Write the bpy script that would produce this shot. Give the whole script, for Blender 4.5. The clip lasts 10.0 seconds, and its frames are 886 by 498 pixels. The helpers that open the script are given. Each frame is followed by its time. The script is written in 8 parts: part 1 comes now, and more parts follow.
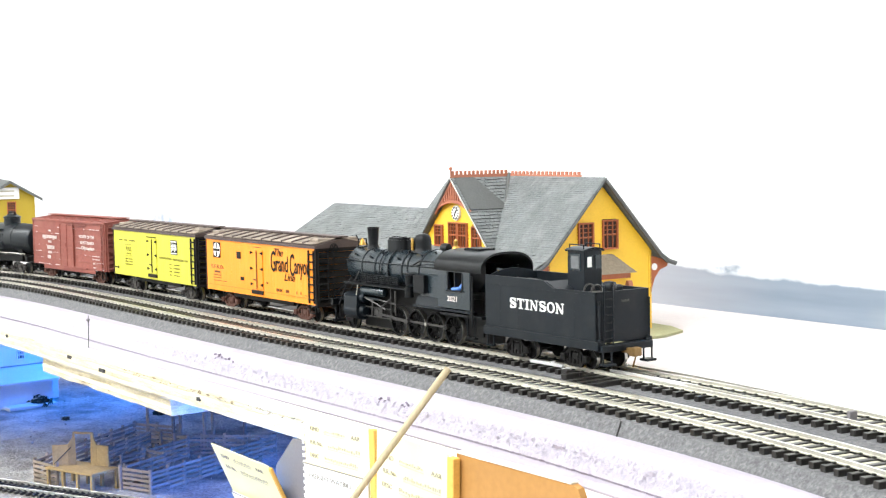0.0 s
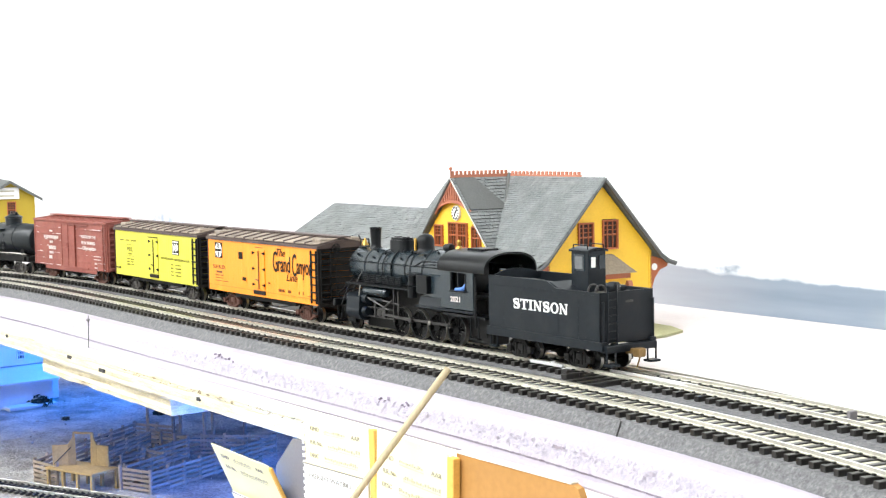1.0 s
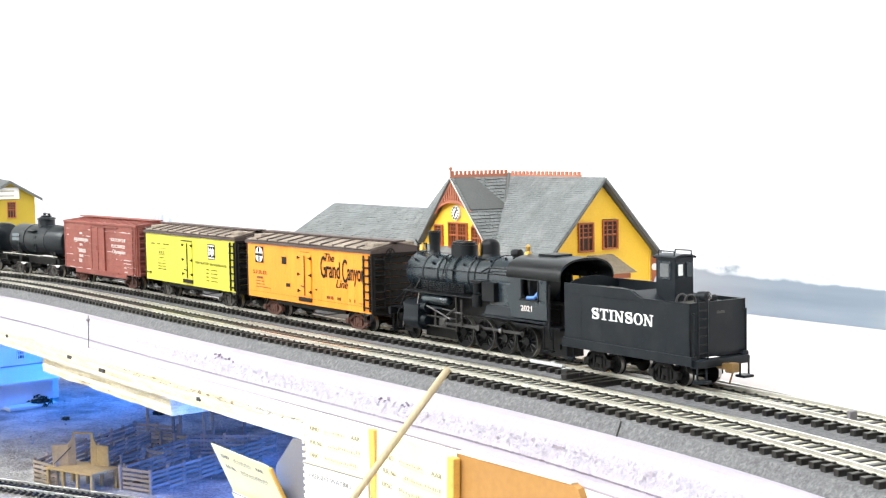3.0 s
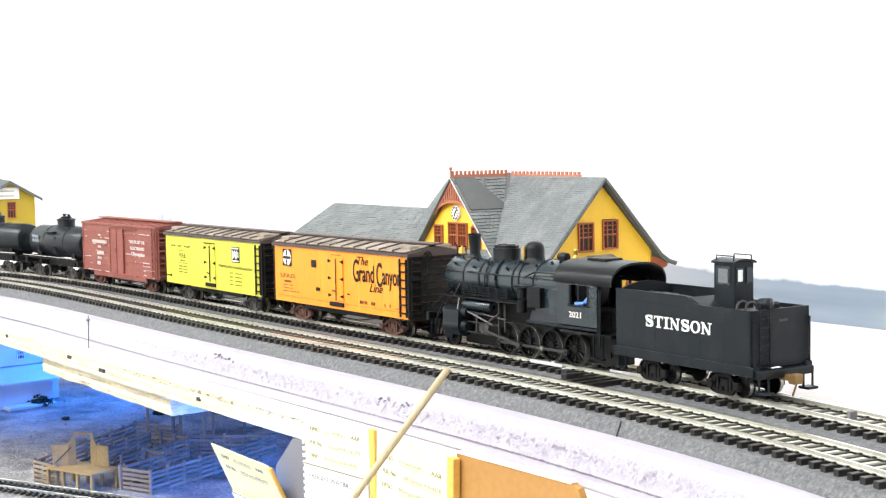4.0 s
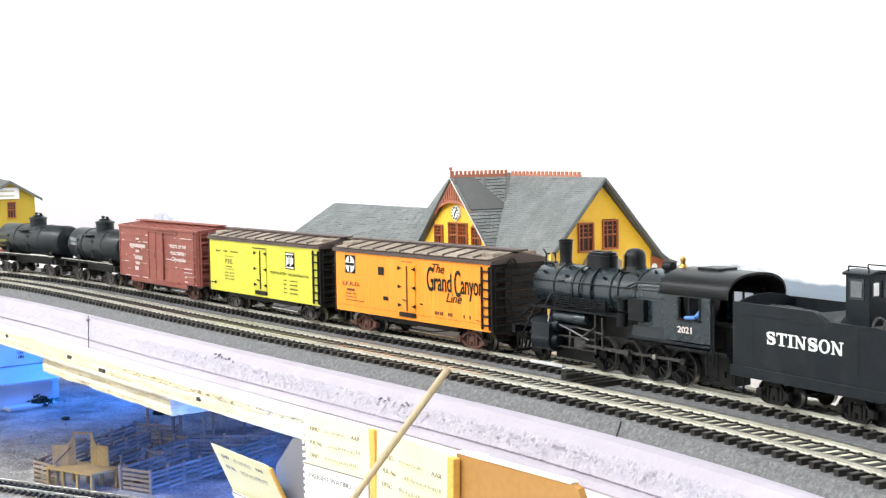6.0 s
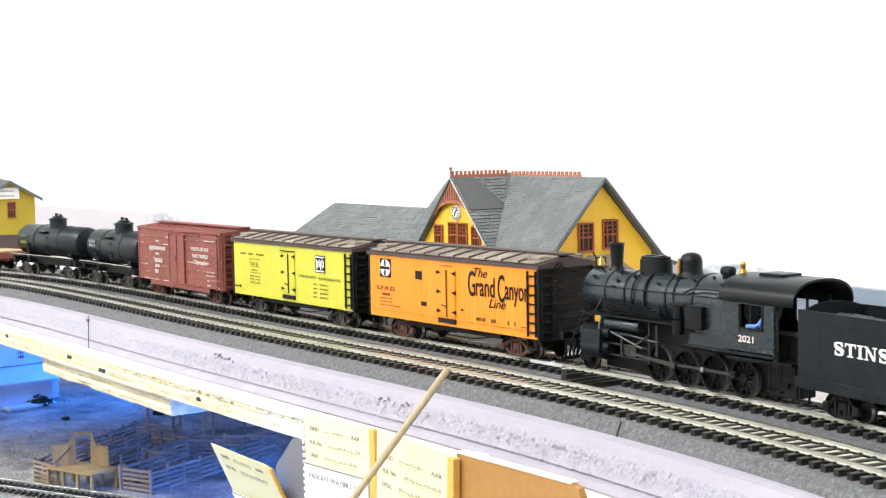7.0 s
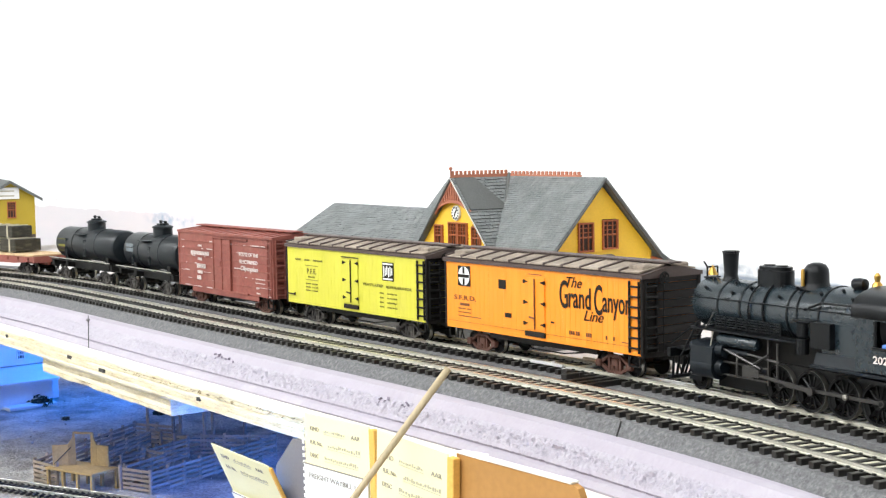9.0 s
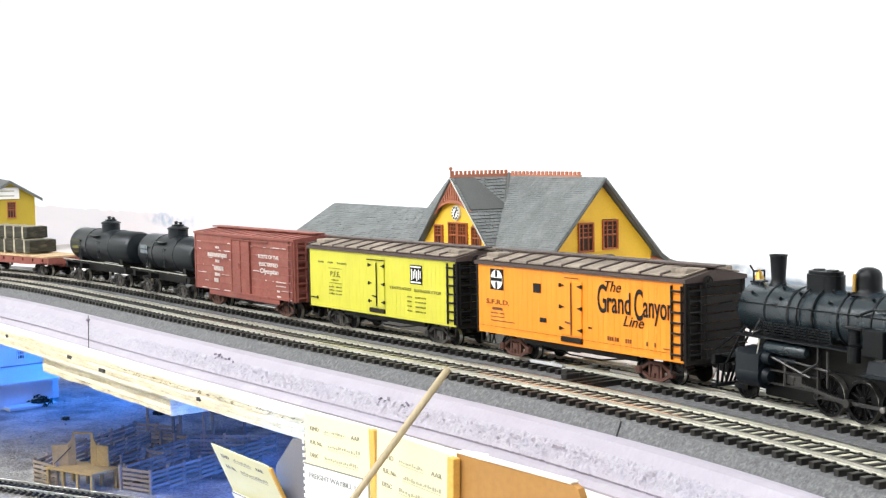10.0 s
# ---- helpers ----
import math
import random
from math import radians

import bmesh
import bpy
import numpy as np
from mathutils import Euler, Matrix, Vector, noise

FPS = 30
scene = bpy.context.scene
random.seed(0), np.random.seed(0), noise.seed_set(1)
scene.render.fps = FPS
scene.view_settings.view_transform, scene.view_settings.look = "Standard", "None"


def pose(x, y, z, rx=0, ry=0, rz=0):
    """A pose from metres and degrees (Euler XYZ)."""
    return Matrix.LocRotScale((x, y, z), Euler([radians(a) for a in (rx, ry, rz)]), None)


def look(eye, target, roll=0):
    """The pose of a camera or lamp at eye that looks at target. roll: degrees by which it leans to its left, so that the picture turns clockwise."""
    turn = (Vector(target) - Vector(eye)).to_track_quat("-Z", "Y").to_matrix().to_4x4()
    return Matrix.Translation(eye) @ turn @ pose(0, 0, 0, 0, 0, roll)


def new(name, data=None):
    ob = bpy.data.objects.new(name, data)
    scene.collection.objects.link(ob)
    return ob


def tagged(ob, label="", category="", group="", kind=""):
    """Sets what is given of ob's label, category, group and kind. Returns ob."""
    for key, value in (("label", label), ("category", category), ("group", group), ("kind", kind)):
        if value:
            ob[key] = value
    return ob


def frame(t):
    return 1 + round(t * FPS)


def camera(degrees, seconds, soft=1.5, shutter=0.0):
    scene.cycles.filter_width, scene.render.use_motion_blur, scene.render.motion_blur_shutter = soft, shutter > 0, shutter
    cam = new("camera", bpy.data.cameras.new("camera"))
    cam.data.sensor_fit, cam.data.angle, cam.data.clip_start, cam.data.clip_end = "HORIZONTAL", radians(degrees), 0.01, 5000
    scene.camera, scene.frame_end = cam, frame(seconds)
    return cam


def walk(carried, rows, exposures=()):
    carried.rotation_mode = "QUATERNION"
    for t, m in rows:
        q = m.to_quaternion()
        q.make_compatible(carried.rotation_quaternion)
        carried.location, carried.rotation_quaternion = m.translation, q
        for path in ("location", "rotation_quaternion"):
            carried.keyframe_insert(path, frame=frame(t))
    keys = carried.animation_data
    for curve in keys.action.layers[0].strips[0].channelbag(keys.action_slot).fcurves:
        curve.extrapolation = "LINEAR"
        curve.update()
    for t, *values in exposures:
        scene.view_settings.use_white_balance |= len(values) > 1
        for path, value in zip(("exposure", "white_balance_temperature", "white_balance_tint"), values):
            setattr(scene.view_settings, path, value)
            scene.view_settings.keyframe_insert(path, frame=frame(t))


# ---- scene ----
# camera: it stands still in the aisle, looking slightly down at the layout
cam = camera(34.85, 10.0, soft=1.25)
PITCH = -0.0718
EYE = (0.0, 0.0, 0.1034)
CAM_POSE = look(EYE, (0.0, math.cos(PITCH), EYE[2] + math.sin(PITCH)), -1.0)
walk(cam, [(0, CAM_POSE), (10, CAM_POSE)],
     exposures=[(0, 0.10), (2.5, 0.10), (4.0, 0.07), (5.5, -0.05), (7.0, -0.25), (10, -0.27)])

# ---- light: closed room with unseen ceiling fixtures added over the aisle, a blue strip under the upper deck ----
world = bpy.data.worlds.new("room_world")
world.use_nodes = True
scene.world = world
world.node_tree.nodes["Background"].inputs[0].default_value = (0.8, 0.88, 1.0, 1)
world.node_tree.nodes["Background"].inputs[1].default_value = 0.3

UH = -0.966                      # heading of the room's long wall
U0 = Vector((math.cos(UH), math.sin(UH), 0))
N0 = Vector((-math.sin(UH), math.cos(UH), 0))
FLOOR_Z, CEIL_Z = -1.15, 1.35


def room(u, n, z):
    """A point from the room's own axes: along the wall, towards the wall, up."""
    return U0 * u + N0 * n + Vector((0, 0, z))


def area_lamp(name, at, target, sx, sy, watts, colour):
    data = bpy.data.lights.new(name, "AREA")
    data.shape, data.size, data.size_y, data.energy, data.color = "RECTANGLE", sx, sy, watts, colour
    ob = new(name, data)
    ob.matrix_world = look(at, target)
    return ob


# Added lamps, none in view; overhead one and back row lift dark parts.
LAMPS = [(-1.9, -0.85, 25), (-0.75, -0.85, 20), (0.4, -0.85, 18), (-0.6, 0.05, 6), (-1.9, -1.75, 20), (-0.3, -1.75, 15)]
for lu, ln, watts in LAMPS:
    area_lamp("added_tube_light", room(lu, ln, CEIL_Z - 0.09), room(lu, ln + 0.05, 0), 1.2, 0.3, watts, (0.945, 0.98, 1.0))
area_lamp("blue_strip_light", room(-0.70, 0.56, -0.0385), room(-0.705, 0.558, -0.17), 0.50, 0.02, 15.0, (0.02, 0.17, 1.0))
area_lamp("blue_strip_light", room(-1.49, 0.60, -0.0385), room(-1.53, 0.585, -0.17), 0.30, 0.02, 0.85, (0.012, 0.20, 1.0))


# ---- materials ----
def mat(name, colour, rough=0.6, metal=0.0, var=0.12, grain=900.0, blotch=45.0, bump=0.15, depth=0.0003, tint=None, tint_amount=0.0, tint_scale=80.0, stretch=(1, 1, 1), rand=0.0, spec=0.5, turn=None):
    m = bpy.data.materials.new(name)
    m.use_nodes = True
    nt = m.node_tree
    N, L = nt.nodes, nt.links
    bs = N["Principled BSDF"]
    bs.inputs["Roughness"].default_value = rough
    bs.inputs["Metallic"].default_value = metal
    bs.inputs["Specular IOR Level"].default_value = spec
    tc = N.new("ShaderNodeTexCoord")
    mp = N.new("ShaderNodeMapping")
    mp.inputs["Scale"].default_value = stretch
    if turn is not None:
        mp.vector_type = "TEXTURE"
        mp.inputs["Rotation"].default_value = (0, 0, turn)
        mp.inputs["Scale"].default_value = [1 / k for k in stretch]
    L.new(tc.outputs["Object"], mp.inputs["Vector"])
    fine = N.new("ShaderNodeTexNoise")
    fine.inputs["Scale"].default_value, fine.inputs["Detail"].default_value = grain, 3
    big = N.new("ShaderNodeTexNoise")
    big.inputs["Scale"].default_value, big.inputs["Detail"].default_value = blotch, 5
    for t in (fine, big):
        L.new(mp.outputs["Vector"], t.inputs["Vector"])
    add = N.new("ShaderNodeMath")
    add.operation = "ADD"
    L.new(fine.outputs["Fac"], add.inputs[0])
    L.new(big.outputs["Fac"], add.inputs[1])
    rng = N.new("ShaderNodeMapRange")
    rng.inputs["From Min"].default_value, rng.inputs["From Max"].default_value = 0.6, 1.4
    rng.inputs["To Min"].default_value, rng.inputs["To Max"].default_value = 1 - var, 1 + var
    L.new(add.outputs[0], rng.inputs["Value"])
    mul = N.new("ShaderNodeMix")
    mul.data_type, mul.blend_type = "RGBA", "MULTIPLY"
    mul.inputs[0].default_value = 1.0
    mul.inputs[6].default_value = (*colour, 1)
    last = rng.outputs[0]
    if rand:
        oi = N.new("ShaderNodeObjectInfo")
        r2 = N.new("ShaderNodeMapRange")
        r2.inputs["To Min"].default_value, r2.inputs["To Max"].default_value = 1 - rand, 1 + rand
        L.new(oi.outputs["Random"], r2.inputs["Value"])
        m2 = N.new("ShaderNodeMath")
        m2.operation = "MULTIPLY"
        L.new(last, m2.inputs[0])
        L.new(r2.outputs[0], m2.inputs[1])
        last = m2.outputs[0]
    L.new(last, mul.inputs[7])
    out = mul.outputs[2]
    if tint:
        tn = N.new("ShaderNodeTexNoise")
        tn.inputs["Scale"].default_value, tn.inputs["Detail"].default_value = tint_scale, 6
        L.new(mp.outputs["Vector"], tn.inputs["Vector"])
        tr = N.new("ShaderNodeMapRange")
        tr.inputs["From Min"].default_value, tr.inputs["From Max"].default_value = 0.5, 0.72
        tr.inputs["To Max"].default_value = tint_amount
        L.new(tn.outputs["Fac"], tr.inputs["Value"])
        mx = N.new("ShaderNodeMix")
        mx.data_type = "RGBA"
        L.new(tr.outputs[0], mx.inputs[0])
        L.new(out, mx.inputs[6])
        mx.inputs[7].default_value = (*tint, 1)
        out = mx.outputs[2]
    L.new(out, bs.inputs["Base Color"])
    if bump:
        bp = N.new("ShaderNodeBump")
        bp.inputs["Strength"].default_value, bp.inputs["Distance"].default_value = bump, depth
        L.new(add.outputs[0], bp.inputs["Height"])
        L.new(bp.outputs[0], bs.inputs["Normal"])
    return m


M = {}
M["foam"] = mat("lavender_foam", (0.365, 0.335, 0.385), 0.85, var=0.05, grain=520, blotch=30, bump=0.35, depth=0.0006, tint=(0.415, 0.39, 0.43), tint_amount=0.6, tint_scale=45)
M["foam_rough"] = mat("torn_foam", (0.375, 0.35, 0.40), 0.9, var=0.10, grain=700, blotch=260, bump=0.9, depth=0.0012, tint=(0.42, 0.40, 0.44), tint_amount=0.8, tint_scale=120)
M["plaster"] = mat("pale_pink_plaster", (0.66, 0.60, 0.585), 0.9, var=0.07, grain=300, blotch=14, bump=0.2)
M["roadbed"] = mat("grey_roadbed_foam", (0.120, 0.120, 0.124), 0.95, var=0.4, grain=1100, blotch=420, bump=0.8, depth=0.0008, tint=(0.23, 0.23, 0.225), tint_amount=0.7, tint_scale=620)
M["tie"] = mat("dark_plastic_tie", (0.016, 0.0145, 0.013), 0.36, var=0.3, grain=900, bump=0.12, rand=0.35, spec=0.6)
M["rail"] = mat("nickel_silver_rail", (0.82, 0.80, 0.74), 0.28, 1.0, var=0.1, bump=0.05)
M["rail_side"] = mat("dull_rail_web", (0.52, 0.50, 0.44), 0.38, 0.7, var=0.25, bump=0.1, tint=(0.45, 0.42, 0.34), tint_amount=0.35, tint_scale=60)
M["ply"] = mat("raw_plywood_edge", (0.74, 0.67, 0.50), 0.85, var=0.20, grain=900, blotch=160, bump=0.6, depth=0.0005, turn=-0.95, stretch=(0.22, 1.0, 2.2), tint=(0.52, 0.41, 0.22), tint_amount=0.95, tint_scale=150)
M["ply_dark"] = mat("cross_grain_ply", (0.66, 0.58, 0.40), 0.9, var=0.28, grain=900, blotch=130, bump=0.7, depth=0.0006, turn=-0.95, stretch=(0.5, 1.0, 1.6), tint=(0.34, 0.25, 0.12), tint_amount=0.55, tint_scale=120)
M["ply_top"] = mat("pale_wood_top", (0.8, 0.76, 0.68), 0.85, var=0.08, grain=300, bump=0.2)
M["low_ground"] = mat("grey_sand_ground", (0.42, 0.40, 0.37), 0.95, var=0.6, grain=420, blotch=26, bump=1.0, depth=0.003, tint=(0.10, 0.09, 0.08), tint_amount=0.85, tint_scale=22)
M["roof"] = mat("grey_shingle", (0.170, 0.182, 0.182), 0.85, var=0.3, grain=700, blotch=60, bump=0.4, tint=(0.235, 0.24, 0.235), tint_amount=0.6, tint_scale=120)
M["roof_dark"] = mat("dark_grey_roof_panel", (0.105, 0.108, 0.104), 0.8, var=0.2, bump=0.2)
M["bay_roof"] = mat("brown_grey_shingle", (0.20, 0.16, 0.11), 0.85, var=0.3, grain=800, bump=0.4)
M["yellow_wall"] = mat("chrome_yellow_clapboard", (0.86, 0.53, 0.035), 0.55, var=0.07, grain=900, blotch=40, bump=0.12)
M["olive_wall"] = mat("mustard_wall", (0.39, 0.28, 0.014), 0.6, var=0.08, bump=0.12)
M["brown_trim"] = mat("red_brown_trim", (0.36, 0.095, 0.03), 0.5, var=0.12, bump=0.1)
# Near-black colour stands in for the shade inside buildings.
M["unlit_inside"] = mat("unlit_interior_tone", (0.03, 0.015, 0.01), 0.7)
M["crest"] = mat("dull_red_cresting", (0.42, 0.15, 0.085), 0.6, var=0.15)
M["faded"] = mat("faded_white_print_and_glints", (0.64, 0.56, 0.53), 0.6, var=0.25, grain=900, bump=0)
M["dim_print"] = mat("dim_grey_print", (0.20, 0.23, 0.25), 0.6, var=0.3, bump=0)
M["white"] = mat("white_paint", (0.8, 0.8, 0.78), 0.5, var=0.05, bump=0.05)
M["grass"] = mat("dull_green_base", (0.36, 0.36, 0.2), 0.9, var=0.25, grain=600, bump=0.5)
M["loco"] = mat("satin_black_engine", (0.0035, 0.0042, 0.0052), 0.34, 0.0, var=0.3, grain=500, blotch=60, bump=0.06, tint=(0.008, 0.010, 0.012), tint_amount=0.5, tint_scale=70, spec=0.22)
M["loco_grey"] = mat("graphite_boiler_jacket", (0.013, 0.021, 0.027), 0.27, 0.0, var=0.22, grain=500, blotch=60, bump=0.05, tint=(0.026, 0.035, 0.041), tint_amount=0.4, tint_scale=60, spec=0.55)
M["tender"] = mat("satin_black_tender", (0.0065, 0.0095, 0.0130), 0.38, 0.0, var=0.25, grain=400, blotch=40, bump=0.06, tint=(0.024, 0.025, 0.026), tint_amount=0.4, tint_scale=90, spec=0.22)
M["old_brass"] = mat("tarnished_brass", (0.22, 0.13, 0.045), 0.5, 0.5, var=0.3)
M["hut_glass"] = mat("grey_hut_glass", (0.11, 0.115, 0.12), 0.25, var=0.15, bump=0)
M["tender_deck"] = mat("dusty_tender_deck", (0.075, 0.070, 0.058), 0.6, var=0.3, grain=500, bump=0.2)
M["rod"] = mat("dull_steel_rod", (0.065, 0.062, 0.060), 0.34, 0.6, var=0.15)
M["brass"] = mat("brass", (0.48, 0.29, 0.07), 0.36, 1.0, var=0.1)
M["coal"] = mat("coal_load", (0.010, 0.010, 0.011), 0.5, var=0.5, grain=600, bump=1.0, depth=0.002)
M["letter_white"] = mat("white_lettering", (0.82, 0.82, 0.8), 0.6, var=0.03, bump=0)
M["letter_black"] = mat("black_lettering", (0.014, 0.010, 0.008), 0.7, var=0.05, bump=0, spec=0.25)
M["letter_brown"] = mat("dark_brown_lettering", (0.16, 0.05, 0.015), 0.6, var=0.1, bump=0)
M["letter_olive"] = mat("dark_olive_lettering", (0.16, 0.15, 0.02), 0.6, var=0.1, bump=0)
M["orange"] = mat("reefer_orange", (0.92, 0.27, 0.008), 0.5, var=0.05, grain=300, blotch=25, bump=0.1, stretch=(4, 4, 0.4), tint=(0.9, 0.40, 0.04), tint_amount=0.3, tint_scale=60)
M["chip"] = mat("pale_chipped_paint", (0.85, 0.42, 0.10), 0.6, var=0.2, bump=0)
M["reefer_yellow"] = mat("reefer_lemon_yellow", (0.57, 0.535, 0.042), 0.5, var=0.07, grain=300, blotch=25, bump=0.1, stretch=(4, 4, 0.4), tint=(0.60, 0.53, 0.075), tint_amount=0.35, tint_scale=60)
M["boxcar"] = mat("oxide_red_boxcar", (0.235, 0.062, 0.045), 0.6, var=0.26, grain=500, blotch=40, bump=0.1, tint=(0.30, 0.115, 0.085), tint_amount=0.5, tint_scale=90)
M["car_roof"] = mat("weathered_brown_roof", (0.23, 0.185, 0.145), 0.8, var=0.45, grain=500, blotch=50, bump=0.3, tint=(0.34, 0.285, 0.225), tint_amount=0.75, tint_scale=75, rand=0.25)
M["car_eave"] = mat("dark_brown_eave", (0.065, 0.042, 0.036), 0.6, var=0.2)
# Brown car ends, coloured darker still for the shade they stand in.
M["car_end"] = mat("dark_brown_end", (0.010, 0.0075, 0.0065), 0.7, var=0.35, bump=0.2, rand=0.3, spec=0.25)
M["under"] = mat("black_underframe", (0.007, 0.0065, 0.006), 0.6, var=0.3, spec=0.25)
M["truck_rust"] = mat("rust_brown_truck", (0.085, 0.034, 0.022), 0.75, var=0.35, bump=0.2)
# The pale tint puts the trucks' light-grey highlights into the colour.
M["truck_grey"] = mat("weathered_truck_with_highlights", (0.022, 0.018, 0.016), 0.7, var=0.4, bump=0.2, tint=(0.22, 0.20, 0.17), tint_amount=0.35, tint_scale=220)
M["wheel"] = mat("dark_wheel", (0.0055, 0.0055, 0.0055), 0.38, 0.0, var=0.2, spec=0.2)
M["tyre"] = mat("polished_tyre", (0.45, 0.43, 0.4), 0.3, 1.0, var=0.1)
M["tank"] = mat("black_tank_shell", (0.0055, 0.0085, 0.0115), 0.34, 0.0, var=0.3, blotch=60, bump=0.06, tint=(0.018, 0.019, 0.020), tint_amount=0.5, tint_scale=80, spec=0.32)
M["flat_wood"] = mat("tan_deck_boards", (0.52, 0.36, 0.2), 0.8, var=0.25, stretch=(1, 8, 1), rand=0.15)
M["crate"] = mat("slot_shade_and_dark_parts", (0.028, 0.027, 0.024), 0.8, var=0.4, bump=0.3)
M["lumber"] = mat("dark_olive_boards", (0.028, 0.025, 0.016), 0.8, var=0.5, grain=500, bump=0.5, stretch=(0.3, 1, 4), tint=(0.15, 0.13, 0.08), tint_amount=0.45, tint_scale=130)
M["strap"] = mat("pale_wood_batten", (0.50, 0.45, 0.33), 0.8, var=0.2)
M["pen_wood"] = mat("weathered_tan_boards", (0.31, 0.21, 0.085), 0.8, var=0.25, grain=500, bump=0.2, rand=0.2)
# Less yellow than the dock: part of the violet light is in the colour.
M["pen_fence"] = mat("weathered_lilac_grey_boards", (0.27, 0.215, 0.165), 0.8, var=0.3, grain=500, bump=0.2, rand=0.3)
M["house_white"] = mat("white_model_house", (0.72, 0.72, 0.72), 0.7, var=0.08)
M["shrub"] = mat("dark_shrub", (0.035, 0.035, 0.02), 0.9, var=0.5, bump=0.5)
M["card"] = mat("cream_card", (0.86, 0.78, 0.47), 0.75, var=0.04, grain=500, bump=0.05)
M["card_green"] = mat("pale_olive_card", (0.74, 0.70, 0.40), 0.75, var=0.05, bump=0.05)
M["card_edge"] = mat("orange_card_edge", (0.78, 0.45, 0.10), 0.75, var=0.15)
M["paper"] = mat("white_paper", (0.84, 0.84, 0.82), 0.8, var=0.03, bump=0.05)
M["ink"] = mat("grey_print", (0.27, 0.25, 0.22), 0.8, var=0.1, bump=0)
M["pencil_ink"] = mat("faint_pencil", (0.46, 0.43, 0.32), 0.8, var=0.1, bump=0)
M["kraft"] = mat("brown_hardboard", (0.42, 0.21, 0.055), 0.7, var=0.12, grain=300, blotch=20, bump=0.1, tint=(0.58, 0.34, 0.12), tint_amount=0.5, tint_scale=18)
M["grey_card"] = mat("grey_pocket", (0.17, 0.16, 0.17), 0.6, var=0.08)
M["dowel"] = mat("pale_wood_dowel", (0.42, 0.34, 0.21), 0.6, var=0.15, stretch=(1, 1, 0.1))
M["room_wall"] = mat("off_white_wall", (0.75, 0.75, 0.73), 0.9, var=0.03, grain=60, blotch=3, bump=0.05)
M["carpet"] = mat("grey_floor", (0.25, 0.24, 0.23), 0.95, var=0.2, grain=200, blotch=4)
M["bench"] = mat("bench_timber", (0.5, 0.38, 0.23), 0.8, var=0.2, grain=80, blotch=10)
M["glass"] = mat("window_glass", (0.02, 0.02, 0.022), 0.08, var=0.0, bump=0)
M["blue_cloth"] = mat("blue_painted_figurine", (0.08, 0.2, 0.55), 0.6, var=0.1)
M["nickel"] = mat("bright_nickel_part", (0.80, 0.80, 0.79), 0.3, 0.35, var=0.1)
M["lamp_glow"] = bpy.data.materials.new("tube_diffuser")
M["lamp_glow"].use_nodes = True
M["lamp_glow"].node_tree.nodes["Principled BSDF"].inputs["Emission Color"].default_value = (1, 0.98, 0.95, 1)
M["lamp_glow"].node_tree.nodes["Principled BSDF"].inputs["Emission Strength"].default_value = 4.0


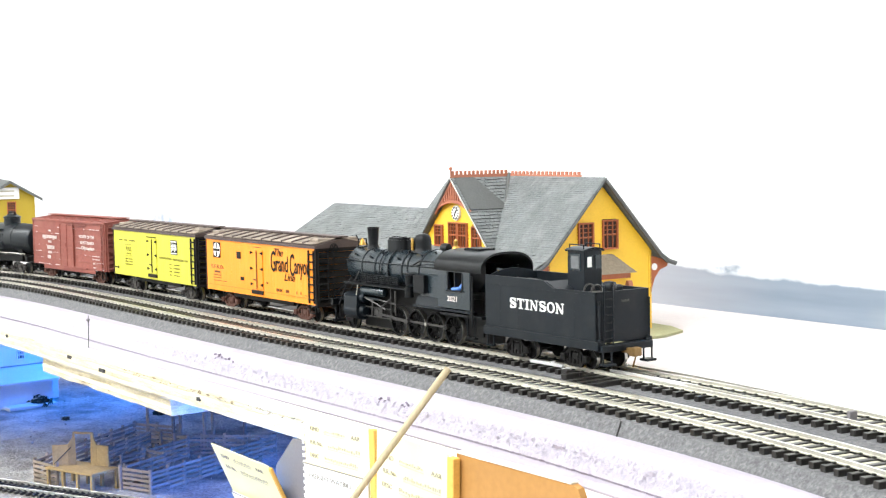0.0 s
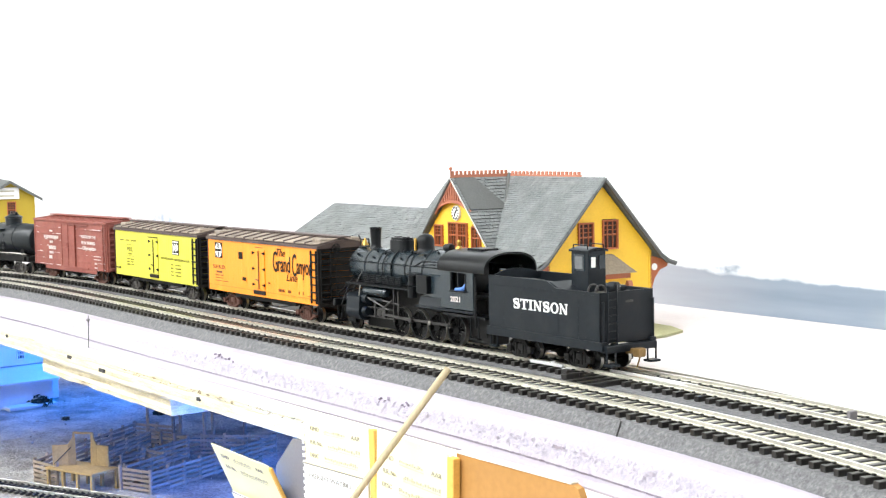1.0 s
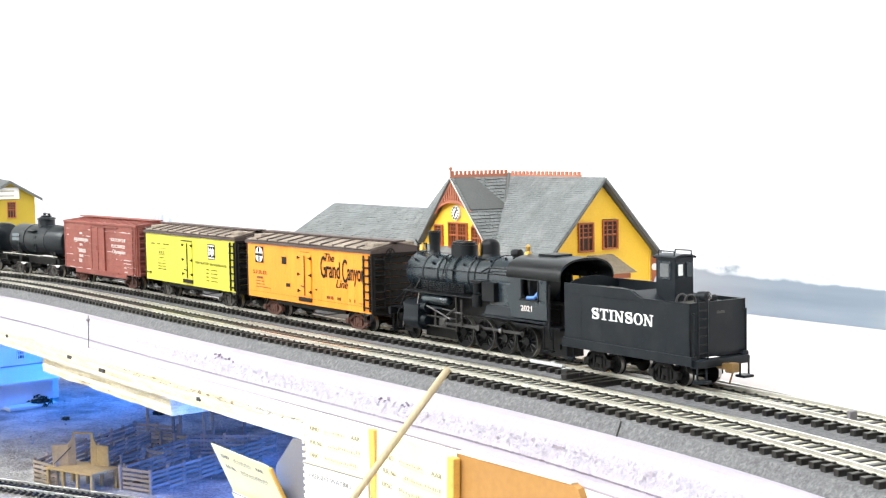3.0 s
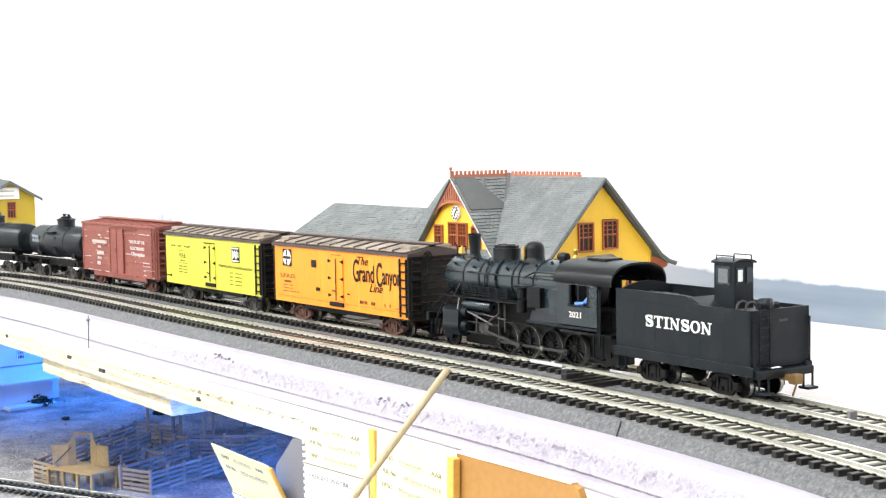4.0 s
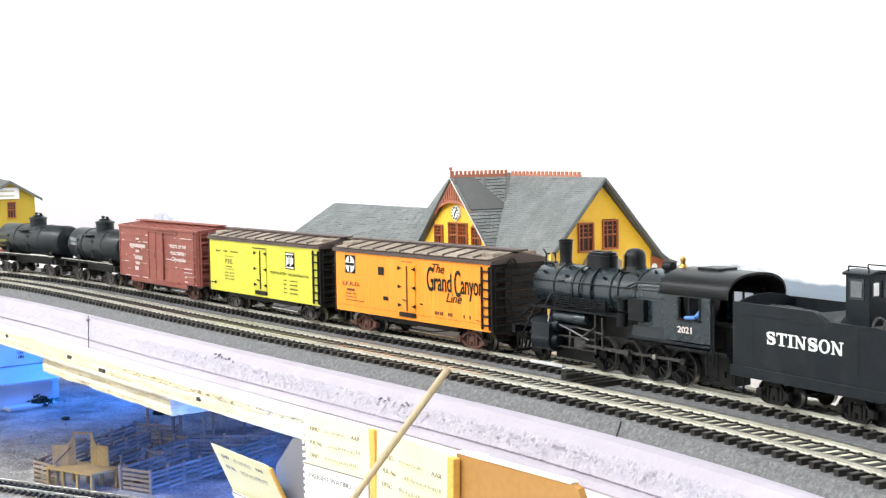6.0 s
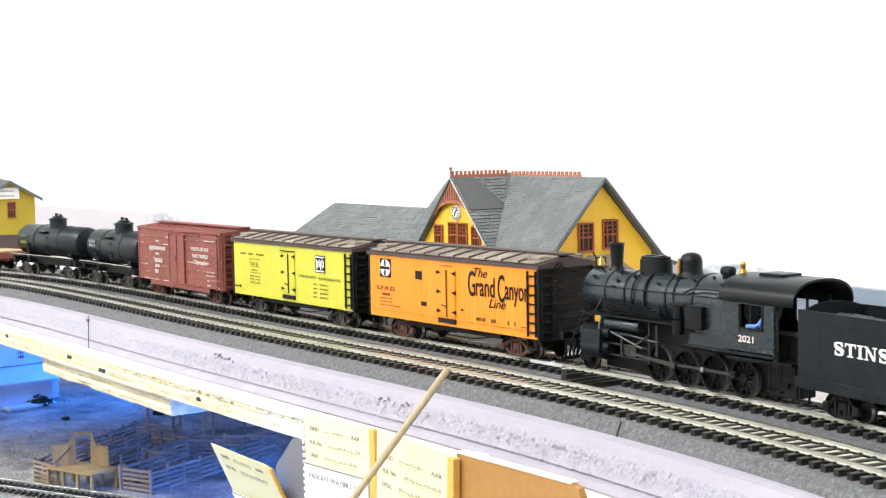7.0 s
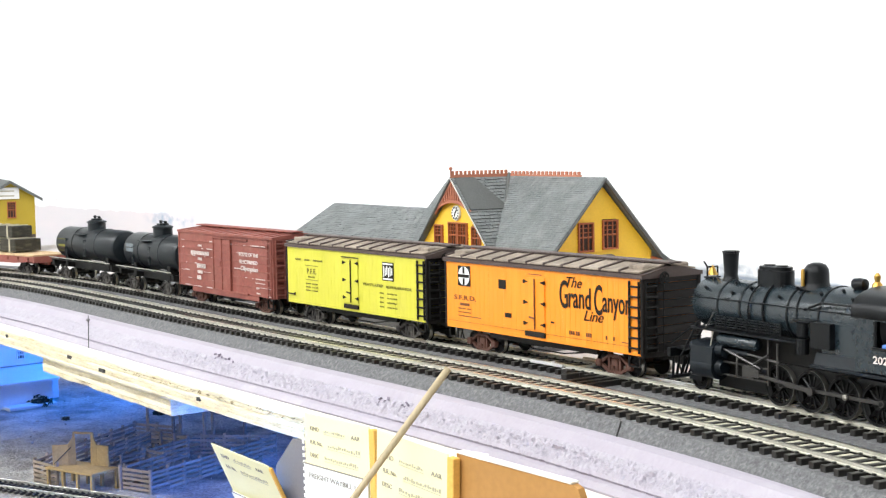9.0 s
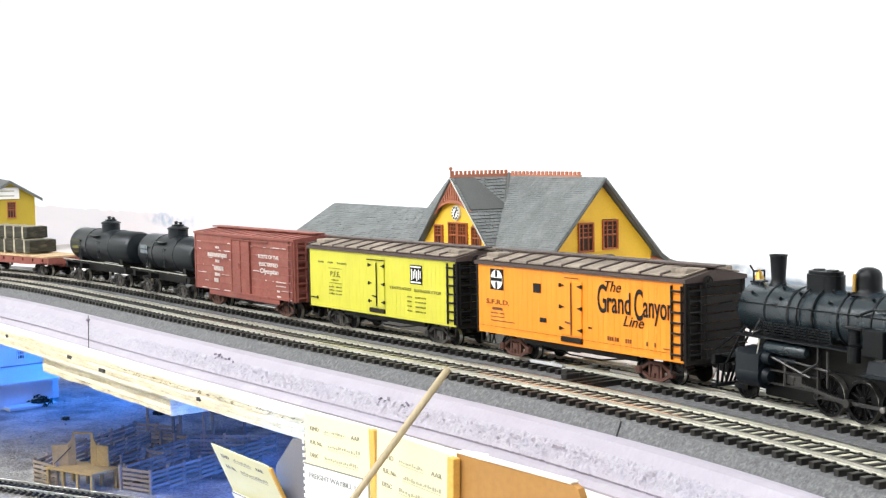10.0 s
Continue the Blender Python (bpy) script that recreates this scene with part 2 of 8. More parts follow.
def backdrop_material():
    """A hand-painted backdrop: white sky over a blue-grey range, with a sandy foot."""
    m = bpy.data.materials.new("painted_backdrop")
    m.use_nodes = True
    nt = m.node_tree
    N, L = nt.nodes, nt.links
    bs = N["Principled BSDF"]
    bs.inputs["Roughness"].default_value = 0.9
    tc = N.new("ShaderNodeTexCoord")
    sep = N.new("ShaderNodeSeparateXYZ")
    L.new(tc.outputs["Object"], sep.inputs[0])

    def noise_of(scale, stretch, detail=5):
        mp = N.new("ShaderNodeMapping")
        mp.inputs["Scale"].default_value = stretch
        L.new(tc.outputs["Object"], mp.inputs["Vector"])
        n = N.new("ShaderNodeTexNoise")
        n.inputs["Scale"].default_value, n.inputs["Detail"].default_value = scale, detail
        L.new(mp.outputs[0], n.inputs["Vector"])
        return n.outputs["Fac"]

    def math_node(op, a, b, clamp=False):
        n = N.new("ShaderNodeMath")
        n.operation, n.use_clamp = op, clamp
        for i, v in enumerate((a, b)):
            if isinstance(v, (int, float)):
                n.inputs[i].default_value = v
            else:
                L.new(v, n.inputs[i])
        return n.outputs[0]

    def step(v, lo, hi):
        n = N.new("ShaderNodeMapRange")
        n.inputs["From Min"].default_value, n.inputs["From Max"].default_value = lo, hi
        L.new(v, n.inputs["Value"])
        return n.outputs[0]

    def blend(f, a, b):
        n = N.new("ShaderNodeMix")
        n.data_type = "RGBA"
        L.new(f, n.inputs[0])
        for i, v in ((6, a), (7, b)):
            if isinstance(v, tuple):
                n.inputs[i].default_value = (*v, 1)
            else:
                L.new(v, n.inputs[i])
        return n.outputs[2]

    wob = math_node("MULTIPLY", math_node("SUBTRACT", noise_of(28, (1, 1, 1)), 0.5), 0.012)
    zz = math_node("ADD", sep.outputs["Z"], wob)
    brush = noise_of(34, (0.22, 1, 2.2), 3)
    sky = blend(step(brush, 0.35, 0.7), (0.80, 0.84, 0.88), (0.86, 0.87, 0.88))
    hill = blend(step(brush, 0.30, 0.72), (0.19, 0.235, 0.29), (0.27, 0.32, 0.385))
    pale = blend(step(brush, 0.3, 0.7), (0.66, 0.60, 0.62), (0.62, 0.59, 0.61))
    along = step(sep.outputs["X"], -0.95, -0.62)
    hill = blend(along, pale, hill)
    sand = blend(step(brush, 0.3, 0.7), (0.45, 0.47, 0.36), (0.36, 0.40, 0.38))
    far = step(sep.outputs["X"], -0.55, -0.42)
    foot = math_node("MULTIPLY", step(zz, 0.007, 0.001), far)
    low = blend(foot, hill, sand)
    crest = math_node("SUBTRACT", zz, math_node("MULTIPLY", math_node("SUBTRACT", 1.0, along), 0.0145))
    out = blend(step(crest, 0.0168, 0.0142), sky, low)
    # soft painted trees on the skyline, at two places
    speck = step(noise_of(60, (1, 1, 1.3), 6), 0.38, 0.70)
    for u, z, wu, wz, colour, amount in ((-1.56, 0.0235, 0.095, 0.011, (0.34, 0.40, 0.49), 0.9), (-1.95, 0.0380, 0.030, 0.006, (0.62, 0.58, 0.59), 0.6), (-0.655, 0.0185, 0.050, 0.0055, (0.22, 0.26, 0.32), 0.8)):
        du = math_node("POWER", math_node("ABSOLUTE", math_node("MULTIPLY", math_node("SUBTRACT", sep.outputs["X"], u), 1 / wu), 0), 2)
        dz = math_node("POWER", math_node("ABSOLUTE", math_node("MULTIPLY", math_node("SUBTRACT", sep.outputs["Z"], z), 1 / wz), 0), 2)
        near = math_node("SUBTRACT", 1.0, math_node("ADD", du, dz), True)
        out = blend(math_node("MULTIPLY", math_node("MULTIPLY", near, speck), amount * 1.6, True), out, colour)
    L.new(out, bs.inputs["Base Color"])
    return m


M["backdrop"] = backdrop_material()


# ---- mesh helpers ----
def link(name, bm, material, parent=None, label="", smooth=False):
    me = bpy.data.meshes.new(name)
    bm.normal_update()
    bm.to_mesh(me)
    bm.free()
    if material:
        me.materials.append(material)
    if smooth:
        me.polygons.foreach_set("use_smooth", [True] * len(me.polygons))
        me.set_sharp_from_angle(angle=radians(35))
    ob = new(name, me)
    if parent:
        ob.parent = parent
    if label:
        ob["label"] = label
    return ob


def part(name, bm, material, parent, label="", smooth=False):
    return link(name, bm, material, parent, label, smooth)


def again(ob, parent, m):
    """A part like ob, on the same mesh, under parent at the pose m."""
    o = new(ob.name.split(".")[0], ob.data)
    o.parent = parent
    o.matrix_basis = m
    return o


def empty(name, m=None):
    ob = new(name)
    ob.empty_display_size = 0.01
    if m:
        ob.matrix_basis = m
    return ob


def box(bm, x0, x1, y0, y1, z0, z1, bevel=0.0, m=None):
    vs = [bm.verts.new((x, y, z)) for x in (x0, x1) for y in (y0, y1) for z in (z0, z1)]
    fs = [bm.faces.new([vs[i] for i in q]) for q in ((0, 1, 3, 2), (4, 6, 7, 5), (0, 4, 5, 1), (2, 3, 7, 6), (0, 2, 6, 4), (1, 5, 7, 3))]
    if bevel:
        es = {e for f in fs for e in f.edges}
        r = bmesh.ops.bevel(bm, geom=list(es), offset=bevel, segments=1, affect="EDGES", profile=0.5)
        vs = list({v for f in r["faces"] for v in f.verts} | {v for v in vs if v.is_valid})
    if m:
        bmesh.ops.transform(bm, matrix=m, verts=[v for v in vs if v.is_valid])
    return bm


def B(x0, x1, y0, y1, z0, z1, bevel=0.0):
    return box(bmesh.new(), x0, x1, y0, y1, z0, z1, bevel)


def tube(bm, p0, p1, r0, r1=None, seg=12, caps=True):
    p0, p1 = Vector(p0), Vector(p1)
    r1 = r0 if r1 is None else r1
    q = (p1 - p0).to_track_quat("Z", "Y").to_matrix()
    rings = []
    for p, r in ((p0, r0), (p1, r1)):
        rings.append([bm.verts.new(p + q @ Vector((r * math.cos(a), r * math.sin(a), 0))) for a in (2 * math.pi * i / seg for i in range(seg))])
    for i in range(seg):
        j = (i + 1) % seg
        bm.faces.new((rings[0][i], rings[0][j], rings[1][j], rings[1][i]))
    if caps:
        bm.faces.new(rings[0][::-1])
        bm.faces.new(rings[1])
    return bm


def lathe(bm, profile, at, axis="Z", seg=20, caps=True):
    """Turn a list of (radius, height) round an axis through at."""
    rings = []
    for r, h in profile:
        ring = []
        for i in range(seg):
            a = 2 * math.pi * i / seg
            c, s = max(r, 1e-5) * math.cos(a), max(r, 1e-5) * math.sin(a)
            v = {"Z": (c, s, h), "X": (h, c, s), "Y": (c, h, -s)}[axis]
            ring.append(bm.verts.new(Vector(at) + Vector(v)))
        rings.append(ring)
    for a, b in zip(rings, rings[1:]):
        for i in range(seg):
            j = (i + 1) % seg
            bm.faces.new((a[i], a[j], b[j], b[i]))
    if caps:
        bm.faces.new(rings[0][::-1])
        bm.faces.new(rings[-1])
    return bm


def prism(bm, pts, axis, a, b):
    """A polygon swept along an axis from a to b. pts are the two other coordinates, in xyz order."""
    def at(p, k):
        return {"X": (k, p[0], p[1]), "Y": (p[0], k, p[1]), "Z": (p[0], p[1], k)}[axis]
    v0 = [bm.verts.new(at(p, a)) for p in pts]
    v1 = [bm.verts.new(at(p, b)) for p in pts]
    bm.faces.new(v0[::-1])
    bm.faces.new(v1)
    for i in range(len(pts)):
        j = (i + 1) % len(pts)
        bm.faces.new((v0[i], v0[j], v1[j], v1[i]))
    return bm


def fix(bm):
    bmesh.ops.recalc_face_normals(bm, faces=bm.faces)
    return bm


def text_part(name, body, x0, x1, z0, z1, y, material, parent, shear=0.0, bold=0.0, spacing=1.0):
    """Lettering on a wall that faces -y, filling the given width and height."""
    cu = bpy.data.curves.new(name, "FONT")
    cu.body, cu.shear, cu.offset, cu.extrude, cu.space_character, cu.resolution_u = body, shear, bold, 0.02, spacing, 4
    tmp = bpy.data.objects.new(name, cu)
    scene.collection.objects.link(tmp)
    me = bpy.data.meshes.new_from_object(tmp.evaluated_get(bpy.context.evaluated_depsgraph_get()))
    bpy.data.objects.remove(tmp)
    bpy.data.curves.remove(cu)
    co = [v.co for v in me.vertices]
    ax, bx = min(c.x for c in co), max(c.x for c in co)
    ay, by = min(c.y for c in co), max(c.y for c in co)
    for v in me.vertices:
        v.co = Vector((x0 + (v.co.x - ax) / (bx - ax) * (x1 - x0), y - (v.co.z + 0.02) * 0.003, z0 + (v.co.y - ay) / (by - ay) * (z1 - z0)))
    me.materials.append(material)
    ob = new(name, me)
    ob.parent = parent
    return ob


def bars(bm, rows, y):
    """Unreadable small print: plain bars (x0, x1, z0, z1) just proud of y."""
    for x0, x1, z0, z1 in rows:
        box(bm, x0, x1, y - 0.00012, y, z0, z1)
    return bm


# ---- the line of the tracks ----
HALF = 0.0178                    # half a car's width


def heading(s):
    k = min(max(s, -0.55), 0.30)
    th = -0.9389 - 0.0455 * k - 1.1477 * k * k - 2.402 * k ** 3
    slope = -0.0455 - 2.2954 * k - 7.206 * k * k
    return th + slope * (s - k)


def line_table():
    ds, pts = 0.004, {}
    x, y = -0.005, 0.7333
    pts[0] = (x, y)
    for sign, count in ((1, 190), (-1, 330)):
        x, y = pts[0]
        for i in range(1, count + 1):
            th = heading(sign * (i - 0.5) * ds)
            x, y = x + sign * ds * math.cos(th), y + sign * ds * math.sin(th)
            pts[sign * i] = (x, y)
    return ds, pts


DS, LINE = line_table()


def along(s, d=0.0, z=0.0):
    """A point of the layout: s along the train's track, d metres from its centre line towards the aisle, z over the rail head."""
    i = math.floor(s / DS)
    f = s / DS - i
    a, b = LINE[max(-330, min(190, i))], LINE[max(-330, min(190, i + 1))]
    th = heading(s)
    n = Vector((-math.sin(th), math.cos(th), 0))
    p = Vector((a[0] + (b[0] - a[0]) * f, a[1] + (b[1] - a[1]) * f, z))
    return p + n * (HALF - d)


def sweep(bm, section, s0, s1, step=0.012, closed=True, jitter=None):
    n = max(2, int((s1 - s0) / step))
    rows = []
    for i in range(n + 1):
        s = s0 + (s1 - s0) * i / n
        rows.append([bm.verts.new(along(s, d + (jitter(s, k)[0] if jitter else 0), z + (jitter(s, k)[1] if jitter else 0))) for k, (d, z) in enumerate(section)])
    m = len(section)
    for a, b in zip(rows, rows[1:]):
        for k in range(m if closed else m - 1):
            j = (k + 1) % m
            bm.faces.new((a[k], a[j], b[j], b[k]))
    if closed:
        bm.faces.new(rows[0])
        bm.faces.new(rows[-1][::-1])
    return fix(bm) if closed else bm


# ---- the room ----
def slab(name, u0, u1, n0, n1, z0, z1, material, label=""):
    bm = bmesh.new()
    box(bm, u0, u1, n0, n1, z0, z1)
    ob = link(name, bm, material)
    ob.matrix_basis = pose(0, 0, 0, 0, 0, math.degrees(UH))
    return tagged(ob, label, name.split("_")[0], kind="structure")


RU0, RU1, RN0, RN1 = -2.7, 1.7, -2.2, 0.71
slab("floor", RU0, RU1, RN0, RN1, FLOOR_Z - 0.05, FLOOR_Z, M["carpet"], "grey carpeted floor of the layout room")
slab("ceiling", RU0, RU1, RN0, RN1, CEIL_Z, CEIL_Z + 0.05, M["room_wall"], "plain white ceiling")
slab("wall_back", RU0, RU1, RN1, RN1 + 0.08, FLOOR_Z, CEIL_Z, M["room_wall"], "off-white room wall behind the layout")
slab("wall_aisle", RU0, RU1, RN0 - 0.08, RN0, FLOOR_Z, CEIL_Z, M["room_wall"], "off-white room wall across the aisle")
slab("wall_west", RU0 - 0.08, RU0, RN0, RN1, FLOOR_Z, CEIL_Z, M["room_wall"], "off-white end wall")
slab("wall_east", RU1, RU1 + 0.08, RN0, RN1, FLOOR_Z, CEIL_Z, M["room_wall"], "off-white end wall")
bd = slab("backdrop", RU0, RU1, 0.689, RN1, -0.24, 0.75, M["backdrop"], "hand-painted backdrop with white sky and blue-grey hills")

# Fixtures added above the view to go with the added lamps.
for lu, ln, watts in LAMPS:
    fx = empty("ceiling_light", Matrix.Translation(room(lu, ln, CEIL_Z)) @ pose(0, 0, 0, 0, 0, math.degrees(UH)))
    tagged(fx, "unseen white ceiling light fixture with a long diffuser, added to light the room", "lamp", "ceiling lights")
    part("frame", B(-0.66, 0.66, -0.17, 0.17, -0.05, 0, 0.006), M["white"], fx)
    part("diffuser", B(-0.6, 0.6, -0.14, 0.14, -0.07, -0.05, 0.004), M["lamp_glow"], fx, "glowing white diffuser of the added fixture")

# ---- upper deck: plywood, foam, roadbed ----
def strip_to_wall(name, z0, z1, d0, s0, s1, material, label, wall_n=0.689):
    """A slab from d0 before the track back to the wall."""
    bm = bmesh.new()
    n = 70
    rows = []
    for i in range(n + 1):
        s = s0 + (s1 - s0) * i / n
        p = along(s, d0)
        q = p + N0 * (wall_n - p.dot(N0))
        rows.append([bm.verts.new((v.x, v.y, z)) for v, z in ((p, z0), (p, z1), (q, z1), (q, z0))])
    for a, b in zip(rows, rows[1:]):
        for k in range(4):
            j = (k + 1) % 4
            bm.faces.new((a[k], a[j], b[j], b[k]))
    bm.faces.new(rows[0])
    bm.faces.new(rows[-1][::-1])
    fix(bm)
    return tagged(link(name, bm, material), label, "ground", kind="structure")


S0, S1 = -1.15, 0.52
strip_to_wall("ground", -0.024, -0.0094, -0.018, S0, S1, M["plaster"], "pale pinkish-white plaster ground of the upper deck")



FOAM = [(-0.026, -0.0245), (-0.026, -0.0092), (0.0730, -0.0092), (0.0765, -0.0098), (0.0782, -0.0116), (0.0800, -0.0135), (0.0810, -0.0144), (0.0820, -0.0152), (0.0830, -0.0160), (0.0841, -0.0166), (0.0852, -0.0173), (0.0864, -0.0179),
        (0.0874, -0.0192), (0.0886, -0.0203), (0.0879, -0.0213), (0.0905, -0.0219), (0.0925, -0.0240), (0.0922, -0.0246), (0.0922, -0.0251)]
FOAM_ROUGH = (0, 0, 0, 0.12, 0.10, 0.15, 0.7, 1, 1, 1, 1, 0.9, 0.5, 0.3, 0.15, 0.15, 0.15, 0.1, 0)


def foam_jitter(s, k):
    """Smooth hot-wire bands above, a pebbly torn band with a fluted lip below; the far board is cut clean."""
    torn = min(1.0, max(0.12, (s + 0.300) / 0.16))
    w = FOAM_ROUGH[k]
    wave = noise.noise(Vector((s * 9, k * 0.35, 0))) * 0.0008 if k > 2 else 0
    a = noise.noise(Vector((s * 260, k * 1.9, 0)))
    b = noise.noise(Vector((s * 620, k * 3.3, 2)))
    d = wave + torn * w * (0.0008 * a + 0.0010 * b)
    if 10 < k < 15:
        d += torn * 0.0009 * noise.noise(Vector((s * 430, 0, 5)))
    return (d, torn * w * (0.0006 * a + 0.0009 * b))


bm = bmesh.new()
sweep(bm, FOAM, S0, S1, 0.0011, jitter=foam_jitter)
foam = tagged(link("foam_base", bm, M["foam"], smooth=False), "lavender insulation foam edge with a roughly carved face", "foam", kind="structure")
foam.data.materials.append(M["foam_rough"])
for f in foam.data.polygons:
    c = f.center
    if -0.0190 < c.z < -0.0138 and f.normal.z > 0.05 and abs(f.normal.z) < 0.98:
        f.material_index = 1
# a vertical seam between two foam boards, with a pin head
seam = empty("foam_seam")
tagged(seam, "dark seam between foam boards with a pin head", "seam")
bm = bmesh.new()
for a, b in (((0.0740, -0.0090), (0.0782, -0.0108)), ((0.0782, -0.0108), (0.0806, -0.0138)), ((0.0806, -0.0138), (0.0868, -0.0182)), ((0.0868, -0.0182), (0.0905, -0.0219)), ((0.0905, -0.0219), (0.0930, -0.0245))):
    tube(bm, along(-0.339 + 2.6 * (a[0] - 0.074), *a), along(-0.339 + 2.6 * (b[0] - 0.074), *b), 0.00025, 0.0003, seg=6)
part("gap", bm, M["crate"], seam)
part("pin_head", lathe(bmesh.new(), [(0.0004, -0.0008), (0.0017, 0.0), (0.0012, 0.0009), (0.0002, 0.0012)], along(-0.3285, 0.0783, -0.0110)), M["grey_card"], seam)

# Darker flecks on the foam face imitate shade in small pricked gouges.
M["gouge"] = mat("shaded_foam_gouge", (0.20, 0.17, 0.22), 0.9, var=0.3)
rr = random.Random(8)
for s0, d0, z0 in ((-0.116, 0.0800, -0.0136), (0.055, 0.0815, -0.0149)):
    bm = bmesh.new()
    for i in range(9):
        c = along(s0 + rr.uniform(-0.013, 0.013), d0 + 0.0004, z0 + 0.0002) + Vector((0, 0, rr.uniform(-0.0016, 0.0016)))
        box(bm, -rr.uniform(0.0005, 0.0014), rr.uniform(0.0005, 0.0014), -0.0006, 0.0006, -0.0003, 0.0003, 0.0001, m=Matrix.Translation(c) @ pose(0, 0, 0, rr.uniform(-40, 40), rr.uniform(-40, 40), rr.uniform(-90, 0)))
    tagged(link("foam_gouge", bm, M["gouge"]), "small dark flecks for the shade in gouges of the lavender foam", "gouge", kind="stuff")

# plywood sub-base in two layers, pale on top
def ply_board(name, label, z_top, z_low, d, d_back, sa, sb, count, ragged, seed):
    """A plywood board as its plies, each a strip with its own worn edge, pale face up."""
    board = tagged(empty(name), label, "plywood", kind="structure")
    hh = (z_top - z_low) / count
    for k in range(count):
        a, b = z_top - k * hh, z_top - (k + 1) * hh

        def worn(s, c, k=k):
            if c < 2:
                return (0, 0)
            deep = ragged * max(0.0, noise.noise(Vector((s * 26, k * 2.7, seed)))) * (0.3 + k / count)
            return (0.0007 * noise.noise(Vector((s * 18, 0, seed + 1))) + 0.0005 * noise.noise(Vector((s * 170, k * 5 + c, seed + 2))) + 0.0003 * noise.noise(Vector((s * 420, k * 4 + c, seed + 5))) - deep, 0.00018 * noise.noise(Vector((s * 120, k * 3 + c, seed + 3))))
        bm = bmesh.new()
        e = d - 0.0002 * (k % 2)
        sweep(bm, [(d_back, b + 0.00008), (d_back, a), (e - 0.0005, a), (e, a - 0.0005), (e, b + 0.0006), (e - 0.0004, b + 0.00008)], sa, sb, 0.0028, jitter=worn)
        ob = part("ply", bm, M["ply_dark"] if k % 2 else M["ply"], board)
        ob.data.materials.append(M["ply_top"])
        if k == 0:
            for f in ob.data.polygons:
                if f.normal.z > 0.7:
                    f.material_index = 1
    return board


ply_board("plywood_base", "raw plywood sub-base with a worn yellowish edge", -0.0251, -0.0370, 0.1038, -0.026, S0, S1, 5, 0.0006, 7)
ply_board("lower_plywood", "second plywood layer with a broken ragged edge", -0.0372, -0.0490, 0.0988, 0.030, -0.366, -0.150, 4, 0.0040, 3)
bm = bmesh.new()
sweep(bm, [(-0.026, -0.058), (-0.026, -0.0372), (0.010, -0.0372), (0.010, -0.058)], S0, S1, 0.03)
tagged(link("deck_joist", bm, M["bench"]), "timber joist under the upper deck", "joist", kind="structure")
# Slots are dark blocks on the edge; their colour imitates the shade inside.
for s, z, w in ((-0.425, -0.0290, 0.003), (-0.296, -0.0305, 0.0065), (-0.240, -0.0325, 0.007), (-0.103, -0.0318, 0.0030)):
    sl = empty("slot", Matrix.Translation(along(s, 0.1035, z)) @ pose(0, 0, 0, 0, 0, math.degrees(heading(s))))
    tagged(sl, "dark block standing in for the shade of a slot in the plywood edge", "slot", "slots in the plywood")
    part("slot_shade", B(-w * 0.6, w * 0.6, -0.0008, 0.004, -0.0011, 0.0011, 0.0001), M["crate"], sl)

# splinters along the broken lower edges, coloured dark to imitate ragged shading
bm = bmesh.new()
rr = random.Random(31)
for i in range(170):
    low_row = rr.random() < 0.6
    s = rr.uniform(-0.30, -0.155) if low_row else rr.uniform(-0.21, 0.06)
    d, z = (0.0975 + rr.uniform(-0.0020, 0.0006), rr.uniform(-0.0490, -0.0455)) if low_row else (0.1036 + rr.uniform(0, 0.0004), rr.uniform(-0.0290, -0.0272))
    ln, hh = rr.uniform(0.0004, 0.0016), rr.uniform(0.00005, 0.00014)
    box(bm, -ln, ln, -0.0003, 0.0003, -hh, hh, m=Matrix.Translation(along(s, d, z)) @ pose(0, 0, 0, rr.uniform(-30, 30), rr.uniform(-28, 4), math.degrees(heading(s)) + rr.uniform(-5, 5)))
M["splinter"] = mat("splinter_with_shading", (0.24, 0.175, 0.085), 0.85, var=0.4, rand=0.0)
tagged(link("splinters", bm, M["splinter"]), "ragged splinters coloured dark as shading along the plywood edge", "splinters", kind="stuff")

# roadbed under both tracks
bm = bmesh.new()
sweep(bm, [(-0.0260, -0.0093), (-0.0225, -0.0042), (0.0655, -0.0042), (0.0705, -0.0093)], S0, S1, 0.006)
tagged(link("roadbed", bm, M["roadbed"]), "speckled grey roadbed strip under both tracks", "roadbed", kind="structure")


bm = bmesh.new()
sweep(bm, [(-0.075, -0.0094), (-0.070, -0.0060), (-0.0255, -0.0060), (-0.0255, -0.0094)], S0, 0.010, 0.012)
tagged(link("back_grey_strip", bm, M["roadbed"]), "speckled grey strip on the ground behind the train's track", "roadbed", kind="structure")
bm = bmesh.new()
tube(bm, along(0.196, 0.0640, -0.0040), along(0.200, 0.0660, -0.0044), 0.0003, seg=5)
tube(bm, along(0.200, 0.0660, -0.0044), along(0.203, 0.0707, -0.0092), 0.0003, seg=5)
tagged(link("roadbed_crack", bm, M["tie"]), "thin dark joint across the grey roadbed shoulder", "crack", kind="structure")
bm = bmesh.new()
lathe(bm, [(0.0001, 0.0), (0.0045, 0.0001), (0.0040, 0.0004), (0.0001, 0.0005)], (0, 0, 0), "Z", 14)
bmesh.ops.scale(bm, vec=(1.0, 0.6, 1.0), verts=bm.verts)
spot = link("plaster_stain", fix(bm), mat("faint_pink_stain", (0.66, 0.54, 0.54), 0.9))
spot.matrix_basis = Matrix.Translation((0.170, 0.663, -0.0094)) @ pose(0, 0, 0, 0, 0, -40)
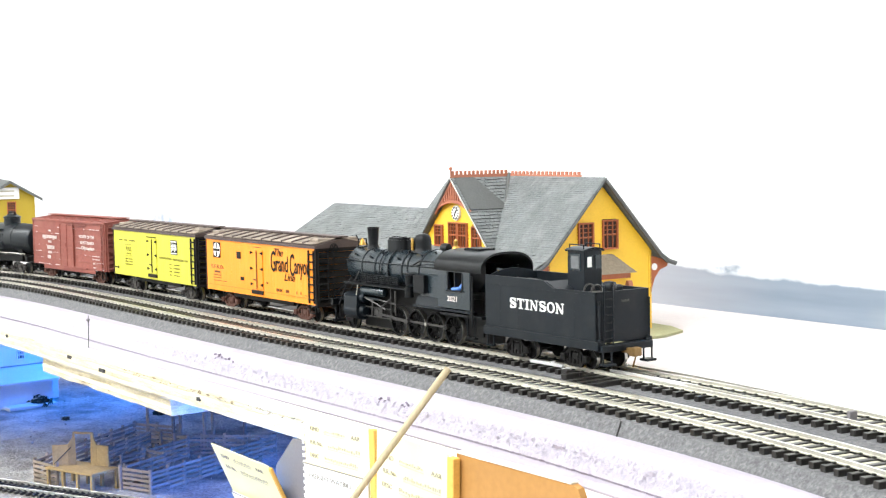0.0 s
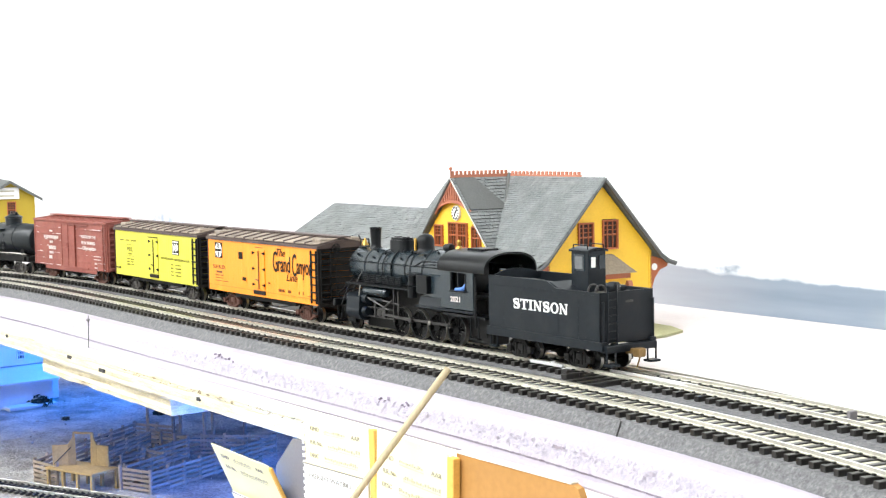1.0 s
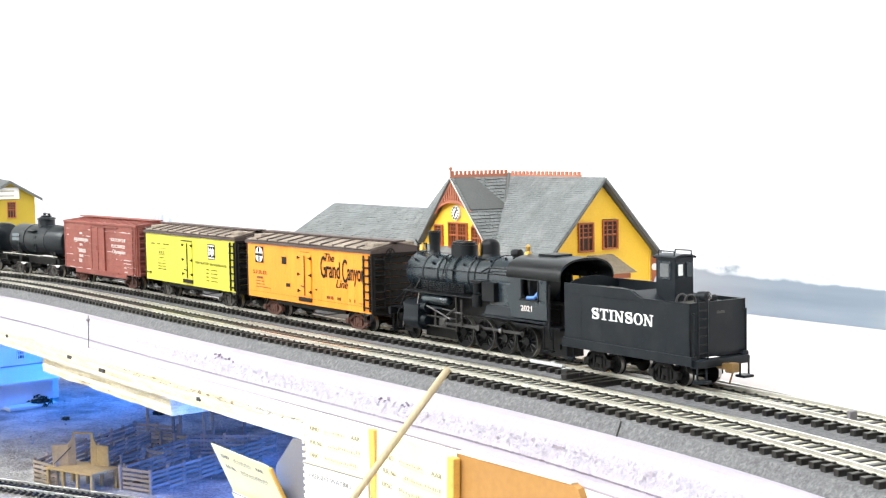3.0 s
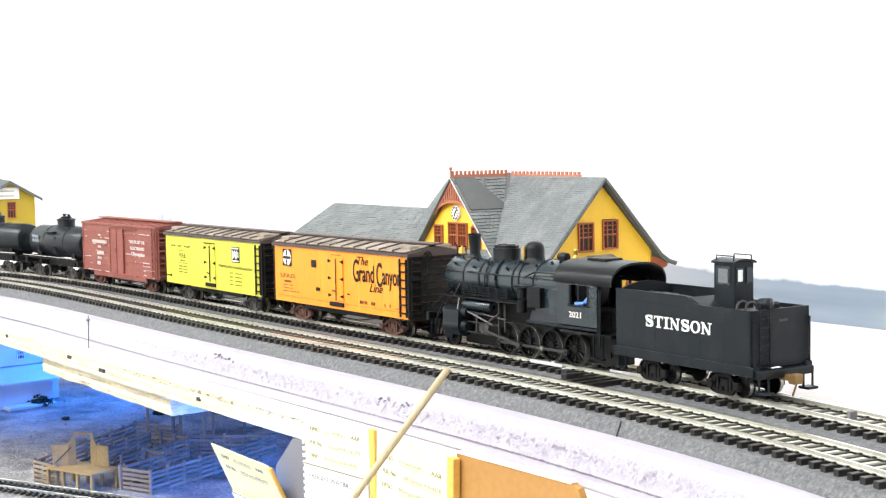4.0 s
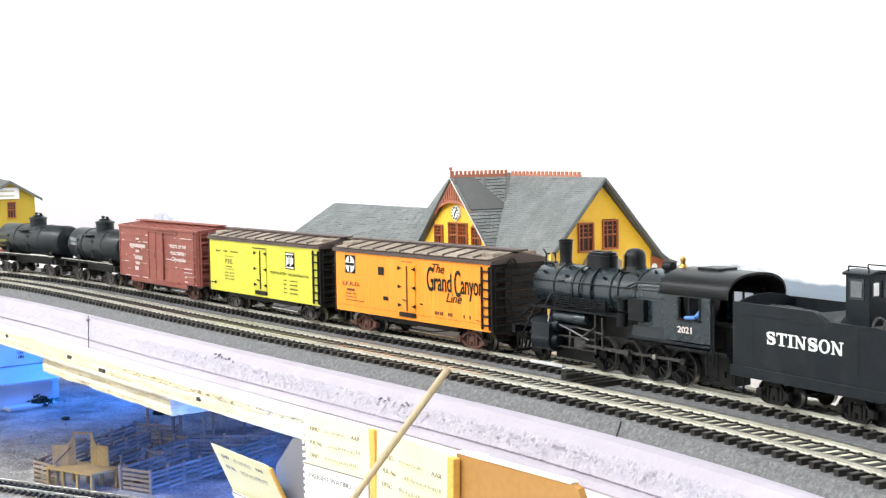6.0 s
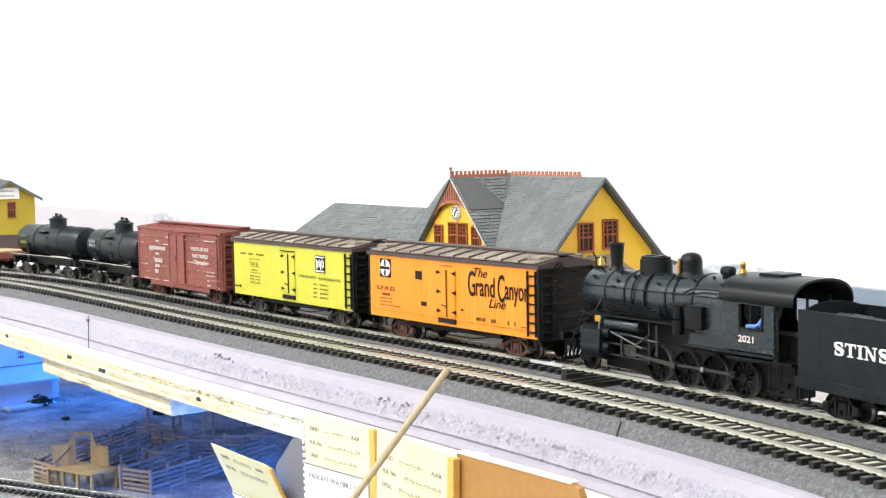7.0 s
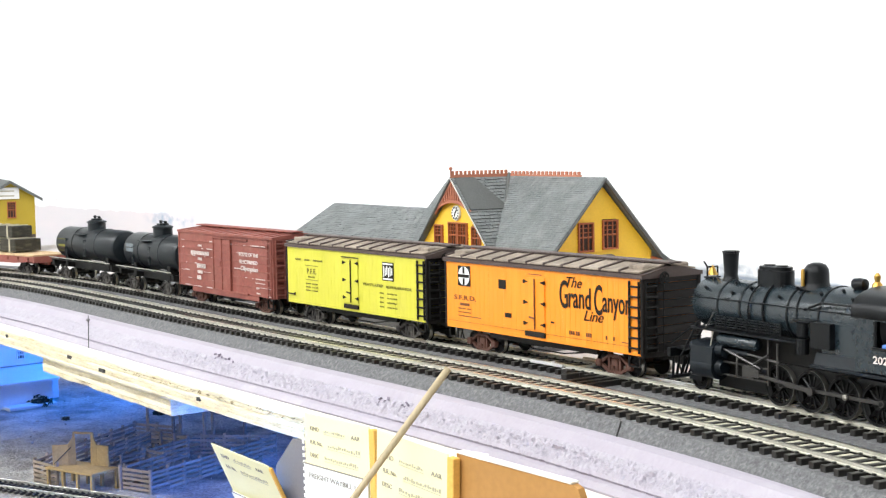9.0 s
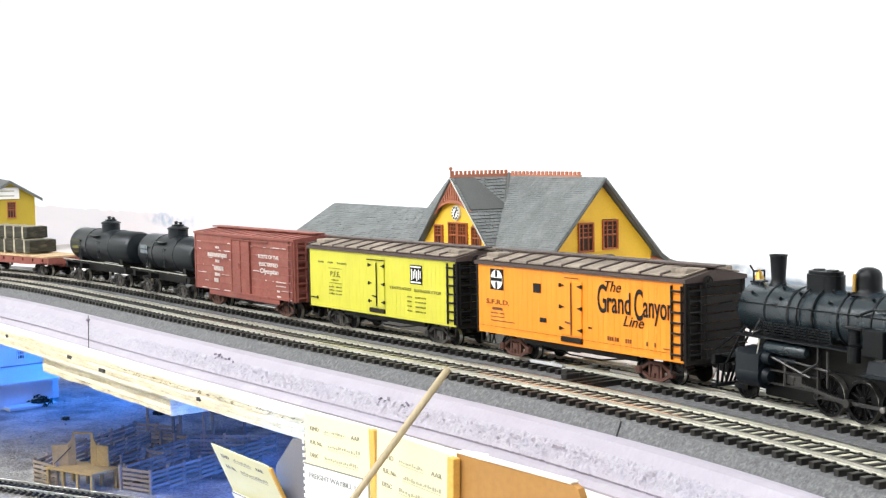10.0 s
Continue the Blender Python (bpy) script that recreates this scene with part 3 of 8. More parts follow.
tagged(spot, "faint pink scuffed spot on the plaster ground", "stain")


# ---- tracks ----
def rail_bm(d, s0, s1):
    bm = bmesh.new()
    prof = [(-0.00125, -0.0018), (-0.00125, -0.0015), (-0.0004, -0.0012), (-0.0004, -0.0006), (-0.00055, -0.0004), (-0.00055, 0.0), (0.00055, 0.0), (0.00055, -0.0004), (0.0004, -0.0006), (0.0004, -0.0012), (0.00125, -0.0015), (0.00125, -0.0018)]
    return sweep(bm, [(d + a * 1.08, z) for a, z in prof], s0, s1, 0.008)


def rails(track, d, s0, s1):
    ob = part("rail", rail_bm(d, s0, s1), M["rail_side"], track)
    ob.data.materials.append(M["rail"])
    for f in ob.data.polygons:
        if f.normal.z > 0.6:
            f.material_index = 1


tie_bm = bmesh.new()
box(tie_bm, -0.0013, 0.0013, -0.0147, 0.0147, -0.0044, -0.0019, 0.0002)
for sy in (-1, 1):
    for off in (-0.0022, 0.0022):
        box(tie_bm, -0.0007, 0.0007, sy * 0.00825 + off * 0.75 - 0.0006, sy * 0.00825 + off * 0.75 + 0.0006, -0.0020, -0.0012, 0.0002)
TIE = bpy.data.meshes.new("tie")
tie_bm.to_mesh(TIE)
tie_bm.free()
TIE.materials.append(M["tie"])
long_bm = box(bmesh.new(), -0.0015, 0.0015, -0.0147, 0.0300, -0.0044, -0.0019, 0.0002)
LONG = bpy.data.meshes.new("tie")
long_bm.to_mesh(LONG)
long_bm.free()
LONG.materials.append(M["tie"])
TIE_STEP = 0.0066


def ties(track, d, s0, s1, long_span=()):
    n = int((s1 - s0) / TIE_STEP)
    rr = random.Random(int(d * 1000) + 5)
    for i in range(n):
        s = s0 + (i + 0.5) * TIE_STEP
        th = math.degrees(heading(s))
        wide = long_span and long_span[0] < s < long_span[1]
        o = new("tie", LONG if wide else TIE)
        o.parent = track
        o.matrix_basis = Matrix.Translation(along(s, d)) @ pose(0, 0, 0, 0, 0, th + rr.uniform(-1.2, 1.2) + (180 if wide else 0))


GAP = 0.0475
train_track = tagged(empty("train_track"), "model railway track with dark ties under the train", "track", "tracks", "structure")
front_track = tagged(empty("front_track"), "model railway track with bright rails along the deck edge", "track", "tracks", "structure")
for d, tr in ((0.0, train_track), (GAP, front_track)):
    for g in (-0.00825, 0.00825):
        rails(tr, d + g, S0, S1)
M["bed"] = mat("pale_cream_ballast", (0.50, 0.475, 0.37), 0.9, var=0.3, grain=1200, blotch=120, bump=0.5, tint=(0.26, 0.25, 0.21), tint_amount=0.7, tint_scale=30)
for d, tr in ((0.0, train_track), (GAP, front_track)):
    bm = bmesh.new()
    sweep(bm, [(d - 0.0070, -0.0043), (d - 0.0066, -0.0024), (d + 0.0066, -0.0024), (d + 0.0070, -0.0043)], S0, S1, 0.012)
    part("ballast_strip", bm, M["bed"], tr, "pale cream filling between the ties")
# turnout: a second route swings away towards the wall
def swing(s):
    return -0.0062 * min(1.0, max(0.0, 0.27 - s) / 0.11)


def swing_rail(d, s0, s1):
    prof = [(-0.0013, -0.0018), (-0.0013, -0.0015), (-0.0004, -0.0012), (-0.0006, -0.0004), (-0.0006, -0.0001), (0.0006, -0.0001), (0.0006, -0.0004), (0.0004, -0.0012), (0.0013, -0.0015), (0.0013, -0.0018)]
    return sweep(bmesh.new(), [(d + a, z) for a, z in prof], s0, s1, 0.006, jitter=lambda s, k: (swing(s), 0))


branch = tagged(empty("branch_track"), "pale rails of a turnout leaving the train's track", "track", "tracks", "structure")
part("rail", swing_rail(-0.00825, 0.080, 0.262), M["rail"], branch)
part("rail", swing_rail(0.00825, 0.135, 0.235), M["rail_side"], branch)
for d, a, b in ((0.0025, 0.118, 0.174),):
    part("point_rail", rail_bm(d, a, b), M["nickel"], train_track, "bright switch point rail")
part("throw_bar", B(-0.0014, 0.0014, -0.013, 0.013, -0.0022, -0.0012), M["nickel"], train_track).matrix_basis = Matrix.Translation(along(0.097, 0.0)) @ pose(0, 0, 0, 0, 0, math.degrees(heading(0.113)))
for k in range(2):
    bm = bmesh.new()
    box(bm, -0.0022, 0.0022, -0.0230 if k else -0.0155, -0.0150 if k else -0.0120, -0.0042, -0.0012, 0.0004)
    o = part("switch_clamp", bm, M["tie"], train_track)
    o.matrix_basis = Matrix.Translation(along(0.100 + 0.009 * k, 0.0)) @ pose(0, 0, 0, 0, 0, math.degrees(heading(0.121)))
for k, (s, w) in enumerate(((0.082, 0.024), (0.112, 0.012))):
    bm = bmesh.new()
    box(bm, -w / 2, w / 2, -0.0009, 0.0009, -0.0014, 0.0001, 0.0002)
    tube(bm, (w * 0.2, 0, 0), (w * 0.2, 0, 0.0010), 0.0009, seg=8)
    o = part("rail_joiner", bm, M["nickel"], train_track, "bright metal rail joiner")
    o.matrix_basis = Matrix.Translation(along(s, 0.0108 - 0.021 * k)) @ pose(0, 0, 0, 0, 0, math.degrees(heading(s)))


o = part("track_clip", B(-0.0010, 0.0010, -0.0022, 0.0018, -0.0030, 0.0012, 0.0003), M["grey_card"], train_track)
o.matrix_basis = Matrix.Translation(along(0.257, -0.0005)) @ pose(0, 0, 0, 0, 0, math.degrees(heading(0.262)))


# ---- the train ----
# how far along the line the orange car's rear corner stands at each time
RUN = [(0, -0.2650), (0.8, -0.2646), (1.0, -0.2623), (1.25, -0.2593), (1.5, -0.2546), (2.0, -0.2402), (2.5, -0.2226), (4.0, -0.1692), (4.5, -0.1512), (5.0, -0.1330), (5.5, -0.1152), (7.0, -0.0615),
       (7.5, -0.0434), (8.0, -0.0262), (8.5, -0.0080), (9.0, 0.0097), (9.5, 0.0263), (9.7, 0.0320), (9.85, 0.0346), (10.0, 0.0364)]


def run(t):
    t = min(max(t, 0), 10)
    k = max(i for i in range(len(RUN) - 1) if RUN[i][0] <= t)
    (t0, a), (t1, b) = RUN[k], RUN[k + 1]
    va = (b - a) / (t1 - t0) if k == 0 else (b - RUN[k - 1][1]) / (t1 - RUN[k - 1][0])
    vb = (b - a) / (t1 - t0) if k + 2 >= len(RUN) else (RUN[k + 2][1] - a) / (RUN[k + 2][0] - t0)
    h = t1 - t0
    f = (t - t0) / h
    return a * (1 + 2 * f) * (1 - f) ** 2 + b * f * f * (3 - 2 * f) + h * va * f * (1 - f) ** 2 - h * vb * f * f * (1 - f)


CARS = []        # (thing, rear end, front end) along the line at run = 0
WHEELS = []      # (wheelset, radius, x, z)


def on_line(sa, sb):
    q = (sb - sa) * 0.2
    a, b = along(sa + q), along(sb - q)
    c = (a + b) / 2
    return pose(c.x, c.y, c.z, 0, 0, math.degrees(math.atan2(b.y - a.y, b.x - a.x)))


def car(name, sa, sb, label, category, group=""):
    ob = empty(name, on_line(run(0) + sa, run(0) + sb))
    tagged(ob, label, category, group)
    CARS.append((ob, sa, sb))
    return ob, (sb - sa)


def wheelset(parent, x, z, r, seg=20, spokes=0):
    bm = bmesh.new()
    tube(bm, (0, -0.0095, 0), (0, 0.0095, 0), 0.0008, seg=8)
    for sy in (-1, 1):
        lathe(bm, [(r * 0.25, -0.0013), (r * 0.80, -0.0006), (r * 0.84, -0.0013), (r, -0.0013), (r, 0.0006), (r * 1.1, 0.0008), (r * 1.1, 0.0013), (r * 0.3, 0.0013)] if sy < 0 else
              [(r * 0.3, -0.0013), (r * 1.1, -0.0013), (r * 1.1, -0.0008), (r, -0.0006), (r, 0.0013), (r * 0.84, 0.0013), (r * 0.80, 0.0006), (r * 0.25, 0.0013)], (0, sy * 0.0082, 0), "Y", seg)
        for k in range(4):
            a = math.pi / 2 * k + 0.3
            tube(bm, (r * 0.5 * math.cos(a), sy * 0.0090, r * 0.5 * math.sin(a)), (r * 0.5 * math.cos(a), sy * 0.0095, r * 0.5 * math.sin(a)), r * 0.1, seg=6)
    ob = part("wheelset", fix(bm), M["wheel"], parent, smooth=True)
    ob.data.materials.append(M["tyre"])
    for f in ob.data.polygons:
        c = f.center
        if abs(math.hypot(c.x, c.z) - r) < r * 0.06 and abs(f.normal.y) < 0.3:
            f.material_index = 1
    ob.matrix_basis = pose(x, 0, z)
    WHEELS.append((ob, r, x, z))
    return ob


def truck(thing, x, material, base=0.0200, r=0.0048):
    """An arch-bar freight truck: two side frames with springs and journal boxes, a bolster, two wheelsets."""
    hb = base / 2
    bm = bmesh.new()
    box(bm, -0.0022, 0.0022, -0.0125, 0.0125, 0.0038, 0.0074, 0.0004)
    tube(bm, (0, 0, 0.007), (0, 0, 0.0100), 0.003, seg=10)
    for sy in (-1, 1):
        y0, y1 = (sy * 0.0108, sy * 0.0124) if sy > 0 else (-0.0124, -0.0108)
        prism(bm, [(-hb - 0.0018, 0.0058), (-hb + 0.002, 0.0066), (-0.0035, 0.0092), (0.0035, 0.0092), (hb - 0.002, 0.0066), (hb + 0.0018, 0.0058), (hb + 0.0014, 0.0044), (hb - 0.002, 0.0050), (0.0038, 0.0078), (-0.0038, 0.0078), (-hb + 0.002, 0.0050), (-hb - 0.0014, 0.0044)], "Y", y0, y1)
        prism(bm, [(-hb + 0.001, 0.0048), (-0.0036, 0.0019), (0.0036, 0.0019), (hb - 0.001, 0.0048), (hb - 0.001, 0.0034), (0.0042, 0.0006), (-0.0042, 0.0006), (-hb + 0.001, 0.0034)], "Y", y0, y1)
        for k in (-1, 1):
            box(bm, k * 0.0036 - 0.0006, k * 0.0036 + 0.0006, y0, y1, 0.0016, 0.0082)
            tube(bm, (k * 0.0015, sy * 0.0117, 0.002), (k * 0.0015, sy * 0.0117, 0.0044), 0.0011, seg=8)
            box(bm, k * hb - 0.0017, k * hb + 0.0017, min(y0, y1) - (0.0012 if sy < 0 else -0.0002), max(y0, y1) + (0.0012 if sy > 0 else -0.0002), 0.0030, 0.0062, 0.0004)
    tr = part("truck", fix(bm), material, thing)
    tr.matrix_basis = pose(x, 0, 0)
    for k in (-1, 1):
        wheelset(tr, k * hb, r, r)
    return tr


def coupler(thing, x, sign, material=None):
    bm = bmesh.new()
    box(bm, min(x, x + sign * 0.0085), max(x, x + sign * 0.0085), -0.0013, 0.0013, 0.0082, 0.0108, 0.0003)
    box(bm, x + sign * 0.0085 - 0.002, x + sign * 0.0085 + 0.002, -0.0030, 0.0022, 0.0074, 0.0114, 0.0005)
    tube(bm, (x + sign * 0.0095, -0.001, 0.0075), (x + sign * 0.0075, -0.001, 0.0025), 0.0004, seg=6)
    part("coupler", bm, material or M["under"], thing)


def ladder(thing, at, along_x, z0, z1, rungs, width, material, out):
    """A rung ladder on a car side (along_x) or end. at is its foot's middle on the wall, out the way off the wall."""
    bm = bmesh.new()
    ax = Vector((1, 0, 0)) if along_x else Vector((0, 1, 0))
    out = Vector(out)
    for k in (-1, 1):
        p = Vector(at) + ax * (k * width / 2) + out * 0.0006
        tube(bm, (p.x, p.y, z0), (p.x, p.y, z1), 0.00055, seg=6)
    for i in range(rungs):
        z = z0 + (z1 - z0) * (i + 0.5) / rungs
        p = Vector(at) + out * 0.0011
        a, b = p - ax * width / 2, p + ax * width / 2
        tube(bm, (a.x, a.y, z), (b.x, b.y, z), 0.0005, seg=6)
        for q in (a, b):
            tube(bm, (q.x, q.y, z), tuple(Vector((q.x, q.y, z)) - out * 0.001), 0.0005, seg=5)
    part("ladder", bm, material, thing)


def underframe(thing, h, sill):
    bm = bmesh.new()
    box(bm, -h + 0.001, h - 0.001, -0.004, 0.004, 0.0085, sill + 0.0005)
    box(bm, -h * 0.55, h * 0.55, -0.0145, -0.0125, sill - 0.0042, sill + 0.0005)
    box(bm, -h * 0.55, h * 0.55, 0.0125, 0.0145, sill - 0.0042, sill + 0.0005)
    tube(bm, (-0.020, -0.008, sill - 0.003), (-0.006, -0.008, sill - 0.003), 0.0032, seg=12)
    tube(bm, (0.014, 0.006, sill - 0.003), (0.026, 0.006, sill - 0.003), 0.0026, seg=12)
    for y in (-0.0095, 0.0095):
        for a, b in (((-h * 0.62, 0.0100), (-h * 0.15, 0.0052)), ((-h * 0.15, 0.0052), (h * 0.15, 0.0052)), ((h * 0.15, 0.0052), (h * 0.62, 0.0100))):
            tube(bm, (a[0], y, a[1]), (b[0], y, b[1]), 0.0004, seg=5)
    part("underframe", bm, M["under"], thing)
    for x in (-h + 0.0055, h - 0.0055):
        for sy in (-1, 1):
            bm = bmesh.new()
            for dx in (-0.0034, 0.0034):
                tube(bm, (x + dx, sy * 0.0168, sill), (x + dx, sy * 0.0168, sill - 0.0062), 0.0005, seg=5)
            tube(bm, (x - 0.0034, sy * 0.0168, sill - 0.0062), (x + 0.0034, sy * 0.0168, sill - 0.0062), 0.0005, seg=5)
            part("step", bm, M["under"], thing, "bent wire step")


def running_boards(thing, h, z, material, count=3):
    for k in range(count):
        y = (k - (count - 1) / 2) * 0.0026
        part("roof_walk_board", B(-h - 0.003, h + 0.003, y - 0.0012, y + 0.0012, z, z + 0.0008, 0.0001), material, thing)


def reefer(name, sa, sb, body, label, lettering):
    thing, length = car(name, sa, sb, label, "freight car", "freight cars of the train")
    h, w, sill, top = length / 2, HALF, 0.0125, 0.0445
    # side sheathing in vertical boards, body shell behind
    part("body", B(-h + 0.0008, h - 0.0008, -w + 0.0009, w - 0.0009, sill, top + 0.0007, 0.0003), body, thing)
    nb = 40
    bm = bmesh.new()
    for sy in (-1, 1):
        for i in range(nb):
            x0 = -h + length * i / nb
            y = sorted((sy * (w - 0.0009), sy * (w - 0.0002)))
            box(bm, x0 + 0.00002, x0 + length / nb - 0.00002, y[0], y[1], sill, top + 0.0007, 0.00005)
    part("side_sheathing", bm, body, thing)["kind"] = "stuff"
    bm = bmesh.new()
    for sx in (-1, 1):
        nb2 = 9
        for i in range(nb2):
            z0 = sill + (top + 0.002 - sill) * i / nb2
            x = sorted((sx * (h - 0.0008), sx * (h + 0.0002)))
            part("end_board", B(x[0], x[1], -w + 0.0002, w - 0.0002, z0 + 0.0001, z0 + (top + 0.002 - sill) / nb2 - 0.0001, 0.0001), M["car_end"], thing)
        for y in (-w + 0.0008, w - 0.0008):
            part("corner_post", B(sx * h - 0.0008, sx * h + 0.0008, y - 0.0009, y + 0.0009, sill - 0.0005, top + 0.001, 0.0002), M["car_end"], thing)
    part("side_sill", B(-h + 0.0008, h - 0.0008, -w + 0.0001, w - 0.0001, sill - 0.0012, sill + 0.0002, 0.0002), body, thing)
    for x in (-h, h):
        part("end_sill", B(x - 0.0009, x + 0.0009, -w + 0.0003, w - 0.0003, sill - 0.0020, sill + 0.0003, 0.0002), M["car_end"], thing)
    # roof: dark eave, pitched sheets with battens
    bm = bmesh.new()
    prism(bm, [(-w - 0.0008, top + 0.0006), (-w - 0.0008, top + 0.0023), (0, top + 0.0058), (w + 0.0008, top + 0.0023), (w + 0.0008, top + 0.0006)], "X", -h - 0.0012, h + 0.0012)
    part("eave", fix(bm), M["car_eave"], thing, "dark brown eave and roof edge")
    pitch = math.degrees(math.atan2(0.0032, w))
    for sy in (-1, 1):
        for i in range(11):
            x0 = -h + 0.001 + (length - 0.002) * i / 11
            bm = bmesh.new()
            box(bm, x0 + 0.0012, x0 + (length - 0.002) / 11 - 0.0002, -w * 0.5 + 0.0004, w * 0.5 - 0.002, 0, 0.0007, 0.0001)
            o = part("roof_panel", bm, M["car_roof"], thing)
            o.matrix_basis = pose(0, sy * (w * 0.5 + 0.0007), top + 0.0043, -sy * pitch, 0, 0)
            o = part("roof_batten", B(x0 - 0.0002, x0 + 0.0011, -w * 0.5 + 0.0002, w * 0.5 - 0.0018, 0, 0.0014, 0.0002), M["car_eave"], thing)
            o.matrix_basis = pose(0, sy * (w * 0.5 + 0.0007), top + 0.0043, -sy * pitch, 0, 0)
    running_boards(thing, h, top + 0.0066, M["car_eave"])
    for sx in (-1, 1):
        for sy in (-1, 1):
            bm = bmesh.new()
            box(bm, sx * (h - 0.0125), sx * (h - 0.0025), sy * 0.0095 - 0.0045, sy * 0.0095 + 0.0045, top + 0.0030, top + 0.0062, 0.0006)
            part("ice_hatch", bm, M["car_roof"], thing, "weathered roof ice hatch")
            if sx * sy < 0:
                ladder(thing, (sx * (h - 0.0042), sy * (w - 0.0002), 0), True, sill, top - 0.0006, 7, 0.0060, M["under"], (0, sy, 0))
        ladder(thing, (sx * (h + 0.0002), -w + 0.0052, 0), False, sill, top - 0.0006, 7, 0.0066, M["under"], (sx, 0, 0))
        bm = bmesh.new()
        for k in range(16):
            a, b = 2 * math.pi * k / 16, 2 * math.pi * (k + 1) / 16
            tube(bm, (sx * (h + 0.0022), -0.006 * sx + 0.0026 * math.cos(a), top + 0.0005 + 0.0026 * math.sin(a)), (sx * (h + 0.0022), -0.006 * sx + 0.0026 * math.cos(b), top + 0.0005 + 0.0026 * math.sin(b)), 0.0004, seg=5, caps=False)
        for k in range(3):
            a = math.pi * k / 3
            tube(bm, (sx * (h + 0.0022), -0.006 * sx - 0.0026 * math.cos(a), top + 0.0005 - 0.0026 * math.sin(a)), (sx * (h + 0.0022), -0.006 * sx + 0.0026 * math.cos(a), top + 0.0005 + 0.0026 * math.sin(a)), 0.0003, seg=5)
        tube(bm, (sx * (h + 0.0016), -0.006 * sx, top + 0.0005), (sx * (h + 0.0016), -0.006 * sx, 0.012), 0.0003, seg=6)
        part("brake_wheel", fix(bm), M["under"], thing)
        bm = bmesh.new()
        tube(bm, (sx * (h + 0.001), 0.002, 0.035), (sx * (h + 0.001), 0.010, 0.0355), 0.0004, seg=5)
        part("grab_iron", bm, M["under"], thing)
        coupler(thing, sx * h, sx)
    # plug door with hinges and latch rod
    dx0, dx1 = -h + 0.0652, -h + 0.0802
    for sy in (-1, 1):
        y0, y1 = sorted((sy * (w - 0.0003), sy * (w + 0.0004)))
        bm = bmesh.new()
        box(bm, dx0, (dx0 + dx1) / 2 - 0.0001, y0, y1, sill + 0.0035, top - 0.0035, 0.0002)
        box(bm, (dx0 + dx1) / 2 + 0.0001, dx1, y0, y1, sill + 0.0035, top - 0.0035, 0.0002)
        door = part("door", bm, body, thing)
        bm = bmesh.new()
        for k in range(3):
            z = sill + 0.0065 + k * 0.0100
            for x, k2 in ((dx0, 1), (dx1, -1)):
                y0, y1 = sorted((sy * (w + 0.0002), sy * (w + 0.0010)))
                box(bm, x - 0.0006, x + 0.0006, y0, y1, z - 0.0009, z + 0.0009, 0.0002)
                prism(bm, [(x, z - 0.0007), (x + k2 * 0.0026, z - 0.0001), (x + k2 * 0.0026, z + 0.0002), (x, z + 0.0007)], "Y", sy * (w + 0.0003), sy * (w + 0.0009))
        part("hinge", fix(bm), M["letter_black"], door)
        bm = bmesh.new()
        xm = (dx0 + dx1) / 2 + 0.0006
        tube(bm, (xm, sy * (w + 0.0009), sill + 0.004), (xm, sy * (w + 0.0009), top - 0.004), 0.00035, seg=6)
        tube(bm, (xm, sy * (w + 0.0010), sill + 0.0092), (xm - 0.004, sy * (w + 0.0010), sill + 0.0097), 0.0004, seg=6)
        part("latch_rod", bm, M["letter_black"] if body is M["reefer_yellow"] else M["letter_brown"], door)
        y0, y1 = sorted((sy * (w - 0.0002), sy * (w + 0.0008)))
        part("door_sill", B(dx0 + 0.0003, dx1 + 0.0003, y0, y1, sill + 0.0004, sill + 0.0028, 0.0002), M["letter_black"], thing)
    underframe(thing, h, sill)
    for sx in (-1, 1):
        truck(thing, sx * (h - 0.0235), M["truck_rust"] if body is M["orange"] else M["truck_grey"])
    lettering(thing, h, w)
    return thing


def glyphs(x0, x1, z0, z1):
    """Short upright bars in a row, for print too small to read."""
    n = max(2, round((x1 - x0) / 0.0012))
    k = (x1 - x0) / n
    rr = random.Random(int(x0 * 1e5) + int(z0 * 1e5))
    return [(x0 + k * i, x0 + k * (i + rr.uniform(0.4, 0.75)), z0 + (z1 - z0) * rr.uniform(0, 0.15), z1 - (z1 - z0) * rr.uniform(0, 0.15)) for i in range(n)]


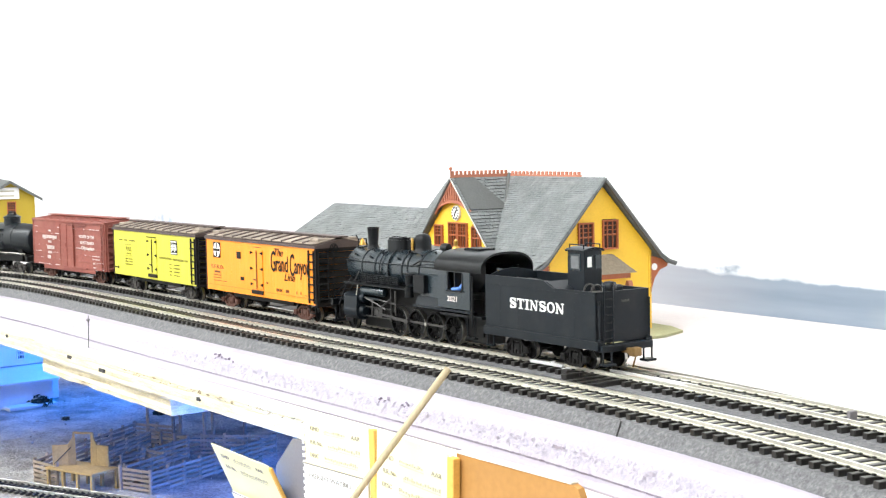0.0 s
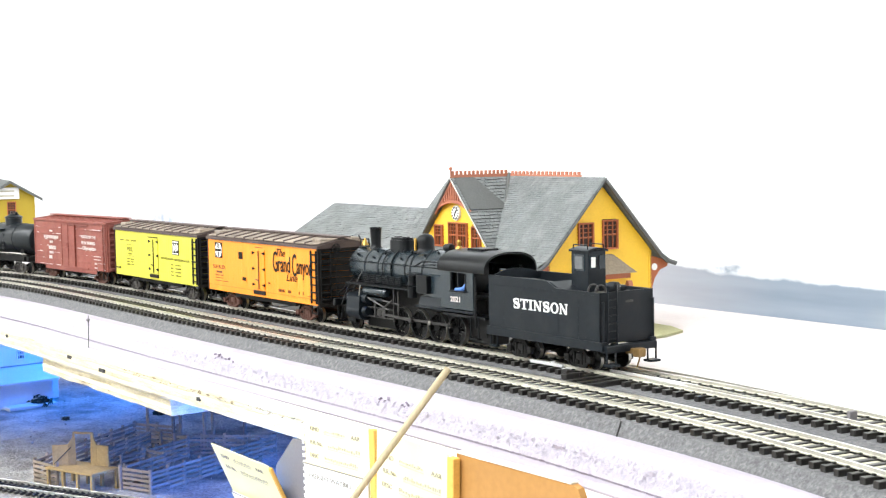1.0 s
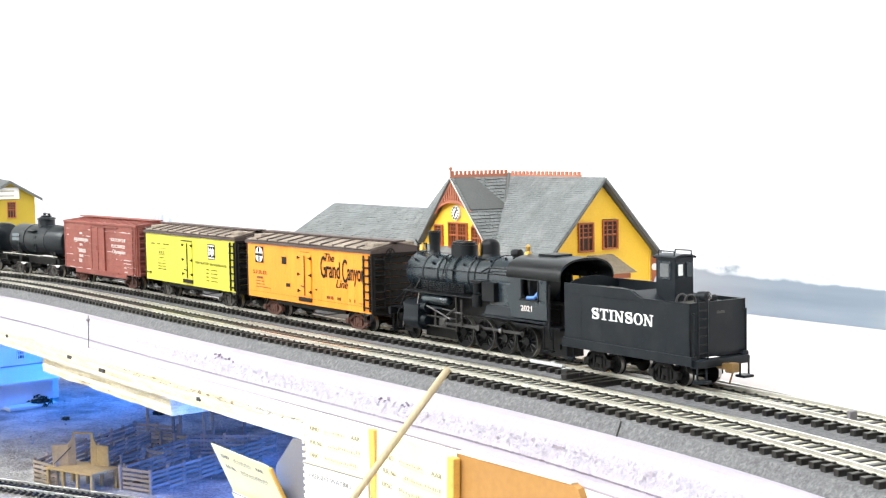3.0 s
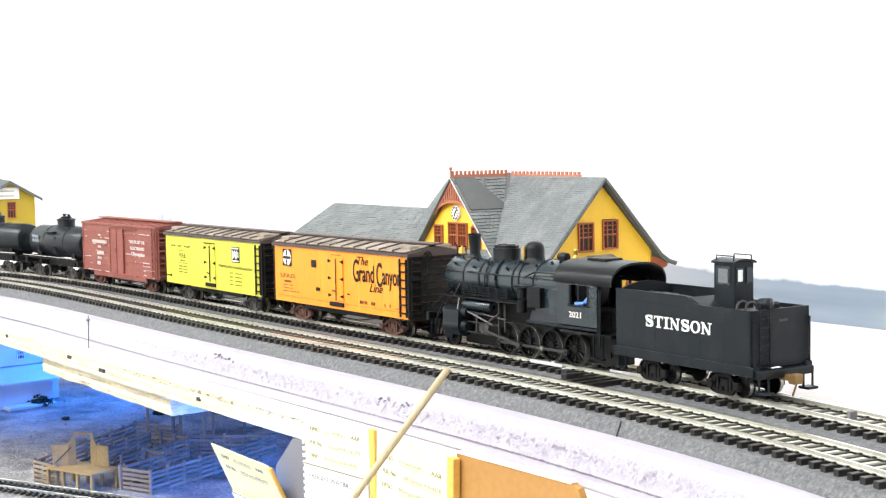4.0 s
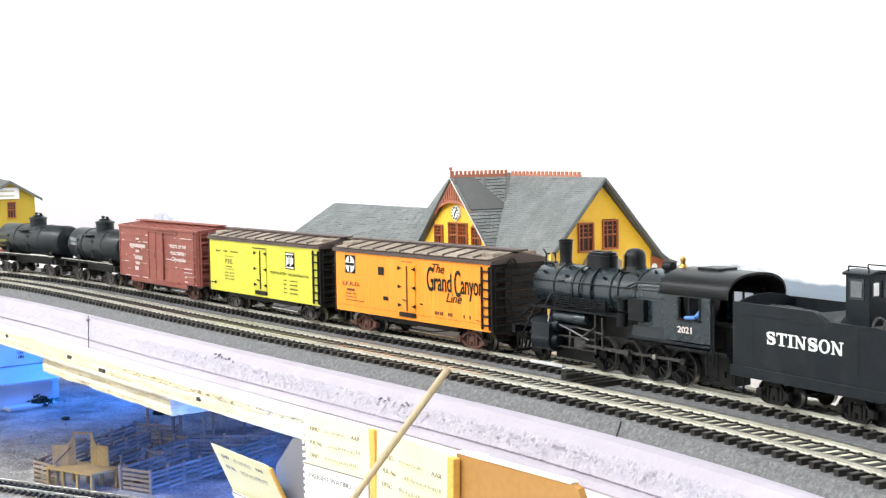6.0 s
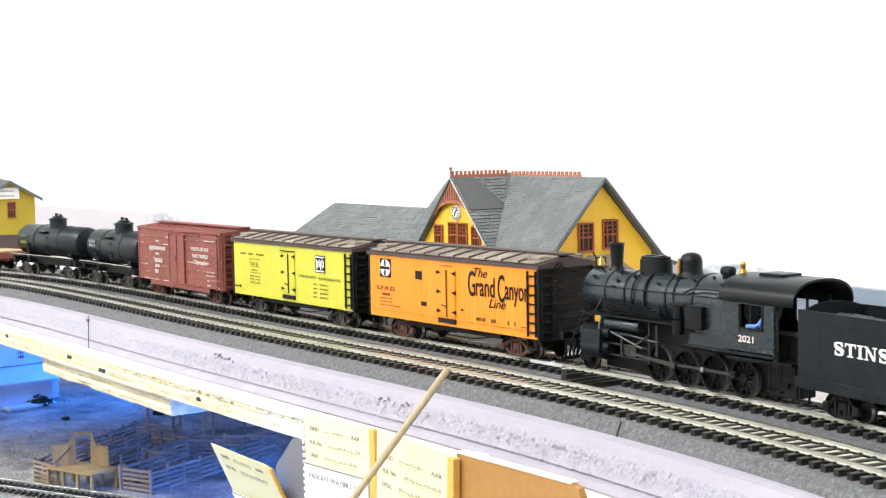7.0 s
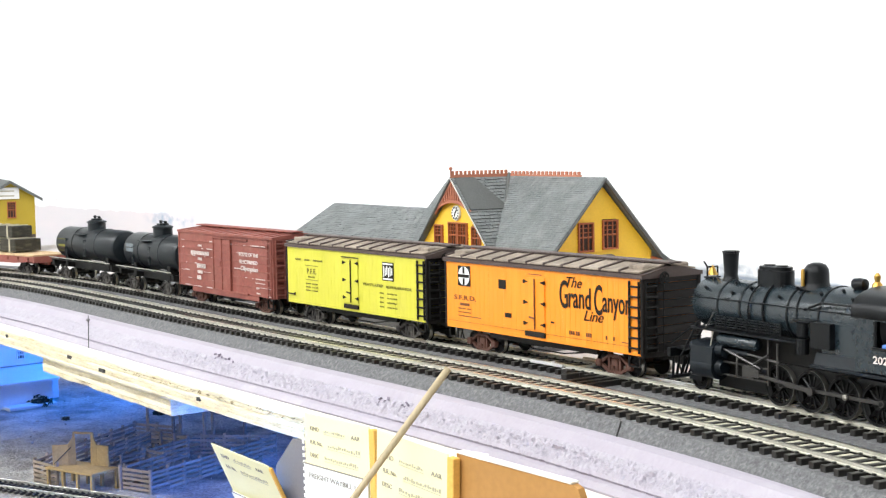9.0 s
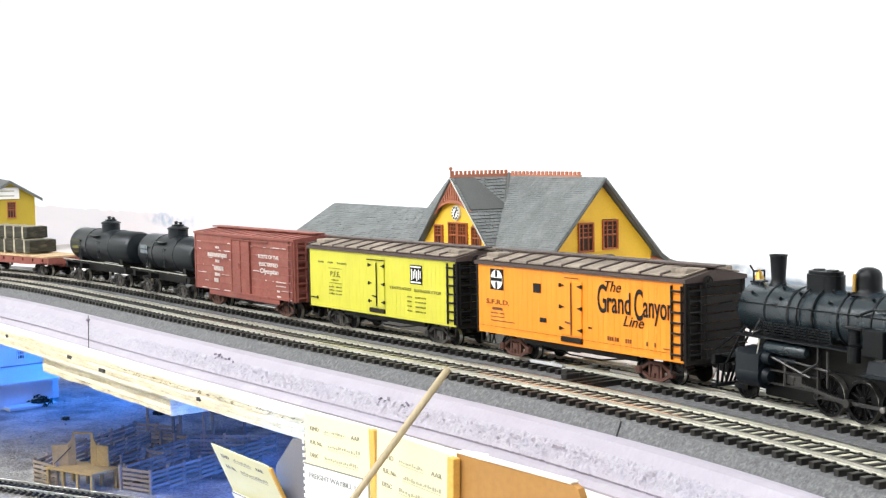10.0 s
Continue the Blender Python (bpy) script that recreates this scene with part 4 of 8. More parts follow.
def orange_letters(thing, h, w):
    y = -w - 0.00002
    k, br = M["letter_black"], M["letter_brown"]
    o = -h
    text_part("lettering", "The", o + 0.0959, o + 0.1067, 0.0383, 0.0431, y, k, thing, 0.35, 0.002)
    text_part("lettering", "G", o + 0.0909, o + 0.0968, 0.0284, 0.0414, y, k, thing, 0.0, 0.010)
    text_part("lettering", "rand", o + 0.0974, o + 0.1126, 0.0289, 0.0388, y, k, thing, 0.0, 0.012)
    text_part("lettering", "C", o + 0.1150, o + 0.1204, 0.0270, 0.0408, y, k, thing, 0.0, 0.010)
    text_part("lettering", "anyon", o + 0.1206, o + 0.1455 - 0.0068, 0.0257, 0.0355, y, k, thing, 0.0, 0.012)
    text_part("lettering", "Line", o + 0.1078, o + 0.1212, 0.0238, 0.0285, y, k, thing, 0.35, 0.002)
    text_part("lettering", "S.F.R.D.", o + 0.0076, o + 0.0260, 0.0260, 0.0284, y, br, thing, 0.0, 0.01)
    bm = bmesh.new()
    bars(bm, [(o + 0.0125, o + 0.0205, 0.0232, 0.0245), (o + 0.011, o + 0.017, 0.0214, 0.0219), (o + 0.0185, o + 0.022, 0.0214, 0.0219), (o + 0.011, o + 0.022, 0.0196, 0.0200), (o + 0.011, o + 0.030, 0.0177, 0.0181),
              (o + 0.068, o + 0.078, 0.0424, 0.0428), (o + 0.133, o + 0.1375, 0.0162, 0.0166)] + [(o + x, o + x + 0.0009, 0.0165, 0.0183) for x in (0.0975, 0.0989, 0.1003, 0.1024, 0.1038, 0.1093, 0.1107, 0.1121, 0.1225, 0.1275)], y)
    bars(bm, [(o + 0.002, o + 0.138, 0.0149, 0.01503)], y)
    part("small_print", bm, br, thing, "faded dark brown small print")
    bm = bmesh.new()
    bm.free()
    for tack in ((o + 0.0448, o + 0.0505, 0.0340, 0.0385), (o + 0.0496, o + 0.0545, 0.0203, 0.0225), (o + 0.0845, o + 0.0868, 0.0205, 0.0213)):
        part("route_card_board", bars(bmesh.new(), [tack], y), k, thing, "small black tack board")
    rr = random.Random(5)
    for x in (0.0365, 0.0485, 0.0660, 0.0800, 0.0930, 0.1110, 0.1285):
        part("rivet_line", bars(bmesh.new(), [(o + x, o + x + 0.00022, z, z + 0.00035) for z in (0.0155 + 0.0009 * i for i in range(31)) if rr.random() < 0.75], y + 0.00006), M["chip"], thing)
    # round cross herald as plain shapes
    hd = part("herald", bars(bmesh.new(), [(o + 0.0110, o + 0.0215, 0.0332, 0.0434)], y), k, thing, "black square with a pale round cross")
    bm = bmesh.new()
    lathe(bm, [(0.0048, 0.0), (0.0048, 0.0001)], (o + 0.01625, y - 0.0002, 0.0383), "Y", 24)
    part("disc", fix(bm), M["white"], hd)
    bm = bmesh.new()
    bars(bm, [(o + 0.0155, o + 0.0170, 0.0337, 0.0371), (o + 0.0155, o + 0.0170, 0.0395, 0.0429), (o + 0.0118, o + 0.0207, 0.0375, 0.0391)], y - 0.0003)
    part("cross", bm, k, hd)


def yellow_letters(thing, h, w):
    y = -w - 0.00002
    k, ol = M["letter_black"], M["letter_olive"]
    o = -h
    text_part("lettering", "P.F.E.", o + 0.0240, o + 0.0345, 0.0300, 0.0330, y, ol, thing, 0.0, 0.01)
    text_part("lettering", "VENTILATED", o + 0.0850, o + 0.1055, 0.0272, 0.0288, y, ol, thing, 0.0, 0.01, 1.1)
    text_part("lettering", "REFRIGERATOR", o + 0.1085, o + 0.1330, 0.0270, 0.0286, y, ol, thing, 0.0, 0.01, 1.1)
    bm = bmesh.new()
    bars(bm, glyphs(o + 0.0105, o + 0.0175, 0.0374, 0.0386) + glyphs(o + 0.0212, o + 0.0275, 0.0374, 0.0386) + glyphs(o + 0.0315, o + 0.0420, 0.0374, 0.0386) + [(o + 0.0220, o + 0.0365, 0.0347, 0.0350), (o + 0.0225, o + 0.0365, 0.0262, 0.0265),
              ] + glyphs(o + 0.0250, o + 0.0330, 0.0276, 0.0286)
         + [g for z in (0.0236, 0.0216, 0.0196) for a, b in ((0.0225, 0.0285), (0.0300, 0.0365)) for g in glyphs(o + a, o + b, z, z + 0.0009)]
         + [g for z in (0.0236, 0.0211, 0.0186, 0.0161) for a, b in ((0.1020, 0.1065), (0.1095, 0.1195)) for g in glyphs(o + a, o + b, z, z + 0.0009)], y)
    part("small_print", bm, ol, thing, "dark olive small print")
    hd = part("herald", bars(bmesh.new(), [(o + 0.1050, o + 0.1160, 0.0312, 0.0414)], y), k, thing, "black and white square herald")
    bm = bmesh.new()
    bars(bm, [(o + 0.1058, o + 0.1152, 0.0318, 0.0326), (o + 0.1058, o + 0.1152, 0.0400, 0.0408)] + [(o + 0.1062 + 0.0016 * i, o + 0.1070 + 0.0016 * i, 0.0332 + 0.0007 * (i % 3), 0.0392 - 0.0009 * (i % 2)) for i in range(6)], y - 0.0002)
    part("panel", bm, M["white"], hd)
    bm = bmesh.new()
    bars(bm, [(o + 0.0635, o + 0.0815, 0.0418, 0.0424)], y - 0.0006)
    part("door_track", bm, k, thing)
    bm = bmesh.new()
    for z in (0.0168,):
        tube(bm, (o + 0.002, y - 0.0008, z), (o + 0.011, y - 0.0008, z), 0.0004, seg=5)
        tube(bm, (o + 0.0105, y - 0.0008, z - 0.0008), (o + 0.0105, y - 0.0008, z + 0.001), 0.0004, seg=5)
    part("grab_iron", bm, k, thing)


def boxcar(sa, sb):
    thing, length = car("boxcar", sa, sb, "oxide-red ribbed boxcar with faded white lettering", "freight car", "freight cars of the train")
    h, w, sill, top = length / 2, HALF, 0.0110, 0.0485
    body = M["boxcar"]
    part("body", B(-h + 0.0006, h - 0.0006, -w + 0.0006, w - 0.0006, sill, top, 0.0003), body, thing)
    bm = bmesh.new()
    for sy in (-1, 1):
        for i in range(8):          # horizontal panel seams stand proud
            z = sill + 0.0006 + (top - sill - 0.0012) * i / 7
            y0, y1 = sorted((sy * (w - 0.0007), sy * (w - 0.0001)))
            box(bm, -h + 0.0004, h - 0.0004, y0, y1, z - 0.00035, z + 0.00035, 0.0001)
            box(bm, -0.013, 0.011, *sorted((sy * (w - 0.0002), sy * (w + 0.0006))), z - 0.00035, z + 0.00035, 0.0001)
    part("panel_rib", bm, body, thing, "horizontal seams, their highlights added as pale strips")
    for sy in (-1, 1):
        y0, y1 = sorted((sy * (w - 0.0008), sy * (w + 0.0003)))
        door = part("door", B(-0.013, 0.011, y0, y1, sill + 0.001, top - 0.003, 0.0003), body, thing)
        bm = bmesh.new()
        for x in (-0.0134, -0.001, 0.0114):
            box(bm, x - 0.0005, x + 0.0005, *sorted((sy * (w - 0.0002), sy * (w + 0.0009))), sill + 0.0006, top - 0.002, 0.0001)
        box(bm, -0.0142, 0.036, *sorted((sy * (w - 0.0002), sy * (w + 0.0008))), top - 0.0026, top - 0.0018)
        box(bm, -0.0142, 0.036, *sorted((sy * (w - 0.0002), sy * (w + 0.0008))), sill + 0.0002, sill + 0.0012)
        box(bm, -0.005, -0.002, *sorted((sy * w, sy * (w + 0.0012))), sill + 0.0165, sill + 0.0200, 0.0003)
        part("door_frame", bm, body, door)
    for sx in (-1, 1):              # corrugated ends
        bm = bmesh.new()
        for i in range(12):
            z = sill + 0.0018 + (top - sill - 0.003) * i / 11
            tube(bm, (sx * (h - 0.0004), -w + 0.002, z), (sx * (h - 0.0004), w - 0.002, z), 0.0011, seg=8)
        for y in (-w + 0.001, w - 0.001):
            box(bm, sx * h - 0.0008, sx * h + 0.0006, y - 0.001, y + 0.001, sill, top, 0.0002)
        part("end_wall", bm, body, thing, "corrugated steel car end")
    bm = bmesh.new()
    prism(bm, [(-w - 0.0006, top - 0.0004), (-w - 0.0006, top + 0.0010), (0, top + 0.0028), (w + 0.0006, top + 0.0010), (w + 0.0006, top - 0.0004)], "X", -h - 0.0008, h + 0.0008)
    for i in range(14):
        x = -h + length * (i + 0.5) / 14
        part("roof_rib", fix(prism(bmesh.new(), [(-w, top + 0.0009), (-w, top + 0.0015), (0, top + 0.0034), (w, top + 0.0015), (w, top + 0.0009)], "X", x - 0.0005, x + 0.0005)), body, thing)
    part("roof", fix(bm), body, thing)
    running_boards(thing, h - 0.002, top + 0.0034, M["boxcar"])
    for sx in (-1, 1):
        for sy in (-1, 1):
            if sx * sy < 0:
                ladder(thing, (sx * (h - 0.0036), sy * (w - 0.0002), 0), True, sill, top - 0.0006, 8, 0.0050, body, (0, sy, 0))
        ladder(thing, (sx * (h + 0.0004), -w + 0.0050, 0), False, sill, top - 0.0006, 8, 0.0060, body, (sx, 0, 0))
        coupler(thing, sx * h, sx)
        truck(thing, sx * (h - 0.0215), M["truck_rust"])
        bm = bmesh.new()
        for k in range(16):
            a, b = 2 * math.pi * k / 16, 2 * math.pi * (k + 1) / 16
            tube(bm, (sx * (h + 0.0022), 0.006 * sx + 0.0026 * math.cos(a), top - 0.003 + 0.0026 * math.sin(a)), (sx * (h + 0.0022), 0.006 * sx + 0.0026 * math.cos(b), top - 0.003 + 0.0026 * math.sin(b)), 0.0004, seg=5, caps=False)
        for k in range(3):
            a = math.pi * k / 3
            tube(bm, (sx * (h + 0.0022), 0.006 * sx - 0.0026 * math.cos(a), top - 0.003 - 0.0026 * math.sin(a)), (sx * (h + 0.0022), 0.006 * sx + 0.0026 * math.cos(a), top - 0.003 + 0.0026 * math.sin(a)), 0.0003, seg=5)
        tube(bm, (sx * (h - 0.0006), 0.006 * sx, top - 0.003), (sx * (h + 0.0022), 0.006 * sx, top - 0.003), 0.0004, seg=5)
        part("brake_wheel", fix(bm), body, thing)
    underframe(thing, h, sill)
    part("side_sill", B(-h + 0.02, h - 0.02, -w + 0.0003, -w + 0.0010, sill - 0.0030, sill, 0.0002), body, thing)
    y, o = -w - 0.0001, -h
    rr = random.Random(9)
    bm = bmesh.new()
    rows = []
    for z, x0, x1, zh in ((0.0392, 0.0315, 0.0375, 0.0016), (0.0335, 0.0200, 0.0485, 0.0030), (0.0298, 0.0310, 0.0375, 0.0022), (0.0245, 0.0290, 0.0430, 0.0036), (0.0208, 0.0300, 0.0380, 0.0026), (0.0165, 0.0290, 0.0355, 0.0034),
                          (0.0220, 0.1150, 0.1280, 0.0008), (0.0195, 0.1150, 0.1280, 0.0008), (0.0160, 0.1160, 0.1200, 0.0014), (0.0128, 0.1160, 0.1210, 0.0012)):
        x = x0
        while x < x1:
            wd = min(rr.uniform(0.0011, 0.0021), x1 - x)
            m = rr.uniform(0.3, 0.7)
            zc = z + zh * 0.85
            rows += [(o + x, o + x + wd * 0.28, z, zc), (o + x + wd * 0.50, o + x + wd * 0.76, z, zc)]
            if rr.random() < 0.8:
                rows.append((o + x, o + x + wd * 0.70, z + zh * m * 0.6, z + zh * m * 0.6 + zh * 0.18))
            if rr.random() < 0.5:
                rows.append((o + x, o + x + wd * 0.78, zc - zh * 0.14, zc))
            x += wd
    # Short pale strips imitate highlights along the seam tops.
    for k in range(60):
        z = sill + 0.0006 + (top - sill - 0.0012) * rr.randrange(8) / 7
        x = rr.uniform(0.003, 0.132)
        ln = rr.uniform(0.0015, 0.010)
        rows.append((o + x, o + min(0.136, x + ln), z + 0.0002, z + rr.choice((0.00042, 0.0005, 0.0008))))
    bars(bm, rows, y)
    text_part("lettering", "ROUTE OF THE", o + 0.0925, o + 0.1190, 0.0360, 0.0384, y, M["faded"], thing, 0, 0.02)
    text_part("lettering", "ELECTRIFIED", o + 0.0935, o + 0.1180, 0.0312, 0.0336, y, M["faded"], thing, 0, 0.02)
    text_part("lettering", "Olympian", o + 0.0945, o + 0.1185, 0.0258, 0.0298, y, M["faded"], thing, 0.15, 0.02)
    part("print_and_seam_glints", bm, M["faded"], thing, "faded white unreadable lettering and painted highlights on the seams")
    return thing


def tank_car(sa, sb, seed):
    thing, length = car("tank_car", sa, sb, "black tank car with a dome and thin white handrail", "tank car", "tank cars of the train")
    h = length / 2
    r, cz = 0.0132, 0.0295
    tk = M["tank"]
    prof = [(0.003, -h + 0.0020), (0.0085, -h + 0.0026), (0.0120, -h + 0.0042), (r, -h + 0.0065), (r, h - 0.0065), (0.0120, h - 0.0042), (0.0085, h - 0.0026), (0.003, h - 0.0020)]
    part("tank_shell", fix(lathe(bmesh.new(), prof, (0, 0, cz), "X", 36)), tk, thing, smooth=True)
    bm = bmesh.new()
    for x in (-h * 0.36, h * 0.36):
        lathe(bm, [(r + 0.0001, x - 0.0006), (r + 0.00035, x - 0.0005), (r + 0.00035, x + 0.0005), (r + 0.0001, x + 0.0006)], (0, 0, cz), "X", 36)
    part("tank_band", fix(bm), tk, thing)
    dome = part("dome", fix(lathe(bmesh.new(), [(0.0078, 0.004), (0.0074, 0.006), (0.0072, 0.0178), (0.0080, 0.0180), (0.0080, 0.0188), (0.0060, 0.0198), (0.0045, 0.0202), (0.0045, 0.0212), (0.001, 0.0216)], (0, 0, cz), "Z", 28)), tk, thing, smooth=True)
    bm = bmesh.new()
    tube(bm, (-0.003, 0, cz + 0.0208), (-0.003, 0, cz + 0.0236), 0.0012, seg=8)
    tube(bm, (0.003, 0.001, cz + 0.0208), (0.003, 0.001, cz + 0.0228), 0.0012, seg=8)
    box(bm, -0.005, 0.005, -0.0008, 0.0008, cz + 0.0226, cz + 0.0232)
    part("valve", bm, tk, dome)
    bm = bmesh.new()
    box(bm, -0.016, 0.002, -0.0138, -0.0098, cz + 0.0082, cz + 0.0088, 0.0001)
    part("dome_walk", bm, tk, thing)
    bm = bmesh.new()
    for sy in (-1, 1):
        box(bm, -h + 0.001, h - 0.001, *sorted((sy * 0.0138, sy * 0.0160)), 0.0156, 0.0162)
    box(bm, -h + 0.001, h - 0.001, -0.004, 0.004, 0.009, 0.0150)
    for sx in (-1, 1):
        box(bm, sx * (h - 0.003) - 0.002, sx * (h - 0.003) + 0.002, -0.0150, 0.0150, 0.0112, 0.0156, 0.0003)
        box(bm, sx * (h - 0.020) - 0.0025, sx * (h - 0.020) + 0.0025, -0.0100, 0.0100, 0.0100, 0.0210)
    part("underframe", bm, M["under"], thing)
    bm = bmesh.new()
    for sy in (-1, 1):
        tube(bm, (-h + 0.001, sy * 0.0170, 0.0178), (h - 0.001, sy * 0.0170, 0.0178), 0.0004, seg=6)
        for i in range(4):
            x = -h + 0.012 + (length - 0.024) * i / 3
            tube(bm, (x, sy * 0.0170, 0.0178), (x, sy * 0.0140, 0.0165), 0.0004, seg=5)
    part("handrail", bm, M["rail_side"], thing, "thin bright handrail along the tank")
    for x in (-h * 0.55, h * 0.06):
        bm = bmesh.new()
        for dx in (-0.0016, 0.0016):
            tube(bm, (x + dx, -0.0128, 0.020), (x + dx, -0.0128, 0.034), 0.0004, seg=5)
        for k in range(5):
            tube(bm, (x - 0.0016, -0.0130, 0.021 + 0.003 * k), (x + 0.0016, -0.0130, 0.021 + 0.003 * k), 0.0004, seg=5)
        part("ladder", bm, tk, thing)
    bm = bmesh.new()
    lab = M["dim_print"] if seed == 1 else M["letter_olive"]
    if seed == 1:
        rows = [(-h + 0.012 + 0.0026 * i, -h + 0.0140 + 0.0026 * i, z, z + 0.0026) for i in range(5) for z in (0.0290, 0.0325)]
    else:
        rows = [(-h + 0.010, -h + 0.026, 0.0330, 0.0336), (-h + 0.012, -h + 0.024, 0.0270, 0.0290), (-h + 0.012, -h + 0.022, 0.0235, 0.0240)]
    bars(bm, rows, -r - 0.0001)
    part("small_print", bm, lab, thing, "small faded lettering")
    for sx in (-1, 1):
        coupler(thing, sx * h, sx)
        truck(thing, sx * (h - 0.0200), M["truck_grey"])
    return thing


def flat_car(sa, sb):
    thing, length = car("flat_car", sa, sb, "brown flat car with a tan deck and strapped dark crates", "flat car", "freight cars of the train")
    h, w = length / 2, HALF
    bm = bmesh.new()
    for y0, y1 in ((-w, -w + 0.0015), (w - 0.0015, w)):
        prism(bm, [(-h, 0.0118), (-h, 0.0158), (h, 0.0158), (h, 0.0118), (h * 0.6, 0.0095), (-h * 0.6, 0.0095)], "Y", y0, y1)
    for sx in (-1, 1):
        box(bm, sx * h - 0.001, sx * h + 0.001, -w, w, 0.0105, 0.0158)
    box(bm, -h, h, -0.004, 0.004, 0.008, 0.0150)
    part("frame", fix(bm), M["boxcar"], thing)
    for i in range(26):
        x0 = -h + length * i / 26
        part("deck_plank", B(x0 + 0.0001, x0 + length / 26 - 0.0001, -w - 0.0006, w + 0.0006, 0.0158, 0.0172, 0.0001), M["flat_wood"], thing)
    bm = bmesh.new()
    for i in range(9):
        x = -h + length * (i + 0.5) / 9
        box(bm, x - 0.0011, x + 0.0011, -w - 0.0014, -w, 0.0125, 0.0150, 0.0002)
    part("stake_pocket", bm, M["boxcar"], thing)
    for x0, x1, y0, y1, z0, z1 in ((-0.050, 0.037, -0.013, 0.013, 0.0186, 0.0292), (-0.048, 0.028, -0.010, 0.010, 0.0306, 0.0405)):
        cr = part("crate", B(x0, x1, y0, y1, z0, z1, 0.0006), M["lumber"], thing, "dark weathered crate with pale battens")
        bm = bmesh.new()
        n = 5
        for i in range(n):
            x = x0 + (x1 - x0) * (i + 0.5) / n
            box(bm, x - 0.0009, x + 0.0009, y0 - 0.0007, y0 + 0.0002, z0 - 0.0012, z1 + 0.0004, 0.0002)
            box(bm, x - 0.0009, x + 0.0009, y0 - 0.0007, y1, z1, z1 + 0.0007, 0.0002)
            box(bm, x - 0.0011, x + 0.0011, y0, y1, z0 - 0.0014, z0, 0.0002)
        part("batten", bm, M["strap"], cr)
    for sx in (-1, 1):
        coupler(thing, sx * h, sx)
        truck(thing, sx * (h - 0.022), M["truck_grey"])
    return thing


orange_car = reefer("refrigerator_car", 0.0, 0.1455, M["orange"], "bright orange wooden refrigerator car with black script lettering", orange_letters)
yellow_car = reefer("refrigerator_car", -0.1630, -0.0170, M["reefer_yellow"], "lemon-yellow wooden refrigerator car with a square herald", yellow_letters)
boxcar(-0.3190, -0.1810)
tank_car(-0.4360, -0.3350, 1)
tank_car(-0.5660, -0.4490, 0)
flat_car(-0.7460, -0.5960)


# ---- locomotive: x runs from the smokebox end to the cab ----
LOCO_A, LOCO_B = 0.1500, 0.3085
DRIVE_R = 0.0081
RODS = []


def driver(thing, x, main=False):
    r = DRIVE_R
    bm = bmesh.new()
    tube(bm, (0, -0.0095, 0), (0, 0.0095, 0), 0.0012, seg=8)
    for sy in (-1, 1):
        y = sy * 0.0088
        lathe(bm, [(0.0001, -0.0014), (0.0020, -0.0014), (0.0020, 0.0014), (0.0001, 0.0014)], (0, y, 0), "Y", 14)
        for k in range(12):
            a = 2 * math.pi * k / 12
            tube(bm, (0.0018 * math.cos(a), y, 0.0018 * math.sin(a)), (r * 0.88 * math.cos(a), y, r * 0.88 * math.sin(a)), 0.00045, seg=5, caps=False)
        # counterweight opposite the crank pin
        pts = [(r * 0.87 * math.cos(a), r * 0.87 * math.sin(a)) for a in (math.pi + (i - 5) * 0.11 for i in range(11))] + [(-r * 0.55, -r * 0.25), (-r * 0.55, r * 0.25)]
        prism(bm, [(p[0], p[1]) for p in pts], "Y", y - 0.001, y + 0.001)
        tube(bm, (0.0040, y, 0), (0.0040, y + sy * 0.0042, 0), 0.0009, seg=8)
    ob = part("driving_wheel", fix(bm), M["wheel"], thing, "black spoked driving wheels with bright tyres")
    for sy in (-1, 1):
        bm = bmesh.new()
        a, b = r * 0.86, r
        lathe(bm, [(a, -0.0012), (b * 0.985, -0.0013), (b, -0.0011), (b, 0.0012), (a, 0.0012), (a, -0.0012)], (0, sy * 0.0088, 0), "Y", 32, caps=False)
        bmesh.ops.remove_doubles(bm, verts=bm.verts, dist=1e-6)
        ty = part("tyre", fix(bm), M["wheel"], ob)
        ty.data.materials.append(M["tyre"])
        for f in ty.data.polygons:
            c = f.center
            if math.hypot(c.x, c.z) > r * 0.97:
                f.material_index = 1
    ob.matrix_basis = pose(x, 0, r)
    WHEELS.append((ob, r, x, r))
    return ob


